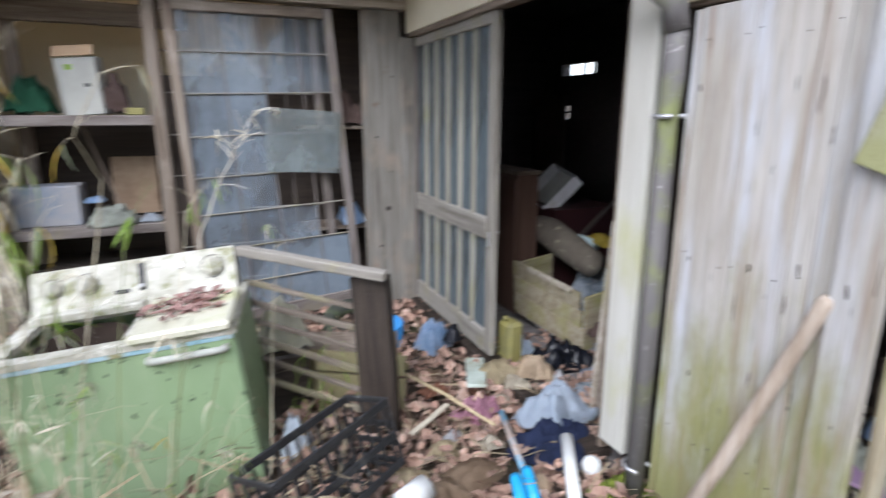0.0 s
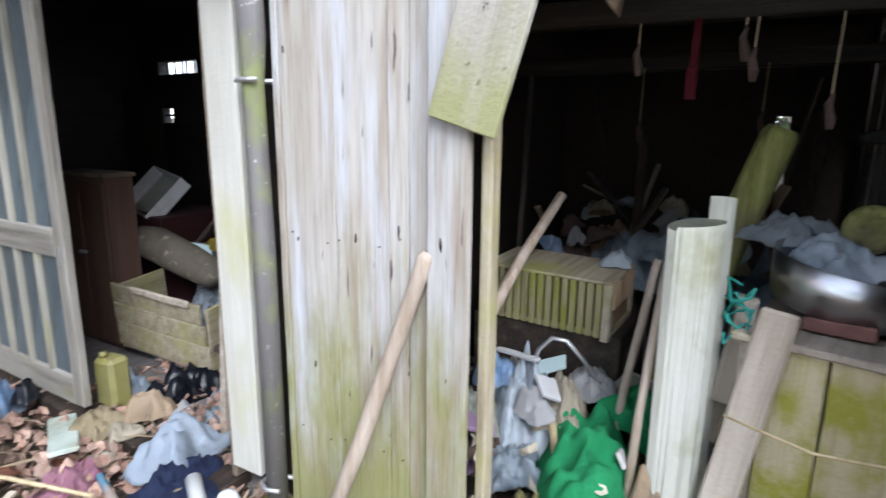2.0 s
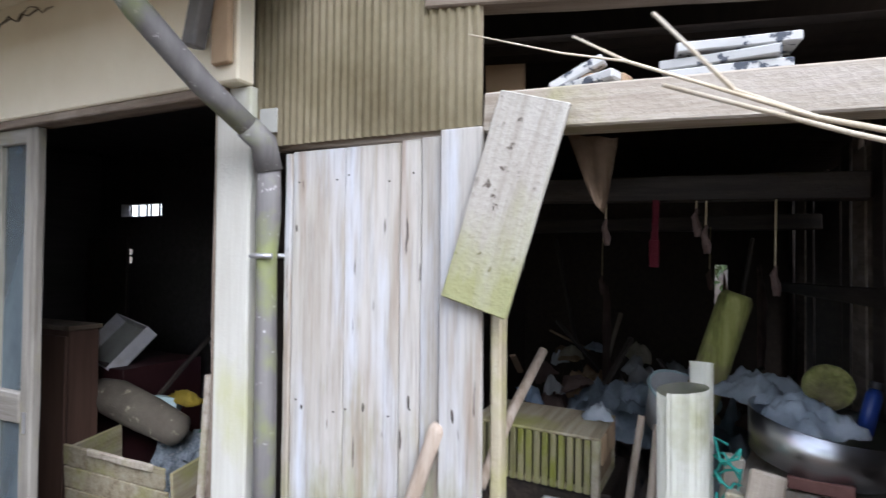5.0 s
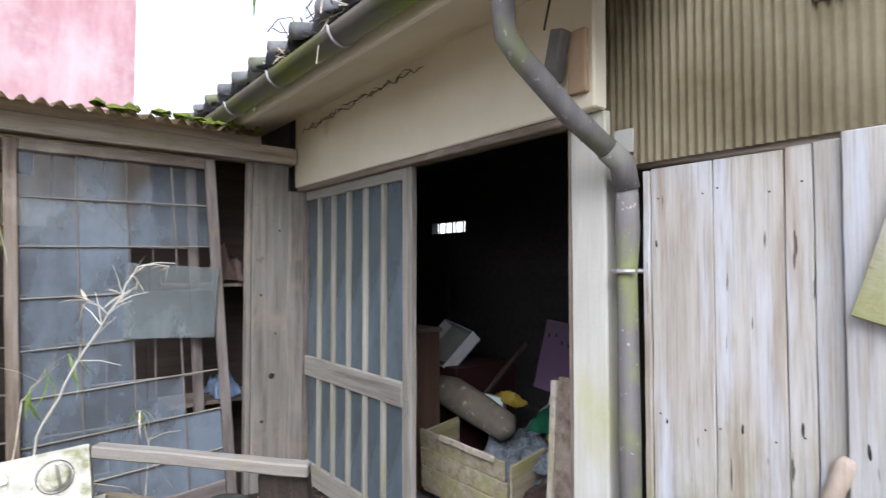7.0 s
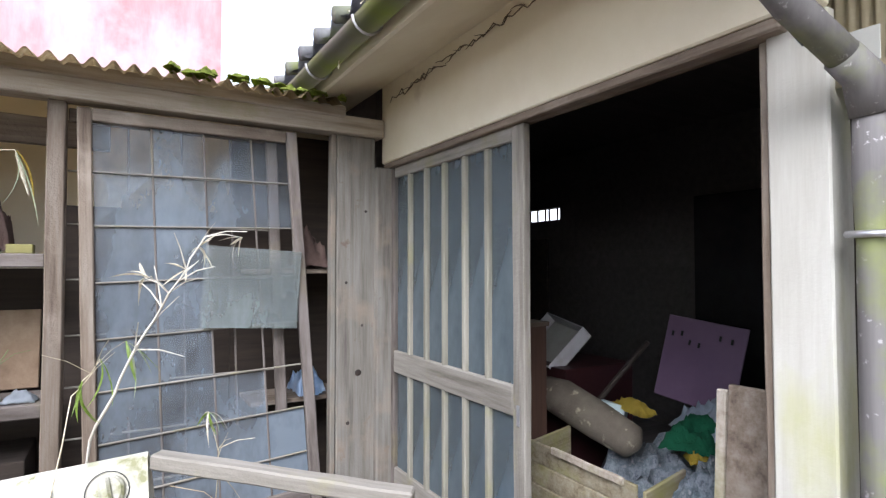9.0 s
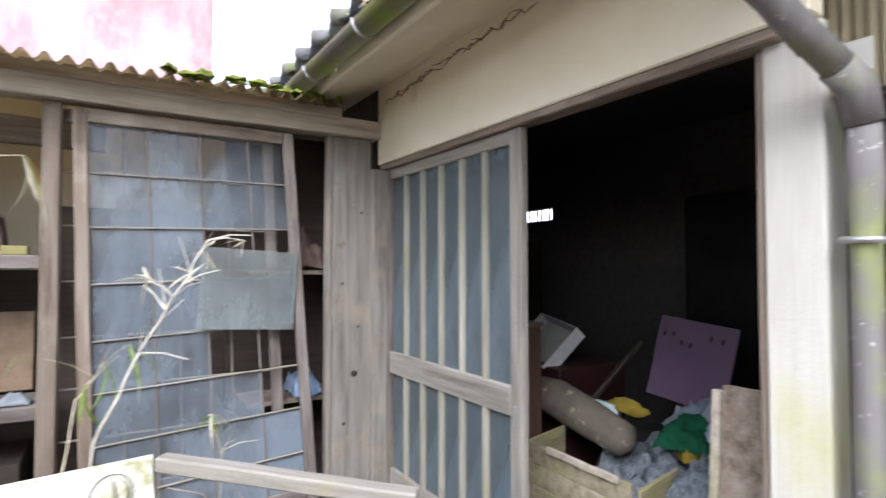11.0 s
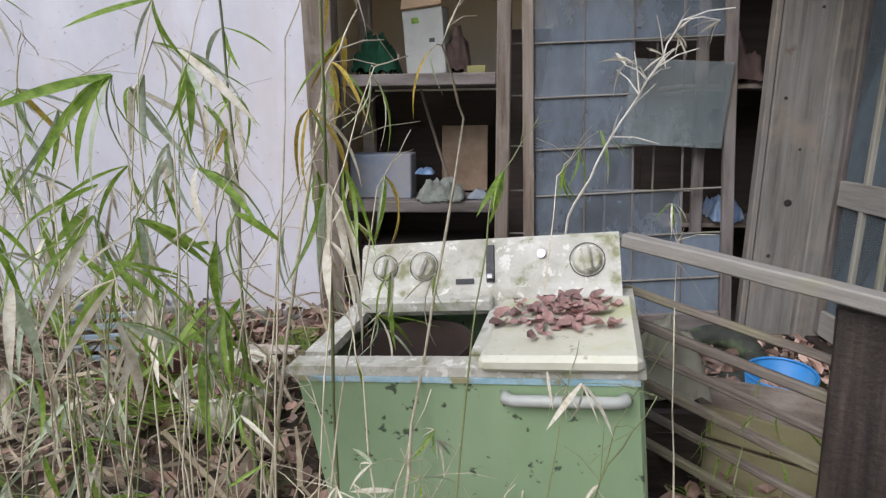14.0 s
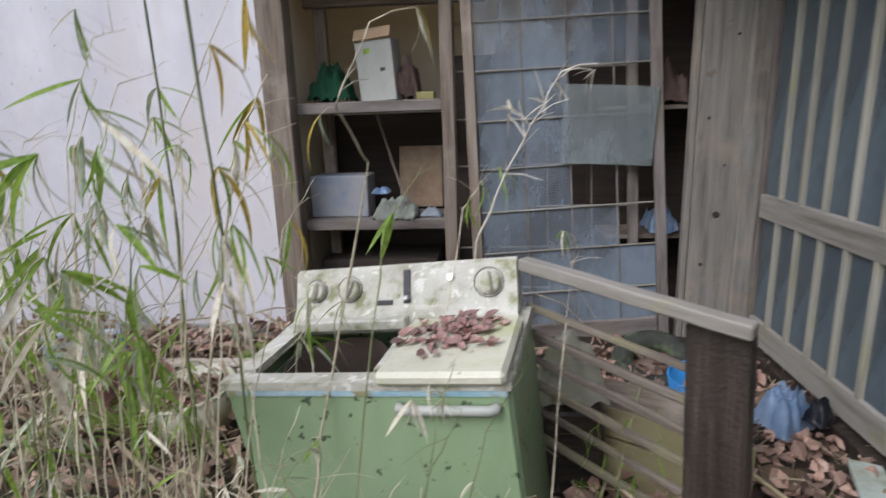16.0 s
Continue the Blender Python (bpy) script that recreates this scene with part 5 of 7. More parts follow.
for xx, yy, zz, w, h, ax, mt, lab in ((0.42, 1.96, 0.3, 0.2, 0.13, (12, 4, 30), M_CLOTH_LILAC, "flat dull mauve folded card"), (0.4, 1.93, 0.2, 0.16, 0.12, (-8, 10, 10), M_CLOTH_BROWN, "flat brown folded card"), (0.62, 1.9, 0.47, 0.2, 0.03, (0, 6, 70), M_PAPER, "white plastic strip on the rubbish"),
                                     (0.56, 1.74, 0.4, 0.09, 0.12, (30, -30, 40), M_PAPER, "crushed white paper carton"), (0.66, 1.78, 0.44, 0.1, 0.07, (-20, 25, 100), M_CARTON, "crushed pale green carton"), (0.4, 1.47, 0.32, 0.05, 0.05, (60, 10, 0), M_PAPER, "small white paper label")):
    tagged(part("packaging", box_bm(w, h, 0.012, 0.002, 4, 0.005), mt, None, "", pose(xx, yy, zz, *ax)), lab, "packaging", "packaging under the crate")
tagged(part("card_sheet", box_bm(0.012, 0.14, 0.34, 0.002, 4, 0.004), M_CARD_GREY, None, "", pose(0.83, 1.56, 0.3, 25, -35, 10)), "folded grey card leaning on the netting", "cardboard")
hp = tube("metal_hoop", [(0.56, 1.92, 0.12), (0.6, 1.86, 0.36), (0.63, 1.82, 0.5), (0.65, 1.78, 0.545), (0.66, 1.73, 0.54), (0.68, 1.67, 0.47), (0.72, 1.62, 0.36)], 0.008, M_METAL, sides=9)
tagged(hp, "bent grey metal tube hoop", "tube")
for p0, p1, r in (((0.3, 1.58, 0.06), (0.52, 1.72, 0.3), 0.016), ((0.2, 1.75, 0.06), (0.34, 1.6, 0.12), 0.018), ((0.3, 1.62, 0.1), (0.2, 1.42, 0.05), 0.02)):
    tagged(tube("bamboo_cane", [p0, tuple((a + b) / 2 + 0.003 for a, b in zip(p0, p1)), p1], [r, r, r], M_CANE, sides=10), "short pale bamboo cane on the netting", "cane", "canes in the shed")

# tub, broken laths and papers on the dark heap
tub = thing("pale_tub", "pale blue-white plastic tub tipped on the rubbish heap", "tub", (1.12, 1.4, 0.72), (14, -22, 10))
part("body", hollow_bm(0.1, 0.13, 0.17, 0.004, 28), M_PAPER, tub, "", None, True)
part("rim", tube_bm([(0.132 * math.cos(a), 0.132 * math.sin(a), 0.168) for a in [2 * math.pi * k / 28 for k in range(29)]], 0.007, 6, False), M_CARTON, tub)
wreck = random.Random(33)
for k in range(9):
    c = Vector((wreck.uniform(1.25, 2.2), wreck.uniform(1.15, 2.3), 0.0))
    c.z = 0.62 + 0.18 * (c.x - 1.2) + wreck.uniform(0.02, 0.2)
    d = Vector((wreck.uniform(-0.3, 0.3), wreck.uniform(-1, 1), wreck.uniform(-0.35, 0.45))).normalized() * wreck.uniform(0.1, 0.22)
    tagged(beam("broken_lath", c - d, c + d, wreck.uniform(0.03, 0.07), 0.015, (M_WOOD_DARK, M_WOOD_BROWN, M_CARD_WET)[k % 3], roll=wreck.uniform(-50, 50)), "broken brown lath thrown on the rubbish heap", "board", "broken laths in the shed")
for k in range(16):
    x1, y1 = wreck.uniform(1.15, 2.0), wreck.uniform(1.1, 2.25)
    heap("scrap", "crumpled scrap of paper or bag on the dark heap", "scrap", (x1, y1, 0.66 + 0.14 * (x1 - 1.1) + wreck.uniform(0, 0.08)), (wreck.uniform(0.1, 0.2), wreck.uniform(0.08, 0.16), wreck.uniform(0.05, 0.1)),
         (M_PAPER, M_BAG_GREY, M_CLOTH_BROWN, M_PAPER_OLD, M_BAG_BLUE, M_CARD)[k % 6], 50 * k, 210 + 1.3 * k, 8, 14, (wreck.uniform(-25, 25), wreck.uniform(-25, 25)), 0.5, "scraps in the shed")
# things that hang in the shed
pt = bmesh.new()
rows = []
for i in range(13):
    v = i / 12
    half = 0.06 * (1 - v) ** 0.8 + 0.006
    rows.append([pt.verts.new((0.03 * math.sin(3.1 * v + 2 * u) * v + 0.012 * math.sin(7 * u), u * half - 0.02 * v, -0.19 * v + 0.01 * u)) for u in [k / 4 - 1 for k in range(9)]])
for a, b in zip(rows, rows[1:]):
    for k in range(8):
        pt.faces.new((a[k], a[k + 1], b[k + 1], b[k]))
bmesh.ops.solidify(pt, geom=list(pt.faces), thickness=0.003)
tagged(part("hanging_cloth", pt, M_CARD_WET, None, "", pose(0.17, 1.54, 1.69), True), "dirty tan cloth hanging in a point from the beam", "cloth")
# The strap's red is darkened for the shade it hangs in.
for xx, yy, z0, z1, mt, nm, lab in ((0.87, 1.44, 1.66, 1.4, M_CLOTH_RED, "red_strap", "dark red strap hanging from the crossbeam"),):
    st = thing(nm, lab, "strap", (xx, yy, z0))
    part("strap", box_bm(0.006, 0.024, z0 - z1, 0.002, 8, 0.006, (0, 0, -(z0 - z1) / 2)), mt, st)
    part("buckle", box_bm(0.012, 0.034, 0.1, 0.008, 3, 0.004, (0, 0.003, -(z0 - z1))), mt, st)
for xx, yy, z0, z1 in ((0.87, 1.61, 1.64, 1.53), (0.87, 1.27, 1.64, 1.5), (0.87, 1.3, 1.64, 1.56), (0.87, 1.06, 1.64, 1.36), (1.66, 1.25, 1.54, 1.34), (1.66, 1.75, 1.54, 1.3)):
    tg = thing("hanging_tag", "string with a small brown scrap hanging from a crossbeam", "string", (xx, yy, z0), group="strings in the shed")
    part("string", tube_bm([(0, 0, 0), (0.004, 0.004, z1 - z0)], 0.003, 5), M_CANE, tg)
    part("bag_end", tube_bm([(0, 0, z1 - z0), (0, 0.01, z1 - z0 - 0.03), (0, 0, z1 - z0 - 0.07), (0, 0, z1 - z0 - 0.1)], [0.004, 0.011, 0.015, 0.01], 8), M_CLOTH_BROWN, tg)
for yy, zz, mt, rz in ((1.2, 1.05, M_CLOTH_RUST, 10), (1.75, 0.98, M_CLOTH_BROWN, -12), (1.05, 1.1, M_CLOTH_BROWN, 5)):
    heap("hanging_cloth", "brown work cloth hanging from the back crossbeam", "cloth", (1.72, yy, zz), (0.6, 0.22, 0.03), mt, 0, 33 + yy, 5, 18, (90, 90), 0.3, "cloths in the shed")
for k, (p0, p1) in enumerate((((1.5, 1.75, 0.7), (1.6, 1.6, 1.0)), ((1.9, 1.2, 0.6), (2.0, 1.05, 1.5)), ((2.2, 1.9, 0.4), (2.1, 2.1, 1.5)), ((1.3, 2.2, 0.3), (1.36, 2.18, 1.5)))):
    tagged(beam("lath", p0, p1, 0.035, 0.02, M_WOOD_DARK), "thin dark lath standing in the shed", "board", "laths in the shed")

# ---- inside the house ----
cab = thing("cabinet", "dark brown veneered cabinet with a pale worn top edge", "cabinet", (0.6, 4.54, 0.0))
box("carcass", -0.06, 0.1, -0.25, 0.25, 0, 0.98, M_CABINET, cab)
box("top", -0.075, 0.11, -0.265, 0.265, 0.98, 1.005, M_WOOD_BROWN, cab, "pale worn top")
for k in range(2):
    box("door", -0.076, -0.062, -0.24 + 0.24 * k, -0.005 + 0.24 * k, 0.03, 0.95, M_CABINET, cab)
    tube("knob", [(-0.076, -0.02 + 0.04 * k, 0.55), (-0.095, -0.02 + 0.04 * k, 0.55)], [0.008, 0.012], M_METAL, cab)
mb = thing("broken_box", "broken pale wooden box with moss, tilted on the rubbish", "box", (0.66, 3.86, 0.08), (4, -6, 6))
for k, (z0, z1) in enumerate(((0.0, 0.14), (0.145, 0.25), (0.255, 0.36))):
    box("front_board", -0.16, -0.142, -0.34 + 0.02 * k, 0.33, z0, z1, M_WOOD_MOSSY, mb, cuts=5, rough=0.003)
box("side_board", -0.142, 0.16, -0.34, -0.322, 0, 0.34, M_WOOD_MOSSY, mb, cuts=3, rough=0.003)
box("side_board", -0.142, 0.16, 0.312, 0.33, 0, 0.34, M_WOOD_MOSSY, mb, cuts=3, rough=0.003)
box("base_board", -0.15, 0.15, -0.33, 0.32, -0.02, -0.002, M_WOOD_PALE, mb, cuts=4, rough=0.003)
box("torn_strip", -0.18, -0.162, -0.25, 0.15, 0.34, 0.375, M_WOOD_PALE, mb, cuts=6, rough=0.006)
cu = part("bolster", tube_bm([(0, 0, 0), (0.02, 0, 0), (0.15, 0, 0.01), (0.4, 0, 0.0), (0.62, 0, -0.01), (0.66, 0, -0.01)], [0.03, 0.085, 0.105, 0.1, 0.085, 0.03], 18), M_BOLSTER, None, "", along((0.78, 4.42, 0.6), (0.86, 3.5, 0.38)), True)
tagged(cu, "grey-brown dusty bolster lying across the rubbish", "bolster")
rb = tagged(box("red_chest", 0.85, 1.4, 4.3, 4.9, 0.0, 0.72, M_REDBOX, cuts=2, rough=0.003), "dark red chest at the back of the entrance", "chest")
wb = thing("white_box", "open white cardboard box tilted on the chest", "box", (1.05, 4.6, 0.8), (10, -46, -20))
box("base", -0.16, 0.16, -0.22, 0.22, 0, 0.006, M_CARD_GREY, wb)
for x0, x1, y0, y1 in ((-0.16, -0.154, -0.22, 0.22), (0.154, 0.16, -0.22, 0.22), (-0.154, 0.154, -0.22, -0.214), (-0.154, 0.154, 0.214, 0.22)):
    box("side", x0, x1, y0, y1, 0.006, 0.09, M_PAPER, wb, bevel=0.001)
box("printed_mark", -0.1615, -0.1605, -0.19, -0.13, 0.02, 0.075, M_CLOTH_LILAC, wb, "faint lilac printed mark", bevel=0)
tagged(beam("dark_batten", (1.0, 4.2, 0.55), (1.25, 4.06, 0.88), 0.035, 0.025, M_WOOD_DARK), "dark batten leaning among the rubbish", "board")
pb = part("lilac_board", box_bm(0.012, 0.5, 0.5, 0.004, 0), M_CLOTH_LILAC, None, "", pose(1.6, 3.98, 0.74, 6, 12, 4))
tagged(pb, "lilac plastic board with small slots", "board")
for yy, zz in ((-0.17, 0.16), (-0.1, 0.165), (0.14, 0.15), (0.2, 0.14), (0.02, 0.1), (0.08, 0.105)):
    part("slot", box_bm(0.004, 0.014, 0.03, 0.001, 0), M_BLACK, pb, "", pose(-0.008, yy, zz))
# A single patterned sheet shaped as the whole pile of clothes and rubbish.
heap("blanket", "large heap of crumpled dull patterned cloth and rubbish", "clothes", (1.1, 3.6, -0.02), (1.3, 1.5, 0.5), M_PATTERN, 0, 41.0, 4, 40)
heap("green_cloth", "dark green cloth on the heap", "clothes", (1.0, 3.58, 0.46), (0.34, 0.3, 0.14), M_CLOTH_PINE, 20, 42.0, 5)
heap("yellow_cloth", "small yellow cloth on the heap", "clothes", (0.92, 3.52, 0.42), (0.14, 0.12, 0.07), M_CLOTH_YELLOW, 50, 43.0, 8, 16)
heap("yellow_cloth", "mustard yellow cloth strip by the bolster", "clothes", (0.95, 3.9, 0.56), (0.34, 0.14, 0.07), M_CLOTH_YELLOW, 70, 44.0, 6, 18)
heap("pale_cloth", "pale blue-white sheet on the heap", "clothes", (1.25, 3.55, 0.5), (0.6, 0.4, 0.16), M_CLOTH_SKY, -20, 45.0, 5, 24)
heap("patterned_cloth", "crumpled grey and white clothes", "clothes", (0.85, 3.4, 0.32), (0.36, 0.3, 0.14), M_PATTERN, 15, 46.0, 8, 26)
heap("brown_cloth", "long purplish brown cloth over the heap", "clothes", (0.75, 3.3, 0.16), (0.3, 0.6, 0.18), M_CLOTH_BROWN, 30, 47.0, 5, 24)
heap("white_cloth", "small white cloth at the foot of the heap", "clothes", (0.5, 3.2, 0.06), (0.22, 0.22, 0.1), M_PAPER, 0, 48.0, 7, 18)
tagged(part("pale_carton", box_bm(0.09, 0.14, 0.07, 0.003, 0), M_CARTON, None, "", pose(0.92, 4.02, 0.55, 8, 10, 30)), "small pale green carton on the heap", "carton")
bd = thing("leaning_board", "brown wooden panel leaning inside the doorway", "panel", (0.2, 2.86, 0.0), (0, 4, 0))
box("board", -0.012, 0.012, -0.09, 0.09, 0.0, 0.95, M_WOOD_BROWN, bd, cuts=4, rough=0.002)
box("edge_strip", -0.02, 0.004, 0.092, 0.122, 0.0, 0.93, M_WOOD_PALE, bd, cuts=4, rough=0.002)
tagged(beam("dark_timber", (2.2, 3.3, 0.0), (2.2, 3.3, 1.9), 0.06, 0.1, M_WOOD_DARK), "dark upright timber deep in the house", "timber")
# Unseen panel, added to hide the low window from the later camera positions.
tagged(box("panel_screen", 1.45, 1.475, 5.14, 5.6, 0.0, 1.52, M_WOOD_DARK, cuts=3, rough=0.002), "added dark wooden panel that hides the low back window", "panel")
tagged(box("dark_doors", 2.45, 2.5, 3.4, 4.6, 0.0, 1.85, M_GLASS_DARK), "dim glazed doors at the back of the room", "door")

# ---- rubbish before the door ----
bk = thing("blue_bucket", "bright blue plastic bucket lying tilted in the litter", "bucket", (-0.44, 4.2, -0.13), (4, -5, 0))
part("body", hollow_bm(0.11, 0.133, 0.25, 0.004, 30), M_BLUE, bk, "", None, True)
part("rim", tube_bm([(0.13 * math.cos(a), 0.13 * math.sin(a), 0.248) for a in [2 * math.pi * k / 30 for k in range(31)]], 0.006, 6, False), M_BLUE, bk)
tyre = thing("tyre", "old mossy rubber tyre full of dead leaves", "tyre", (-0.57, 4.5, 0.03), (24, -6, 0))
part("tread", tube_bm([(0.15 * math.cos(a), 0.15 * math.sin(a), 0) for a in [2 * math.pi * k / 28 for k in range(29)]], 0.055, 12, False), M_TYRE, tyre, "", None, True)
heap("litter_in_tyre", "dead leaves in the tyre", "litter", (-0.57, 4.5, 0.0), (0.22, 0.22, 0.03), M_LITTER, 0, 50, 9, 14)
heap("plastic_bag", "crumpled blue and clear plastic bag", "bag", (-0.22, 3.96, 0.0), (0.2, 0.2, 0.2), M_BAG_BLUE, 30, 51.0, 7)
heap("plastic_bag", "black scrap of plastic bag", "bag", (-0.1, 3.9, 0.06), (0.14, 0.1, 0.1), M_BAG_BLACK, 30, 52.0, 7, 14)
heap("tan_paper", "crumpled tan paper bag", "paper", (-0.05, 3.42, 0.04), (0.2, 0.18, 0.1), M_CLOTH_TAN, 12, 53.0, 6)
heap("tan_paper", "crumpled pale paper bag", "paper", (0.12, 3.35, 0.04), (0.24, 0.13, 0.11), M_CLOTH_BEIGE, -20, 54.0, 6)
heap("tan_paper", "torn scrap of pale paper", "paper", (-0.02, 3.3, 0.04), (0.14, 0.14, 0.06), M_PAPER_OLD, -20, 54.5, 8, 16)
heap("pale_blue_cloth", "pale blue cloth draped over a bundle", "cloth", (0.0, 2.97, 0.02), (0.36, 0.3, 0.16), M_CLOTH_SKY, 15, 55.0, 3, 26, (-6, 0), 0.15)
heap("navy_cloth", "crumpled navy blue cloth", "cloth", (-0.12, 2.82, -0.02), (0.34, 0.34, 0.13), M_CLOTH_NAVY, 35, 56.0, 5, 28)
heap("pink_cloth", "torn pink cloth among the leaves", "cloth", (-0.28, 3.18, 0.0), (0.26, 0.17, 0.08), M_CLOTH_PINK, 20, 57.0, 9, 26, (0, 0), 0.5)
heap("black_bag", "crumpled black plastic bag inside the doorway", "bag", (0.38, 3.5, -0.02), (0.42, 0.34, 0.14), M_BAG_BLACK, 0, 58.0, 6, 26)
heap("black_bag", "grey plastic bag scrap", "bag", (0.22, 3.72, 0.0), (0.2, 0.2, 0.14), M_BAG_GREY, 0, 59.0, 7)
heap("paper_rubbish", "small pale scraps of rubbish", "rubbish", (0.3, 3.12, 0.0), (0.24, 0.18, 0.07), M_PATTERN, 30, 60.0, 10, 20, (0, 0), 0.5)
wp = part("white_pipe", hollow_bm(0.026, 0.026, 0.34, 0.003, 20), M_PVC_WHITE, None, "", along((-0.27, 2.44, 0.02), (-0.12, 2.72, 0.1)) @ pose(0, 0, 0, 0, 90, 0), True)
tagged(wp, "short white plastic pipe lying on the litter", "pipe")
for k, (px, py) in enumerate(((-0.41, 2.62), (-0.35, 2.64))):
    tagged(tube("blue_pipe", [(px - 0.05, py - 0.16, 0.02), (px, py, 0.06), (px + 0.005, py + 0.02, 0.065)], [0.024, 0.024, 0.02], M_BLUE_PIPE, sides=14), "short bright blue plastic pipe", "pipe", "blue pipes in the litter")
tagged(tube("painted_stick", [(-0.35, 2.66, 0.05), (-0.28, 2.98, 0.12)], [0.015, 0.013], M_STICK_BLUE, sides=9), "stick with worn blue paint", "stick")
tagged(tube("thin_cane", [(-0.62, 3.66, 0.12), (-0.42, 3.3, 0.08), (-0.3, 3.0, 0.05)], [0.009, 0.008, 0.007], M_CANE, sides=7), "thin pale cane lying over the leaves", "cane")
tagged(part("mossy_board", box_bm(0.1, 0.4, 0.02, 0.003, 5, 0.004), M_BOARD_GREENISH, None, "", pose(-0.16, 3.48, 0.06, -6, 0, -24)), "fallen board with flaking pale green paint", "board")
yc = thing("oil_can", "dirty yellow square plastic can", "can", (0.13, 3.63, 0.0), (0, 0, 8))
box("body", -0.05, 0.05, -0.06, 0.06, 0, 0.25, M_CAN, yc, bevel=0.018)
tube("cap", [(-0.02, 0.02, 0.25), (-0.02, 0.02, 0.275)], 0.016, M_CAN, yc, sides=12)
tagged(part("white_mug", hollow_bm(0.045, 0.047, 0.12, 0.003, 22), M_PVC_WHITE, None, "", pose(-0.86, 2.63, 0.08, 0, 82, 20), True), "white cylinder can lying on its side", "can")
heap("card_scrap", "sodden brown cardboard scrap", "cardboard", (-0.5, 2.78, 0.0), (0.26, 0.2, 0.04), M_CARD_WET, 20, 61.0, 4)
heap("card_scrap", "torn tan cardboard scrap", "cardboard", (-0.56, 2.96, 0.0), (0.16, 0.14, 0.05), M_CLOTH_TAN, 60, 62.0, 6)
heap("card_scrap", "torn orange-brown paper packet", "packet", (-0.42, 3.42, 0.02), (0.16, 0.1, 0.05), M_CLOTH_RUST, 10, 63.0, 7, 16)
heap("card_scrap", "torn tan cardboard scrap", "cardboard", (-0.66, 2.72, 0.0), (0.2, 0.18, 0.05), M_CARD_WET, 10, 64.0, 6)
tagged(part("pale_lath", box_bm(0.26, 0.025, 0.012, 0.002, 4, 0.002), M_PAPER_OLD, None, "", pose(-0.55, 3.14, 0.06, 0, -6, 30)), "pale broken lath in the leaves", "board")
tagged(part("pale_ball", tube_bm([(0, 0, -0.04), (0, 0, -0.03), (0, 0, 0), (0, 0, 0.03), (0, 0, 0.04)], [0.008, 0.03, 0.042, 0.03, 0.008], 16), M_PVC_WHITE, None, "", pose(-0.07, 2.62, 0.03), True), "dirty white plastic ball", "ball")
tagged(part("moss_clump", crumple_bm(0.3, 0.16, 0.07, 20, 71.0, 12), M_MOSS, None, "", pose(-0.02, 2.5, -0.03), True), "bright moss cushion at the foot of the post", "moss")
tagged(part("moss_clump", crumple_bm(0.12, 0.45, 0.08, 20, 72.0, 12), M_MOSS, None, "", pose(0.0, 2.25, -0.03), True), "moss cushion along the foot of the planks", "moss")


def black_crate():
    c = thing("black_crate", "black plastic lattice crate lying on its side", "crate", (-1.06, 2.74, 0.07), (-14, -4, 34))
    w, d, h = 0.54, 0.22, 0.27
    for xx in (-w / 2, w / 2 - 0.012):
        for z in (0.0, 0.075, 0.15, h - 0.025):
            box("end_bar", xx, xx + 0.012, -d / 2, d / 2, z, z + 0.025, M_BLACK, c)
        for y in (-d / 2, -0.03, 0.03, d / 2 - 0.014):
            box("end_bar", xx + 0.001, xx + 0.011, y, y + 0.014, 0.02, h - 0.02, M_BLACK, c)
    for y in (-d / 2, d / 2 - 0.012):
        for z in (0.0, 0.11, h - 0.03):
            box("side_bar", -w / 2 + 0.012, w / 2 - 0.012, y, y + 0.012, z, z + 0.03, M_BLACK, c)
        for k in range(11):
            xx = -w / 2 + 0.03 + (w - 0.07) * k / 10
            box("side_bar", xx, xx + 0.01, y + 0.002, y + 0.01, 0.02, h - 0.02, M_BLACK, c, bevel=0.001)
    for k in range(9):
        xx = -w / 2 + 0.03 + (w - 0.06) * k / 8
        box("grid_bar", xx - 0.006, xx + 0.006, -d / 2 + 0.012, d / 2 - 0.012, 0.0, 0.01, M_BLACK, c, bevel=0.001)


black_crate()
ob = thing("olive_board", "fallen olive-painted boards behind the slatted panel", "boards", (-0.93, 3.5, 0.0), (0, 0, -28))
box("board", -0.36, 0.36, 0.06, 0.08, 0.0, 0.15, M_OLIVE, ob, cuts=4, rough=0.003, turn=(-12, 2, 0))
box("board", -0.36, 0.36, 0.08, 0.1, 0.16, 0.26, M_OLIVE, ob, cuts=4, rough=0.003, turn=(-12, 2, 0))
box("board", -0.38, 0.3, 0.2, 0.22, 0.02, 0.3, M_WOOD_BROWN, ob, cuts=4, rough=0.003, turn=(-20, -3, 0))
pr = part("pale_basin", crumple_bm(0.26, 0.2, 0.26, 20, 80.0, 2, 0.004, 0.1), M_LID, None, "", pose(-1.1, 3.62, 0.3, 0, 0, 10), True)
tagged(pr, "pale mossy bundle behind the washing machine", "bundle")
tagged(box("stump", -1.2, -1.0, 3.52, 3.72, -0.05, 0.3, M_WOOD_DARK, bevel=0.01, cuts=2, rough=0.01), "dark block of timber behind the slatted panel", "timber")
heap("plastic_bag", "crumpled clear plastic at the foot of the washing machine", "bag", (-1.12, 3.2, 0.0), (0.16, 0.16, 0.16), M_PLASTIC_BAG, 0, 81.0, 7)

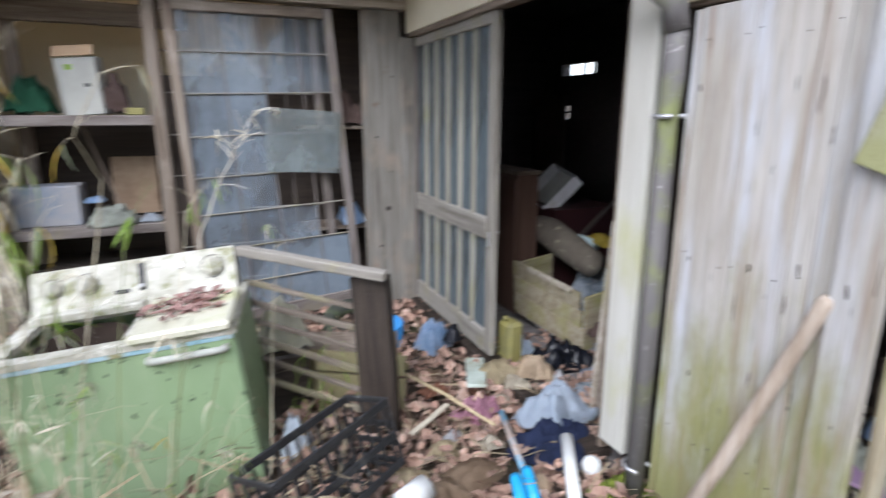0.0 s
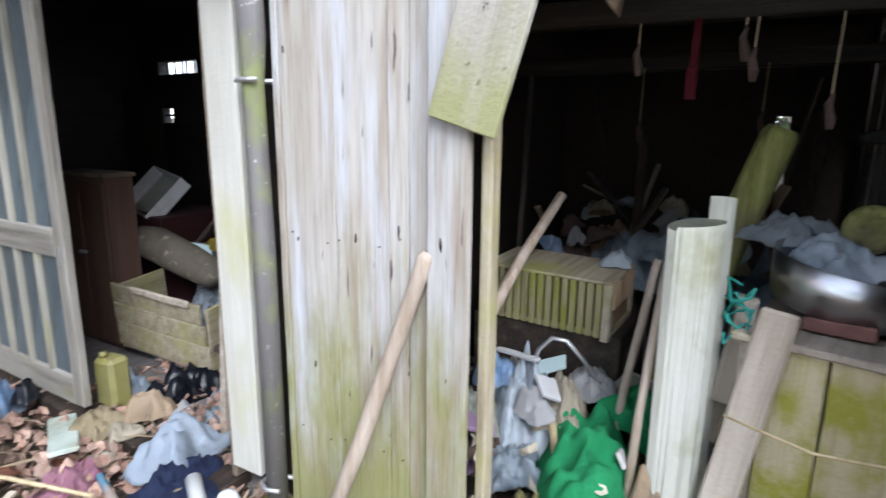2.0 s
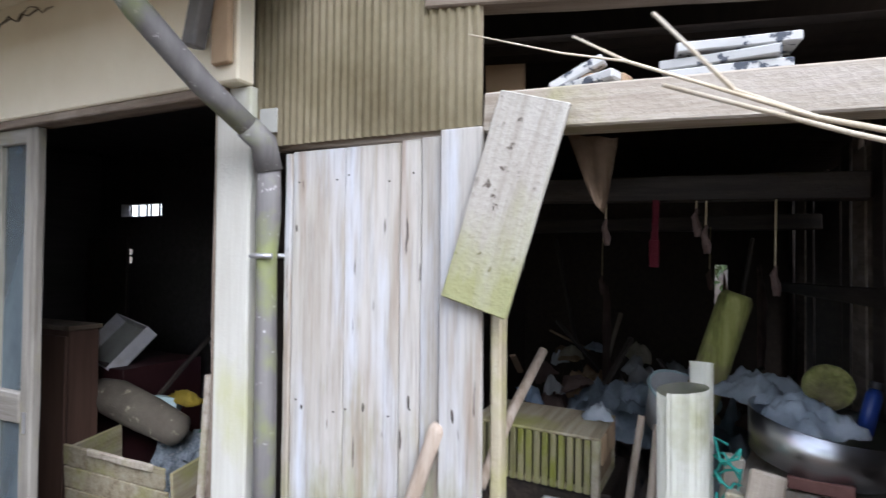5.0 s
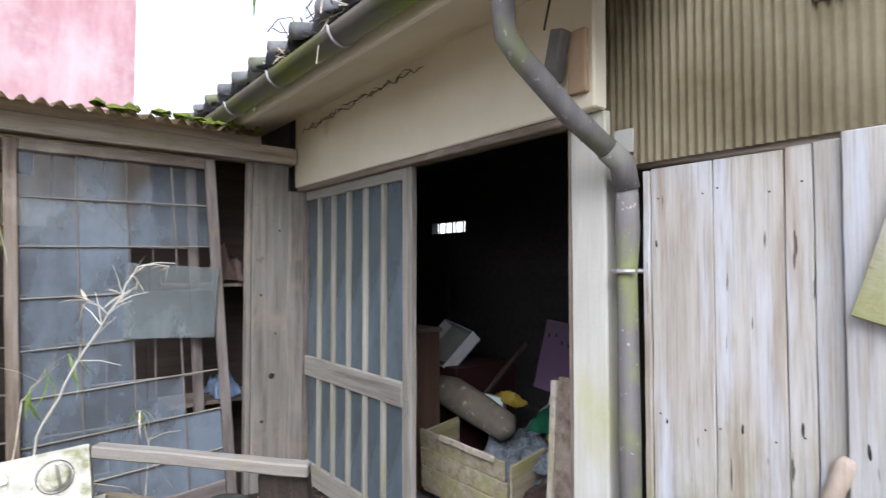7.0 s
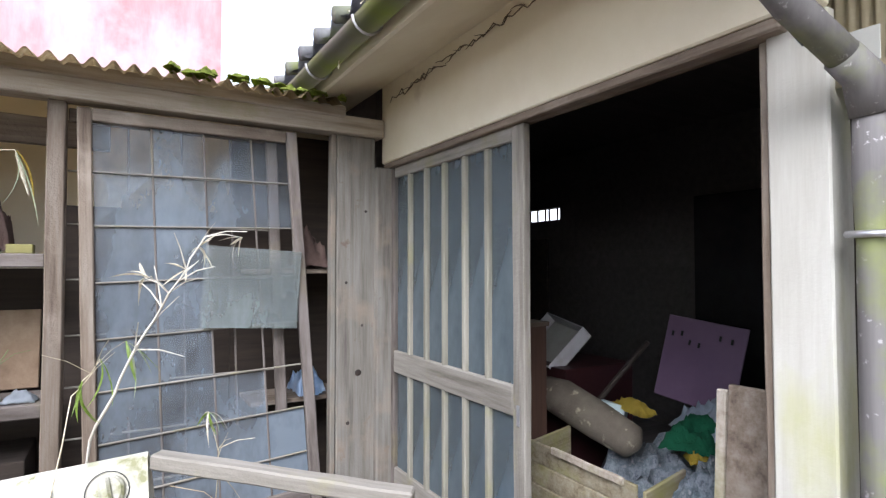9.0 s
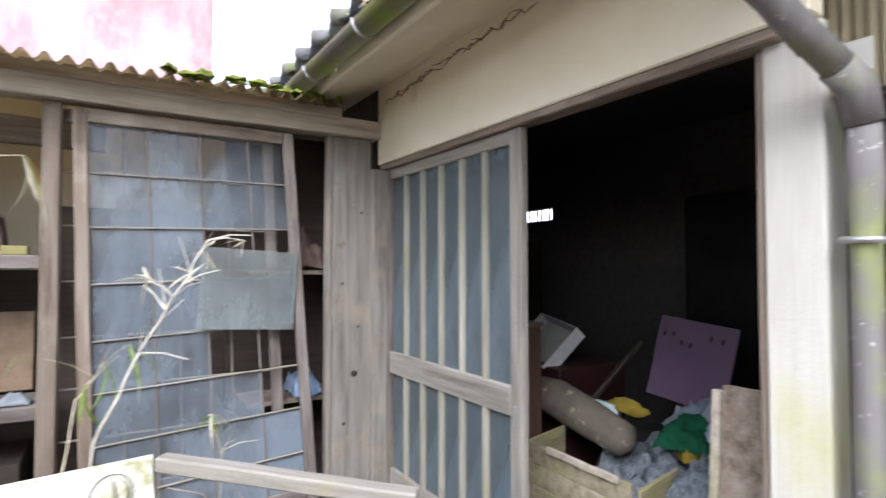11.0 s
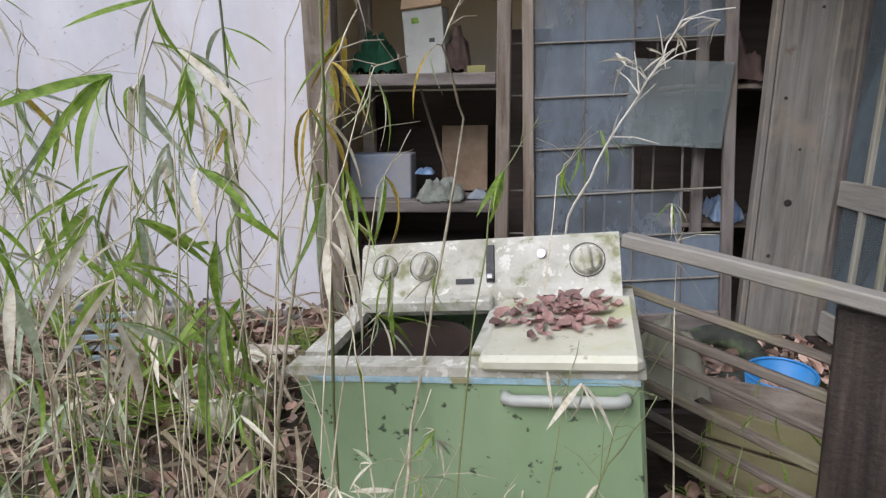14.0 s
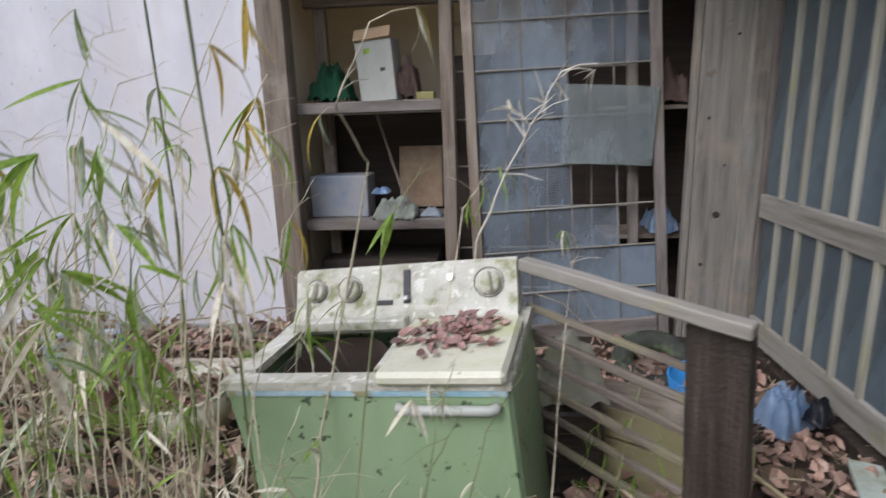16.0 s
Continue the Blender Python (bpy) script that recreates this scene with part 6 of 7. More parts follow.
for k, (xx, yy, sx, sy, hh, mt) in enumerate(((-0.35, 2.95, 0.12, 0.1, 0.05, M_PAPER_OLD), (-0.48, 3.05, 0.1, 0.08, 0.04, M_PAPER), (-0.62, 3.2, 0.12, 0.1, 0.05, M_CLOTH_BEIGE), (-0.2, 3.35, 0.14, 0.1, 0.06, M_CLOTH_RUST),
        (-0.38, 3.6, 0.16, 0.12, 0.06, M_CARD_WET), (-0.5, 3.8, 0.16, 0.14, 0.07, M_CLOTH_OLIVE), (-0.3, 2.62, 0.12, 0.1, 0.05, M_CLOTH_BEIGE), (-0.62, 2.5, 0.22, 0.16, 0.05, M_CARD_WET), (-0.15, 3.2, 0.1, 0.1, 0.06, M_PAPER_OLD),
        (-0.75, 2.85, 0.16, 0.14, 0.05, M_CLOTH_TAN), (0.1, 3.12, 0.12, 0.1, 0.08, M_CARD_GREY), (0.25, 3.3, 0.14, 0.1, 0.07, M_PAPER), (0.45, 3.25, 0.2, 0.16, 0.1, M_BAG_BLUE), (-0.6, 3.45, 0.1, 0.1, 0.05, M_CLOTH_PINK))):
    heap("scrap", "small crumpled scrap among the dead leaves", "scrap", (xx, yy, ground_z(xx, yy) + 0.04), (sx, sy, hh), mt, 37 * k, 100 + k * 1.7, 9, 14, (0, 0), 0.5, "scraps before the door")

# ---- on the lean-to shelves ----
heap("green_net_ball", "bundle of dark green netting on the upper shelf", "netting", (-2.27, 5.05, 1.37), (0.28, 0.22, 0.2), M_NET_GREEN, 0, 90.0, 9, 26)
wbx = thing("white_carton", "upright grey-white cardboard carton with green print", "carton", (-1.99, 5.08, 1.366), (0, -4, -12))
box("body", -0.11, 0.11, -0.06, 0.06, 0, 0.33, M_CARD_GREY, wbx)
box("flap", -0.11, 0.11, -0.06, -0.055, 0.33, 0.4, M_CARD, wbx, turn=(-30, 0, 0))
box("print", -0.06, -0.02, -0.0615, -0.0605, 0.26, 0.29, M_LEAF, wbx, bevel=0)
box("print", 0.03, 0.06, -0.0615, -0.0605, 0.16, 0.18, M_BLACK, wbx, bevel=0)
heap("sacking", "torn brown sacking hung over the carton", "sack", (-1.84, 5.08, 1.37), (0.16, 0.14, 0.24), M_CLOTH_BROWN, 0, 91.0, 6)
tagged(box("yellow_box", -1.79, -1.69, 5.02, 5.1, 1.367, 1.41, M_CAN), "small flat yellowish box on the shelf", "box")
tagged(box("grey_sheet", -1.95, -1.68, 5.28, 5.3, 0.72, 1.1, M_CARD_WET, turn=(-8, 0, 0)), "brown panel leaning at the back of the shelf", "panel")
tagged(part("cardboard_box", box_bm(0.34, 0.2, 0.24, 0.006, 4, 0.004), M_BOX_BLUE, None, "", pose(-2.26, 5.08, 0.835)), "sagging cardboard box with faded blue print", "box")
heap("grey_cloth", "grey-green crumpled cloth hanging over the shelf", "cloth", (-1.92, 4.98, 0.7), (0.3, 0.24, 0.14), M_CLOTH_GREY, 0, 92.0, 6, 24)
heap("white_bag", "small white plastic bag on the lower shelf", "bag", (-1.72, 4.98, 0.71), (0.14, 0.12, 0.05), M_PLASTIC_BAG, 0, 93.0, 8, 16)
heap("blue_bag", "small blue plastic bag", "bag", (-2.02, 5.03, 0.84), (0.12, 0.1, 0.05), M_BAG_BLUE, 0, 94.0, 8, 14)
tagged(beam("diagonal_stick", (-2.06, 5.2, 1.3), (-1.88, 5.1, 0.75), 0.015, 0.015, M_WOOD_BROWN), "thin stick leaning across the shelf", "stick")
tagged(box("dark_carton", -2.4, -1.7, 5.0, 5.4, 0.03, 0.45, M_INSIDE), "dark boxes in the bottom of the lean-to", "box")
heap("rubbish_in_gap", "blue and white rubbish behind the board", "rubbish", (-0.42, 5.05, 0.6), (0.2, 0.3, 0.16), M_BAG_BLUE, 0, 95.0, 7)
tagged(box("gap_shelf", -0.75, -0.2, 4.95, 5.25, 0.57, 0.595, M_WOOD_BROWN), "brown shelf behind the sash", "shelf")
heap("rubbish_in_gap", "dark cloth stuffed behind the sash", "rubbish", (-0.42, 5.05, 1.3), (0.22, 0.3, 0.2), M_CLOTH_BROWN, 0, 96.0, 7)
tagged(box("gap_shelf", -0.75, -0.2, 4.95, 5.25, 1.27, 1.295, M_WOOD_BROWN), "brown shelf behind the sash", "shelf")
setting(tube("wall_cable", [(-6.5, WY - 0.012, 2.06), (-4.5, WY - 0.012, 2.05), (-2.6, WY - 0.012, 2.07)], 0.007, M_BLACK, sides=6), "black cable along the white wall", "cable")

# ---- fittings by the door head ----
lamp = thing("door_lamp", "grey metal bell box on a wooden backing board with loose wires", "bell box", (-0.12, 2.64, 2.03))
box("backing", 0.045, 0.068, -0.085, -0.012, -0.08, 0.13, M_CARD, lamp, "brown wooden backing board")
box("housing", 0.0, 0.05, -0.012, 0.045, -0.03, 0.14, M_BELL, lamp, "dull grey metal housing", turn=(14, 0, 0), bevel=0.006)
tube("wire", [(-0.03, 0.02, 0.13), (-0.05, -0.02, 0.2), (-0.04, -0.04, 0.3)], 0.004, M_BLACK, lamp, sides=5)
tube("wire", [(-0.03, 0.0, -0.06), (-0.05, -0.02, -0.1), (-0.03, -0.06, -0.16), (-0.02, -0.12, -0.26)], 0.003, M_BLACK, lamp, sides=5)
tube("insulator", [(-0.05, -0.01, -0.06), (-0.05, -0.01, -0.085)], 0.014, M_BLACK, lamp, sides=10)
setting(part("patch_plate", box_bm(0.004, 0.065, 0.075, 0.001), M_CARD_GREY, None, "", pose(0.012, 2.475, 1.785, 0, 0, 3)), "small dull metal patch beside the downpipe", "plate")


# ---- plants and litter ----
def leaf_mesh(name, material, droop, width, fold=0.25, n=6):
    """A lance-shaped leaf of length 1 along x, folded along its midrib and drooping."""
    bm = bmesh.new()
    rows = []
    for i in range(n + 1):
        t = i / n
        w = width * (math.sin(math.pi * min(1.0, t * 0.93 + 0.07)) ** 0.8) * (1 - 0.25 * t) if i < n else 0.001
        z = -droop * t * t
        rows.append([bm.verts.new((t * (1 - 0.3 * droop * t), y, z + fold * abs(y))) for y in (-w, 0, w)])
    for a, b in zip(rows, rows[1:]):
        for k in range(2):
            bm.faces.new((a[k], a[k + 1], b[k + 1], b[k]))
    return mesh_of(name, bm, material, True)


LEAVES = {}
for key, mt in (("green", M_LEAF), ("yellow", M_LEAF_YELLOW), ("dry", M_LEAF_DRY), ("pale", M_LEAF_PALE)):
    LEAVES[key] = [leaf_mesh("leaf", mt, d, w, f) for d, w, f in ((0.25, 0.046, 0.35), (0.5, 0.05, 0.3), (0.8, 0.042, 0.5), (0.12, 0.05, 0.3), (0.6, 0.026, 0.9))]
grow = random.Random(11)
M_SHOOT_PALE = surface("bleached_stalk", [(0.5, 0.45, 0.36), (0.68, 0.64, 0.55), (0.76, 0.73, 0.66)], 9, (1, 1, 1), 0.75, 0.2, vary=0.1)


def leaf_on(plant, at, heading, dip, length, key):
    turn = Euler((radians(grow.uniform(-50, 50)), radians(dip), radians(heading)))
    m = Matrix.LocRotScale(at, turn, (length, length * grow.uniform(0.8, 1.15), length))
    part("leaf", grow.choice(LEAVES[key]), None, plant, "", m)


def outward(p):
    """Moves a plant's point away from the path, less so near the white wall; its root stays on the ground."""
    k = 1 + 0.19 * min(1.0, max(0.0, (4.85 - p[1]) / 1.5))
    x, y = -1.64 + (p[0] + 1.53) * k, 1.965 + (p[1] - 1.9) * k
    return (x, y, p[2] if p[2] < 0.05 else 1.15 + (p[2] - 1.12) * k)


def bamboo(points, r, leaves, palette, label, start=0.35, length=(0.1, 0.19), stem_mat=None, twigs=0, dips=(5, 75), out=True):
    """A bamboo-grass shoot through the points (world), with jointed stem, side twigs and hanging leaves."""
    if out:
        points = [outward(p) for p in points]
        r, length = r * 1.1, (length[0] * 1.12, length[1] * 1.12)
    base = Vector(points[0])
    pl = thing("bamboo_grass", label, "bamboo grass", points[0], group="bamboo grass thicket")
    pts = [Vector(p) - base for p in points]
    fine = []
    for a, b in zip(pts, pts[1:]):
        for k in range(5):
            fine.append(a.lerp(b, k / 5) + Vector((grow.uniform(-1, 1), grow.uniform(-1, 1), 0)) * 0.004)
    fine.append(pts[-1])
    n = len(fine)
    radii = [r * (1 - 0.65 * i / n) * (1.25 if i % 4 == 0 else 1.0) for i in range(n)]
    part("stem", tube_bm(fine, radii, 6), stem_mat or M_STEM_DRY, pl, "", None, True)
    ends = []
    for k in range(twigs):
        i = grow.randint(int(n * 0.6), n - 1)
        d = Vector((grow.uniform(-1, 1), grow.uniform(-1, 1), grow.uniform(-0.2, 0.9))).normalized() * grow.uniform(0.05, 0.14)
        q = fine[i] + d
        part("twig", tube_bm([fine[i], fine[i] + d * 0.5 + Vector((0, 0, 0.008)), q], [r * 0.4, r * 0.3, r * 0.2], 5), stem_mat or M_STEM_DRY, pl)
        ends.append(q)
    for k in range(leaves):
        if k % 4 == 0:
            at = grow.choice(ends) if ends and grow.random() < 0.6 else fine[grow.randint(int(n * start), n - 1)]
            side = grow.uniform(0, 360)
        leaf_on(pl, at, side + grow.uniform(-70, 70), grow.uniform(*dips), grow.uniform(*length), grow.choice(palette))
    return pl


MIX = ["green", "green", "green", "pale", "dry"]
DRY = ["dry", "dry", "dry", "pale"]
YEL = ["yellow", "yellow", "green", "dry"]
LG = "tall bamboo grass with long green and yellowing leaves"
LD = "dry bleached bamboo grass stalk with withered leaves"
bamboo([(-2.08, 3.0, -0.04), (-2.12, 3.1, 0.6), (-2.118, 3.14, 1.17), (-2.13, 3.16, 1.9)], 0.006, 16, MIX, LG, 0.2, (0.13, 0.22), M_STEM_GREEN)
bamboo([(-1.98, 2.72, -0.04), (-1.93, 2.82, 0.6), (-1.85, 2.98, 1.2), (-1.8, 3.05, 1.33)], 0.005, 14, YEL, "bamboo grass with yellow and brown spotted leaves", 0.55, (0.14, 0.22), None, 3)
bamboo([(-1.72, 2.7, -0.04), (-1.68, 2.85, 0.55), (-1.595, 3.105, 1.12), (-1.63, 2.97, 1.25), (-1.55, 3.0, 1.42)], 0.004, 6, DRY + ["yellow"], LD, 0.5, (0.08, 0.15), None, 4)
bamboo([(-1.5, 3.72, -0.04), (-1.47, 3.66, 0.5), (-1.42, 3.62, 0.86), (-1.34, 3.56, 1.06), (-1.25, 3.5, 1.24), (-1.16, 3.56, 1.39)], 0.0055, 22, ["dry"], "dry bleached stalk with a feathery withered tip", 0.86, (0.05, 0.1), M_SHOOT_PALE, 14, (-60, 40), False)
bamboo([(-1.5, 2.72, -0.04), (-1.45, 2.95, 0.55), (-1.377, 3.27, 0.98), (-1.33, 3.3, 1.05)], 0.0024, 10, ["green", "green", "pale"], LG, 0.75, (0.09, 0.15), None, 4)
bamboo([(-1.22, 2.66, -0.04), (-1.16, 2.95, 0.45), (-1.096, 3.234, 0.77), (-1.09, 3.25, 0.83)], 0.0024, 7, ["dry", "pale", "green"], LD, 0.4, (0.05, 0.09), None, 8)
bamboo([(-1.62, 2.68, -0.04), (-1.57, 2.88, 0.72), (-1.53, 2.95, 1.0), (-1.45, 2.98, 1.12)], 0.0024, 4, MIX, LG, 0.6, (0.08, 0.14), M_STEM_GREEN, 2)
bamboo([(-1.83, 2.65, -0.04), (-1.8, 2.75, 0.6), (-1.74, 2.9, 1.0), (-1.69, 2.98, 1.1)], 0.0024, 8, ["green", "yellow", "pale"], LG, 0.5, (0.1, 0.18), None, 3)
bamboo([(-2.28, 2.8, -0.04), (-2.26, 2.86, 0.6), (-2.2, 2.93, 1.18), (-2.14, 2.95, 1.32)], 0.0024, 9, YEL + MIX, LG, 0.45, (0.14, 0.24), None, 2)
spray = bamboo([(-2.0, 3.05, -0.04), (-1.94, 2.95, 1.0), (-1.85, 2.7, 1.8), (-1.66, 2.3, 2.12), (-1.5, 1.98, 2.0), (-1.43, 1.86, 1.85)], 0.0035, 0, ["green"], LG, 0.9, (0.16, 0.26), M_STEM_GREEN, out=False)
for dx, dy, dz, turn, dip, size, key in ((0.0, 0.0, 0.0, 60, 86, 0.26, "green"), (-0.03, 0.02, 0.03, 150, 80, 0.27, "yellow"), (0.02, -0.01, 0.02, 20, 84, 0.24, "green"), (0.03, 0.02, 0.0, -20, 78, 0.25, "green"),
                                         (-0.01, 0.03, 0.02, 95, 75, 0.24, "pale"), (0.04, 0.0, 0.03, -60, 80, 0.25, "green"), (-0.06, 0.05, 0.06, 190, 72, 0.27, "green")):
    leaf_on(spray, Vector((0.57 + dx, -1.19 + dy, 1.845 + dz)), turn, dip, size * 0.95, key)
bamboo([(-1.75, 2.5, -0.04), (-1.7, 2.6, 0.4), (-1.58, 2.72, 0.6)], 0.0018, 7, DRY, LD, 0.4, (0.07, 0.13), None, 4)
bamboo([(-1.45, 2.55, -0.04), (-1.38, 2.65, 0.3), (-1.27, 2.75, 0.5)], 0.0018, 6, DRY, LD, 0.4, (0.07, 0.12), None, 4)
for k in range(40):
    x0 = -2.05 - 2.3 * grow.random() ** 0.8
    y0 = grow.uniform(2.75, 4.3) if x0 < -2.5 else grow.uniform(2.75, 3.7)
    h = grow.uniform(0.45, 0.95) + 0.35 * max(0.0, -2.6 - x0)
    lx, ly = grow.uniform(-0.35, 0.4), grow.uniform(-0.35, 0.3)
    if (x0 + 2.5) ** 2 + (y0 - 3.55) ** 2 < 0.05:
        continue
    dry = grow.random() < 0.45
    bamboo([(x0, y0, ground_z(x0, y0) - 0.01), (x0 + lx * 0.2, y0 + ly * 0.2, h * 0.5), (x0 + lx * 0.55, y0 + ly * 0.55, h * 0.9), (x0 + lx, y0 + ly, h)],
           grow.uniform(0.0018, 0.0035), grow.randint(8, 12) if dry else grow.randint(12, 18), DRY if dry else MIX + (["yellow"] if k % 5 == 0 else []), LD if dry else LG,
           0.3, (0.08, 0.17) if dry else (0.1, 0.2), None if dry or k % 2 else M_STEM_GREEN, 4, (10, 85))

# slender shoots that arch over before the white wall, their leaves hanging in tufts
for k in range(12):
    x0, y0 = grow.uniform(-2.8, -1.85), grow.uniform(2.6, 3.2)
    h = grow.uniform(0.85, 1.35) + 0.3 * max(0.0, -2.4 - x0)
    a = grow.uniform(0, 2 * math.pi)
    r = grow.uniform(0.12, 0.34)
    lx, ly = r * math.cos(a), 0.7 * r * math.sin(a)
    if (x0 + 2.5) ** 2 + (y0 - 3.55) ** 2 < 0.05:
        continue
    dry = k % 4 == 0
    bamboo([(x0, y0, ground_z(x0, y0) - 0.01), (x0 + lx * 0.1, y0 + ly * 0.1, h * 0.5), (x0 + lx * 0.4, y0 + ly * 0.4, h * 0.9), (x0 + lx * 0.75, y0 + ly * 0.75, h), (x0 + lx, y0 + ly, h * 0.97)],
           grow.uniform(0.0014, 0.0028), grow.randint(6, 9) if dry else grow.randint(10, 14), DRY if dry else MIX + (["yellow"] if k % 4 == 1 else []), LD if dry else LG,
           0.45, (0.07, 0.16) if dry else (0.09, 0.2), None if dry or k % 2 else M_STEM_GREEN, 5, (5, 85))
# thin stalks standing close before the washing machine and in the near thicket
for k in range(36):
    near = k < 16
    x0 = grow.uniform(-1.98, -1.25) if near else grow.uniform(-2.75, -1.95)
    y0 = grow.uniform(2.42, 2.72) if near else grow.uniform(2.45, 3.1)
    h = grow.uniform(0.45, 1.0) if near else grow.uniform(0.35, 1.15)
    lx, ly = grow.uniform(-0.16, 0.26), grow.uniform(-0.05, 0.2)
    dry = k % 5 in (0, 2)
    bamboo([(x0, y0, ground_z(x0, y0) - 0.01), (x0 + lx * 0.25, y0 + ly * 0.2, h * 0.5), (x0 + lx * 0.6, y0 + ly * 0.6, h * 0.85), (x0 + lx, y0 + ly, h)],
           grow.uniform(0.0014, 0.0024), grow.randint(5, 8) if near else grow.randint(8, 13), DRY if dry else ["green", "green", "pale", "dry", "yellow"] if k % 7 == 1 else ["green", "green", "pale", "dry"], LD if dry else LG,
           0.5, (0.04, 0.09) if near else (0.09, 0.2), None if k % 3 else M_STEM_GREEN, 4, (5, 85))
for k in range(18):
    x0, y0 = grow.uniform(-3.3, -2.15), grow.uniform(2.6, 3.5)
    h, lx, ly = grow.uniform(0.25, 0.6), grow.uniform(-0.2, 0.2), grow.uniform(-0.2, 0.1)
    bamboo([(x0, y0, ground_z(x0, y0) - 0.01), (x0 + lx * 0.3, y0 + ly * 0.3, h * 0.6), (x0 + lx, y0 + ly, h)], 0.002, 10, ["green", "green", "pale", "dry"], LG, 0.3, (0.09, 0.18), M_STEM_GREEN, 4, (0, 70))
# shoots beside and before the washing machine
for x0, y0, x1, y1, h, pal, lab in ((-1.95, 2.5, -1.98, 2.78, 1.3, MIX, LG), (-1.9, 2.55, -1.82, 2.9, 1.12, MIX, LG), (-1.78, 2.5, -1.72, 2.8, 1.2, MIX, LG), (-1.86, 2.55, -1.78, 2.85, 1.45, YEL, LG),
                                    (-2.05, 2.6, -2.1, 2.9, 1.4, MIX, LG), (-2.2, 2.6, -2.25, 2.85, 1.2, MIX, LG)):
    bamboo([(x0, y0, -0.04), (x0 * 0.8 + x1 * 0.2, y0 * 0.8 + y1 * 0.2, h * 0.5), (x0 * 0.5 + x1 * 0.5, y0 * 0.5 + y1 * 0.5, h * 0.85), (x1, y1, h), (x1 + 0.05, y1 + 0.04, h + 0.02)],
           0.0018, 8, pal, lab, 0.5, (0.08, 0.2), None, 6, (10, 90))


def strewn(name, label, category, material, count, place, size, shape="leaf", tilt=35, lift=0.05, seed=1):
    """Many dead leaves or straws strewn by place(), joined into one mesh."""
    g = random.Random(seed)
    verts, faces = [], []
    for _ in range(count):
        x, y, z = place(g)
        s = g.uniform(*size)
        m = Matrix.Translation((x, y, z + g.random() ** 2 * lift)) @ Euler((radians(g.gauss(0, tilt)), radians(g.gauss(0, tilt)), g.uniform(0, 6.28))).to_matrix().to_4x4()
        i = len(verts)
        if shape == "leaf":
            c, w = g.uniform(-0.25, 0.4), g.uniform(0.25, 0.42)
            loc = [(-0.5, 0, c * 0.3), (-0.2, -w, c * 0.2), (0.2, -w * 0.9, -c * 0.2), (0.5, 0, c), (0.2, w * 0.9, 0.1), (-0.2, w, 0.15), (0, 0, -0.12)]
            faces += [(i, i + 1, i + 6), (i + 1, i + 2, i + 6), (i + 2, i + 3, i + 6), (i + 3, i + 4, i + 6), (i + 4, i + 5, i + 6), (i + 5, i, i + 6)]
        else:
            w = g.uniform(0.012, 0.03)
            b = g.uniform(-0.1, 0.15)
            loc = [(-0.5, -w, 0), (-0.5, w, 0), (0, -w, b), (0, w, b), (0.5, -w * 0.5, 0), (0.5, w * 0.5, 0)]
            faces += [(i, i + 2, i + 3, i + 1), (i + 2, i + 4, i + 5, i + 3)]
        verts += [m @ (Vector(p) * s) for p in loc]
    me = bpy.data.meshes.new(name)
    me.from_pydata(verts, [], faces)
    me.materials.append(material)
    return tagged(new(name, me), label, category, "", "stuff")


def area(x0, x1, y0, y1, lift=0.0, avoid=None):
    def place(g):
        while True:
            x, y = g.uniform(x0, x1), g.uniform(y0, y1)
            if avoid is None or not avoid(x, y):
                return x, y, ground_z(x, y) + lift
    return place


def under_washer(x, y):
    return -2.1 < x < -1.24 and 3.08 < y < 3.65


strewn("leaf_litter", "deep litter of brown dead leaves before the door", "leaf litter", M_LITTER, 2600, area(-1.2, 0.1, 2.2, 4.75, 0.03), (0.03, 0.085), lift=0.08, seed=2)
strewn("leaf_litter", "brown dead leaves on the entrance floor", "leaf litter", M_LITTER, 500, area(0.05, 0.6, 2.7, 3.9, 0.06), (0.03, 0.08), lift=0.05, seed=3)
strewn("leaf_litter", "brown dead leaves under the bamboo grass", "leaf litter", M_LITTER, 3600, area(-5.2, -1.2, 2.3, 4.84, 0.01, under_washer), (0.03, 0.09), lift=0.12, seed=4)
strewn("leaf_litter", "dead leaves heaped along the wall footing", "leaf litter", M_LITTER, 900, area(-4.8, -1.6, 4.45, 4.84, 0.06), (0.03, 0.09), lift=0.16, seed=5)
strewn("straw_litter", "bleached bamboo straw lying in the thicket", "straw", M_STRAW, 1700, area(-5.2, -1.0, 2.3, 4.7, 0.03, under_washer), (0.12, 0.4), "straw", 22, 0.3, 6)
strewn("straw_litter", "straw and twigs before the door", "straw", M_STRAW, 260, area(-1.1, 0.2, 2.3, 4.6, 0.06), (0.08, 0.25), "straw", 14, 0.06, 7)
strewn("leaf_litter", "reddish brown leaf carpet under the trees", "leaf litter", M_LITTER, 5000, area(0.2, 9.0, -4.5, 0.65, 0.01), (0.06, 0.15), lift=0.05, seed=8)
strewn("leaf_litter", "dead leaves around the path", "leaf litter", M_LITTER, 1500, area(-2.5, 0.1, -0.5, 2.2, 0.0), (0.03, 0.09), lift=0.03, seed=9)
strewn("rubbish_scraps", "small scraps of paper and plastic on the shed floor", "scraps", M_PAPER_OLD, 500, area(0.15, 1.2, 0.95, 2.4, 0.06), (0.03, 0.09), lift=0.25, seed=10)
strewn("leaf_litter", "dead leaves on the shed floor", "leaf litter", M_LITTER, 700, area(0.1, 0.9, 0.95, 1.75, 0.06), (0.03, 0.08), lift=0.06, seed=12)

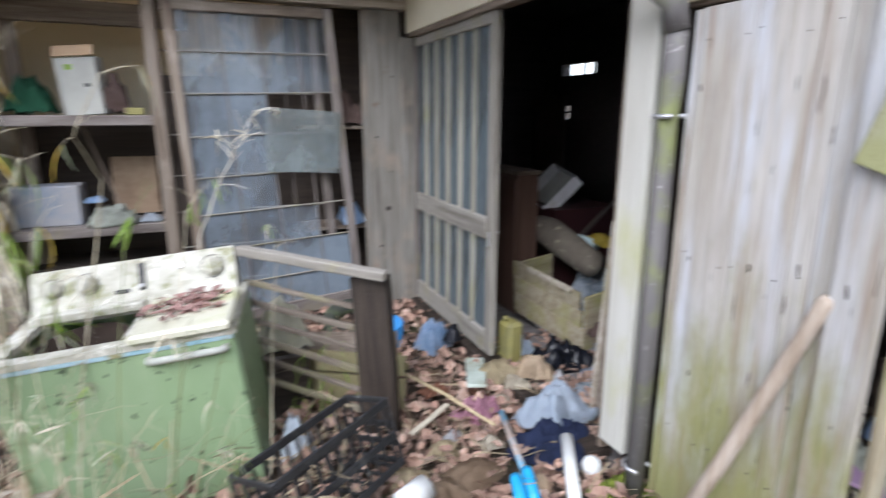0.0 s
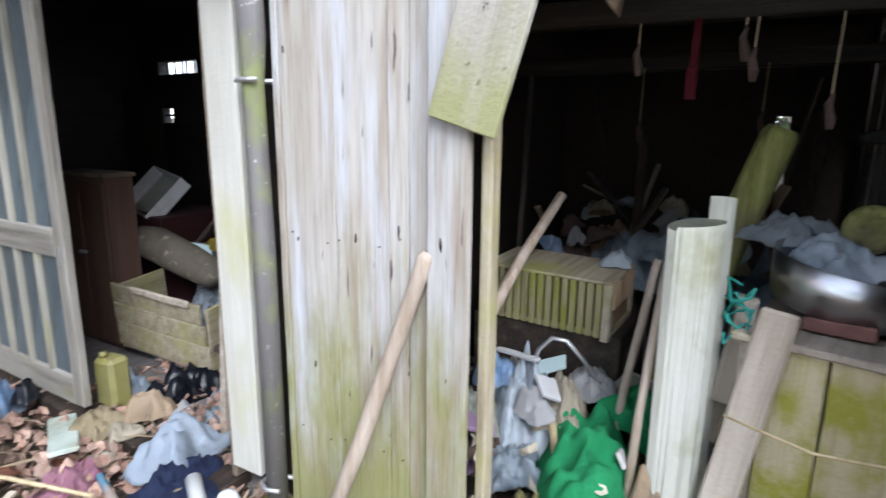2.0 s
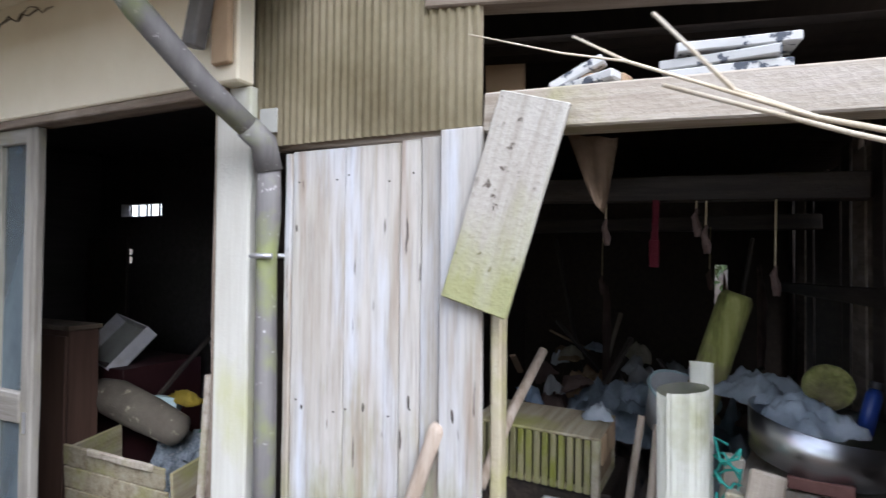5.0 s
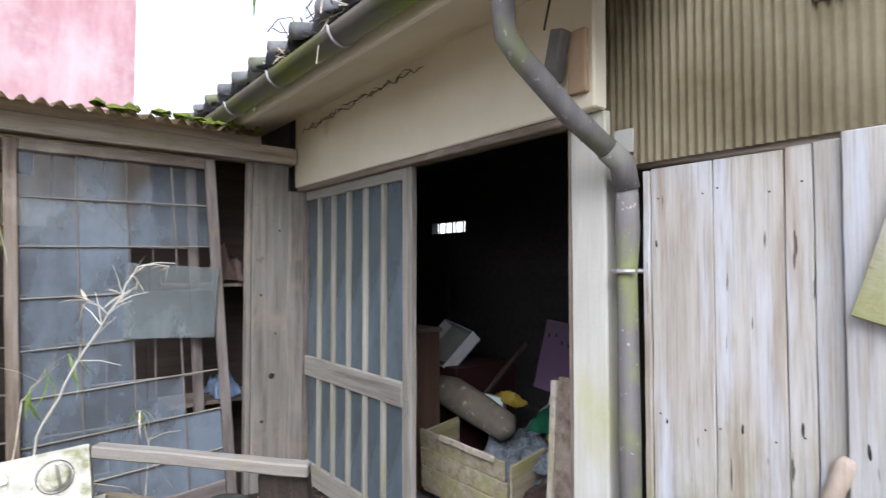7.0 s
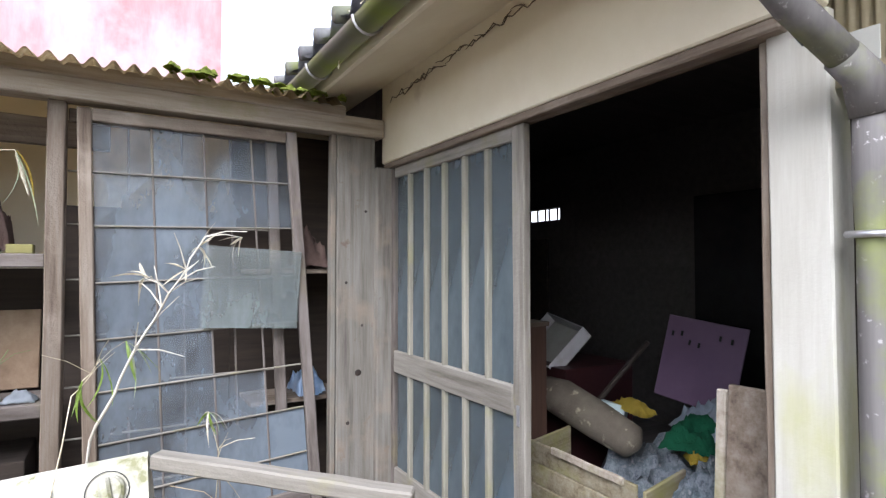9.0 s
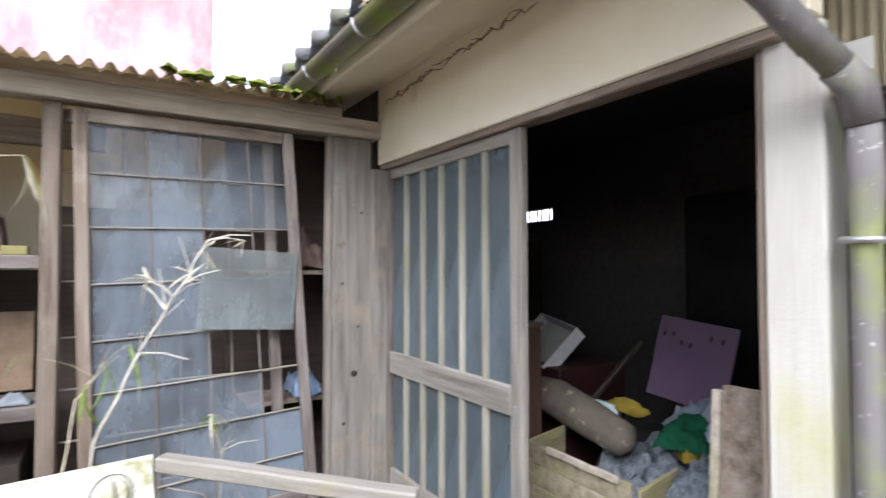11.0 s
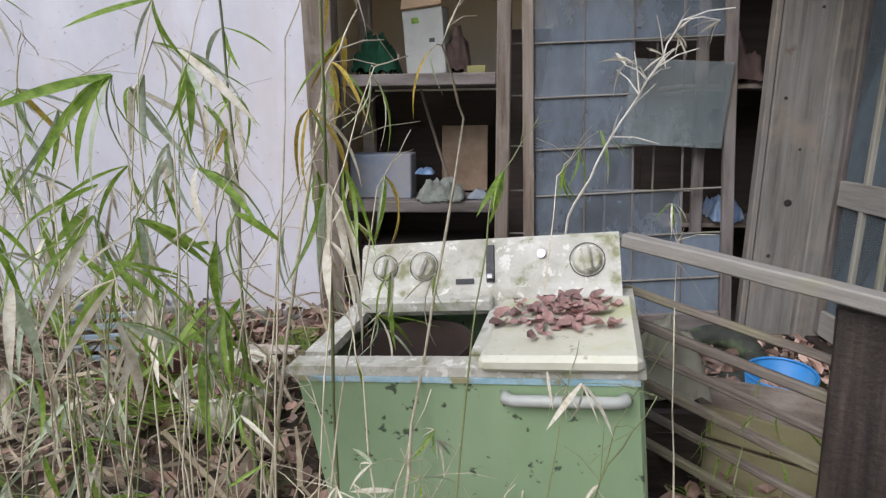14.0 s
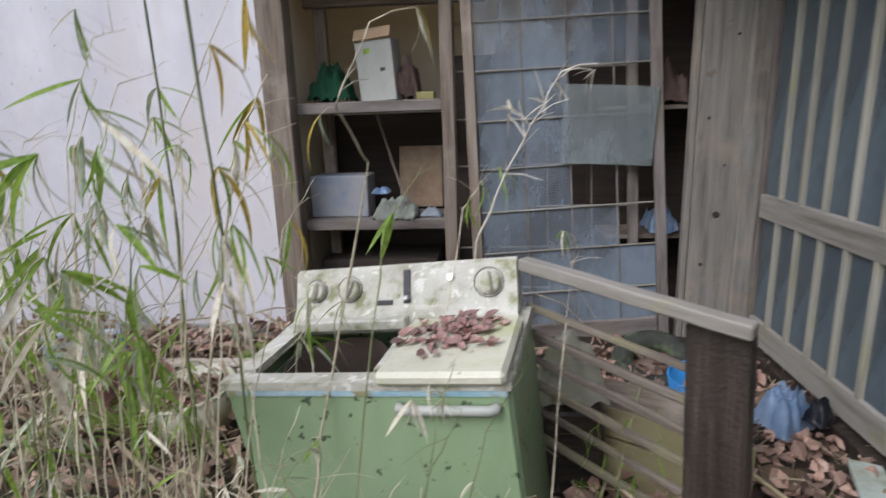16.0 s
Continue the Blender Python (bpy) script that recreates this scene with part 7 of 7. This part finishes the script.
# dead leaves on the washing machine's lid
def dead_leaf_mesh(seed):
    g = random.Random(seed)
    bm = bmesh.new()
    n = 10
    c = bm.verts.new((0, 0, -0.05))
    ring = [bm.verts.new((0.5 * math.cos(a), 0.3 * math.sin(a), g.uniform(-0.05, 0.28))) for a in [2 * math.pi * k / n for k in range(n)]]
    for k in range(n):
        bm.faces.new((c, ring[k], ring[(k + 1) % n]))
    return mesh_of("dead_leaf", bm, M_DEADLEAF, False)


M_DEADLEAF = surface("dead_leaf", [(0.13, 0.065, 0.055), (0.31, 0.18, 0.155), (0.47, 0.33, 0.29)], 22, (1, 1, 1), 0.8, 0.2, vary=0.35)
DL = [dead_leaf_mesh(k) for k in range(6)]
bpy.context.view_layer.update()
top = washer.matrix_world.copy()
for k in range(90):
    u, v = grow.gauss(0.19, 0.065), grow.gauss(0.175, 0.055)
    u, v = min(0.32, max(0.07, u)), min(0.27, max(0.04, v))
    s = grow.uniform(0.018, 0.05)
    m = top @ pose(u, v, 0.699 + 0.012 * grow.random(), grow.uniform(-14, 14), grow.uniform(-14, 14), grow.uniform(0, 360))
    ob = new("dead_leaf", grow.choice(DL))
    ob.matrix_world = m @ Matrix.Diagonal((s, s, s, 1))
    tagged(ob, "curled reddish brown dead leaf on the washing machine lid", "leaf", "leaves on the lid")

# basin with leaves, pots and scrap in the thicket
pbn = thing("cream_basin", "old cream plastic basin filled with dead leaves", "basin", (-2.66, 3.9, 0.0), (4, -4, 0))
part("body", hollow_bm(0.15, 0.19, 0.18, 0.006, 32), M_LID, pbn, "", None, True)
part("rim", tube_bm([(0.19 * math.cos(a), 0.19 * math.sin(a), 0.178) for a in [2 * math.pi * k / 32 for k in range(33)]], 0.008, 6, False), M_LID, pbn)


def in_basin(g):
    a, r = g.uniform(0, 6.28), 0.16 * math.sqrt(g.random())
    return -2.66 + r * math.cos(a), 3.9 + r * math.sin(a), 0.13


strewn("leaf_litter", "dead leaves in the cream basin", "leaf litter", M_LITTER, 160, in_basin, (0.04, 0.08), lift=0.04, seed=13)
bcr = thing("blue_crate", "faded blue slatted plastic crate by the wall", "crate", (-3.55, 4.5, -0.03), (0, 0, 12))
for k in range(5):
    box("side_bar", -0.2, 0.2, -0.14, -0.125, 0.02 + 0.055 * k, 0.05 + 0.055 * k, M_CRATE_BLUE, bcr)
    box("side_bar", -0.2, -0.185, -0.125, 0.14, 0.02 + 0.055 * k, 0.05 + 0.055 * k, M_CRATE_BLUE, bcr)
for xx in (-0.2, 0.18):
    box("corner", xx, xx + 0.02, -0.145, -0.12, 0.0, 0.3, M_CRATE_BLUE, bcr)
bp = tagged(part("brown_pot", hollow_bm(0.13, 0.16, 0.2, 0.008, 24), M_BRICK, None, "", pose(-3.0, 4.1, 0.0, 50, 0, 20), True), "brown clay pot lying on its side", "pot")
for k, (p0, p1) in enumerate((((-2.25, 3.3, 0.03), (-1.95, 3.2, 0.06)), ((-2.3, 3.2, 0.02), (-1.95, 3.1, 0.02)), ((-3.2, 4.3, 0.1), (-2.5, 4.2, 0.15)), ((-2.75, 3.9, 0.06), (-2.3, 4.1, 0.18)))):
    tagged(beam("broken_board", p0, p1, 0.07, 0.02, M_WOOD_PALE), "short broken board lying in the thicket", "board", "boards in the thicket")


def fern(at, size, fronds, label):
    f = thing("fern", label, "fern", at, group="ferns")
    for k in range(fronds):
        a = 6.28 * k / fronds + grow.uniform(-0.4, 0.4)
        bm = bmesh.new()
        n = 11
        for i in range(1, n):
            t = i / n
            c = Vector((math.cos(a) * t, math.sin(a) * t, 0.75 * t - 0.65 * t * t)) * size
            side = Vector((-math.sin(a), math.cos(a), -0.15))
            fwd = Vector((math.cos(a), math.sin(a), 0.1)) * size * 0.045
            for sgn in (-1, 1):
                w = side * sgn * size * 0.3 * math.sin(math.pi * (0.15 + 0.85 * t)) + Vector((0, 0, 0)) + fwd
                q = [c - fwd * 0.7, c + fwd * 0.7, c + w + fwd * 0.3, c + w - fwd * 0.1]
                bm.faces.new([bm.verts.new(p) for p in q])
        part("frond", bm, M_LEAF, f)


fern((-2.95, 3.95, 0.0), 0.3, 9, "small green fern in the thicket")
fern((-2.55, 3.15, -0.02), 0.2, 8, "small green fern beside the basin")
fern((-2.5, 4.45, 0.05), 0.24, 8, "dark green fern by the wall footing")
fern((-1.0, 3.6, 0.0), 0.18, 6, "small green fern behind the slats")
ivy = thing("trailing_vine", "trailing green vine on the slatted panel", "vine", (-0.98, 3.32, 0.05))
part("stem", tube_bm([(0.02, 0.04, 0.0), (-0.02, 0.0, 0.15), (0.02, 0.05, 0.3), (0.06, 0.1, 0.4)], 0.003, 5), M_STEM_GREEN, ivy)
for k in range(22):
    leaf_on(ivy, Vector((grow.uniform(-0.12, 0.14), grow.uniform(-0.06, 0.1), grow.uniform(0.0, 0.38))), grow.uniform(0, 360), grow.uniform(10, 70), grow.uniform(0.06, 0.11), "green")


# ---- dry shoots before the shed, vine on its post ----
M_SHOOT = surface("dry_shoot", [(0.4, 0.33, 0.22), (0.58, 0.5, 0.38), (0.66, 0.6, 0.5)], 9, (1, 1, 1), 0.75, 0.2, vary=0.12)
M_STEM_GREY = surface("grey_green_bark", [(0.3, 0.29, 0.2), (0.46, 0.45, 0.34), (0.56, 0.54, 0.44)], 9, (1, 1, 0.3), 0.85, 0.3, vary=0.1)
vine = thing("dead_vine", "dead pale vine stems climbing the shed corner post", "vine", (0.02, 0.87, 0.0))
for k in range(6):
    y0, x0, ph = 0.028 * k - 0.05, -0.012 * (k % 3), 1.7 * k
    top = 13 if k % 2 else 10
    line = [(x0 + 0.014 * math.sin(0.9 * j + ph), y0 * (1 - 0.05 * j) + 0.016 * math.sin(0.7 * j + 2 * ph) + grow.uniform(-0.004, 0.004), -0.05 + 0.122 * j) for j in range(top)]
    fat = 0.018 if k in (2, 3) else 0.009
    part("stem", tube_bm(line, [fat * (1 - 0.05 * j) * grow.uniform(0.85, 1.2) for j in range(top)], 8), M_SHOOT if k != 3 else M_STEM_GREY, vine, "", None, True)
for k in range(34):
    leaf_on(vine, Vector((-0.015, grow.uniform(-0.05, 0.07), grow.uniform(0.2, 1.45))), grow.uniform(90, 270), grow.uniform(40, 88), grow.uniform(0.05, 0.13), "dry" if k % 3 else "pale")

br = thing("dry_branch", "bare dry shoots of a shrub reaching before the shed", "branch", (-0.58, 0.516, -0.04))


def shoot(points, r0, r1):
    pts = [(x + 0.55, y - 0.5, z + 0.05) for x, y, z in points]
    n = len(pts) - 1
    return part("shoot", tube_bm(pts, [0.6 * (r0 + (r1 - r0) * i / n) for i in range(n + 1)], 8), M_SHOOT, br, "", None, True)


shoot([(-0.55, 0.5, -0.05), (-0.64, 0.6, 0.6), (-0.7, 0.76, 1.15), (-0.737, 0.952, 1.397), (-0.722, 1.039, 1.427), (-0.729, 1.185, 1.472), (-0.752, 1.243, 1.494), (-0.796, 1.301, 1.549)], 0.0075, 0.0025)
shoot([(-0.71, 0.8, 1.22), (-0.737, 0.952, 1.384), (-0.729, 1.049, 1.417), (-0.737, 1.164, 1.456), (-0.775, 1.295, 1.498)], 0.005, 0.003)
shoot([(-0.729, 1.185, 1.472), (-0.793, 1.321, 1.515), (-0.822, 1.357, 1.53)], 0.003, 0.0015)
shoot([(-0.793, 1.321, 1.515), (-0.837, 1.364, 1.513), (-0.876, 1.422, 1.522)], 0.0018, 0.0008)
shoot([(-0.722, 1.039, 1.427), (-0.729, 1.049, 1.474), (-0.742, 1.055, 1.551), (-0.752, 1.056, 1.644)], 0.003, 0.0015)
shoot([(-0.725, 1.041, 1.444), (-0.752, 1.068, 1.49), (-0.76, 1.072, 1.551)], 0.0022, 0.0015)

# ---- trees, shrubs and bins beyond the shed ----
def foliage_bm(centres, radius, count, size, seed):
    """Many small leaves scattered in clumps round the limb ends."""
    g = random.Random(seed)
    verts, faces = [], []
    for _ in range(count):
        c = g.choice(centres)
        p = Vector(c) + Vector((g.gauss(0, 1), g.gauss(0, 1), g.gauss(0, 0.8))) * radius
        s = g.uniform(*size)
        m = Matrix.Translation(p) @ Euler((g.uniform(-1, 1), g.uniform(-1, 1), g.uniform(0, 6.28))).to_matrix().to_4x4()
        i = len(verts)
        verts += [m @ (Vector(q) * s) for q in ((-0.5, 0, 0), (0, -0.24, 0.06), (0.5, 0, -0.05), (0, 0.24, 0.06))]
        faces.append((i, i + 1, i + 2, i + 3))
    me = bpy.data.meshes.new("crown")
    me.from_pydata(verts, [], faces)
    return me


M_BUSH = sheet_material("shrub_leaf", [(0.05, 0.08, 0.03), (0.12, 0.18, 0.07), (0.24, 0.3, 0.15)], 0.3, 3, 0.5)
M_BARK = surface("bark", [(0.06, 0.05, 0.04), (0.14, 0.12, 0.1), (0.22, 0.2, 0.17)], 7, ALONG_Z, 0.95, 0.5, vary=0.15)


def tree(at, height, spread, leaves, size, seed, label, category="tree", trunk=0.08):
    g = random.Random(seed)
    t = thing(category, label, category, at, group="trees beyond the shed")
    top = Vector((g.uniform(-0.3, 0.3), g.uniform(-0.3, 0.3), height * 0.8))
    part("trunk", tube_bm([(0, 0, -0.1), top * 0.35 + Vector((0.05, 0, 0)), top * 0.7, top], [trunk, trunk * 0.8, trunk * 0.5, trunk * 0.15], 9), M_BARK, t, "", None, True)
    ends = [top]
    for k in range(9):
        a, z = g.uniform(0, 6.28), g.uniform(0.25, 0.9)
        s = top * z
        e = s + Vector((math.cos(a) * spread * g.uniform(0.5, 1), math.sin(a) * spread * g.uniform(0.5, 1), height * g.uniform(0.05, 0.28)))
        part("limb", tube_bm([s, s.lerp(e, 0.5) + Vector((0, 0, 0.06)), e], [trunk * 0.4, trunk * 0.25, trunk * 0.08], 6), M_BARK, t)
        ends += [e, s.lerp(e, 0.6)]
    me = foliage_bm(ends, spread * 0.25, leaves, size, seed + 100)
    me.materials.append(M_BUSH)
    part("crown", me, None, t)


for k, (x, y, h, s, n) in enumerate(((5.2, -1.6, 2.4, 1.0, 1500), (6.5, -0.6, 3.0, 1.2, 1600), (7.5, -2.6, 3.4, 1.4, 1600), (4.6, -3.4, 2.2, 1.0, 1200), (8.5, 0.4, 3.8, 1.5, 1600), (9.5, -4.5, 4.5, 1.8, 1600), (11.0, -1.5, 5.5, 2.0, 1800), (12.5, -5.5, 6.0, 2.2, 1800))):
    tree((x, y, ground_z(x, y)), h, s, n, (0.07, 0.16) if x < 8 else (0.14, 0.28), 40 + k, "evergreen shrub with small grey-green leaves" if h < 3.2 else "broadleaf tree with dense green crown", "shrub" if h < 3.2 else "tree", 0.04 + 0.02 * k / 2)
for k, (x, y, h) in enumerate(((-9, -9, 7), (-4, -11, 8), (2, -12, 8), (7, -11, 8), (14, -10, 9), (17, -4, 9), (18, 3, 10), (-13, -4, 8), (-14, 2, 8))):
    tree((x, y, 0.2), h, h * 0.38, 1300, (0.35, 0.7), 80 + k, "tall woodland tree with a dense dark crown", "tree", 0.16)
st = tagged(part("stump", tube_bm([(0, 0, -0.1), (0, 0, 0.3), (0, 0, 0.62), (0.005, 0, 0.63)], [0.11, 0.1, 0.095, 0.08], 14), M_BARK, None, "", pose(3.9, -0.36, 0.1), True), "old tree stump beyond the shed", "stump")
tagged(part("grey_tub", hollow_bm(0.1, 0.12, 0.2, 0.006, 24), M_TUB, None, "", pose(3.9, -0.36, 0.73), True), "blue-grey plastic tub standing on a stump", "tub")
jug = thing("water_jug", "pale blue plastic water jug on the leaves", "jug", (3.0, -0.02, 0.03), (0, 0, 20))
box("body", -0.09, 0.09, -0.07, 0.07, 0.0, 0.3, M_JUG, jug, bevel=0.03)
tube("neck", [(0, 0, 0.3), (0, 0, 0.34)], 0.03, M_JUG, jug, sides=14)

# moss and crumbs on the roof edge, dead vines on the gutter
mossy = random.Random(5)
for k in range(26):
    x = -1.35 + 1.0 * mossy.random() ** 0.7
    ob = part("moss_tuft", crumple_bm(mossy.uniform(0.05, 0.12), mossy.uniform(0.04, 0.08), mossy.uniform(0.015, 0.035), 8, k * 1.3, 20), M_MOSS, None, "", pose(x, 4.6 + mossy.uniform(0.0, 0.12), 2.168 + 0.02 * mossy.random(), 12, 0, mossy.uniform(0, 180)), True)
    tagged(ob, "tuft of bright moss on the lean-to roof edge", "moss", "moss on the roof")
gv = thing("gutter_vine", "tangle of dead vines hanging over the gutter", "vine", (-0.56, 3.4, 2.33))
for k in range(34):
    y0 = mossy.uniform(-0.75, 0.8)
    p = [(mossy.uniform(0.0, 0.12), y0, mossy.uniform(0.0, 0.1))]
    for j in range(4):
        q = p[-1]
        p.append((q[0] + mossy.uniform(-0.06, 0.04), q[1] + mossy.uniform(-0.08, 0.08), q[2] + mossy.uniform(-0.05, 0.06)))
    if k % 9 == 0:
        q = p[-1]
        p += [(q[0] - 0.04, q[1] + 0.02, q[2] - 0.08), (q[0] - 0.05, q[1] + 0.03, q[2] - 0.2)]
    part("stem", tube_bm(p, 0.003, 4), M_SHOOT if k % 3 == 0 else M_BARK, gv)
# thin brown tubes that stand for the cracked, dirty plaster under the eave
M_CRACK = surface("crack_brown", [(0.12, 0.09, 0.06), (0.24, 0.19, 0.13)], 12, (1, 1, 1), 0.9, 0.3, vary=0.2)
for k in range(14):
    y0 = 3.45 + 0.085 * k
    tube_pts = [(-0.053, y0 + 0.035 * j + mossy.uniform(-0.012, 0.012), 2.3 - 0.012 * k / 3 + mossy.uniform(-0.022, 0.022)) for j in range(6)]
    r = tube("dead_root", tube_pts, [0.0015, 0.003, 0.0022, 0.0032, 0.002, 0.001], M_CRACK, sides=5)
    tagged(r, "thin brown raised line standing for a crack in the plaster", "creeper", "creeper under the eave")
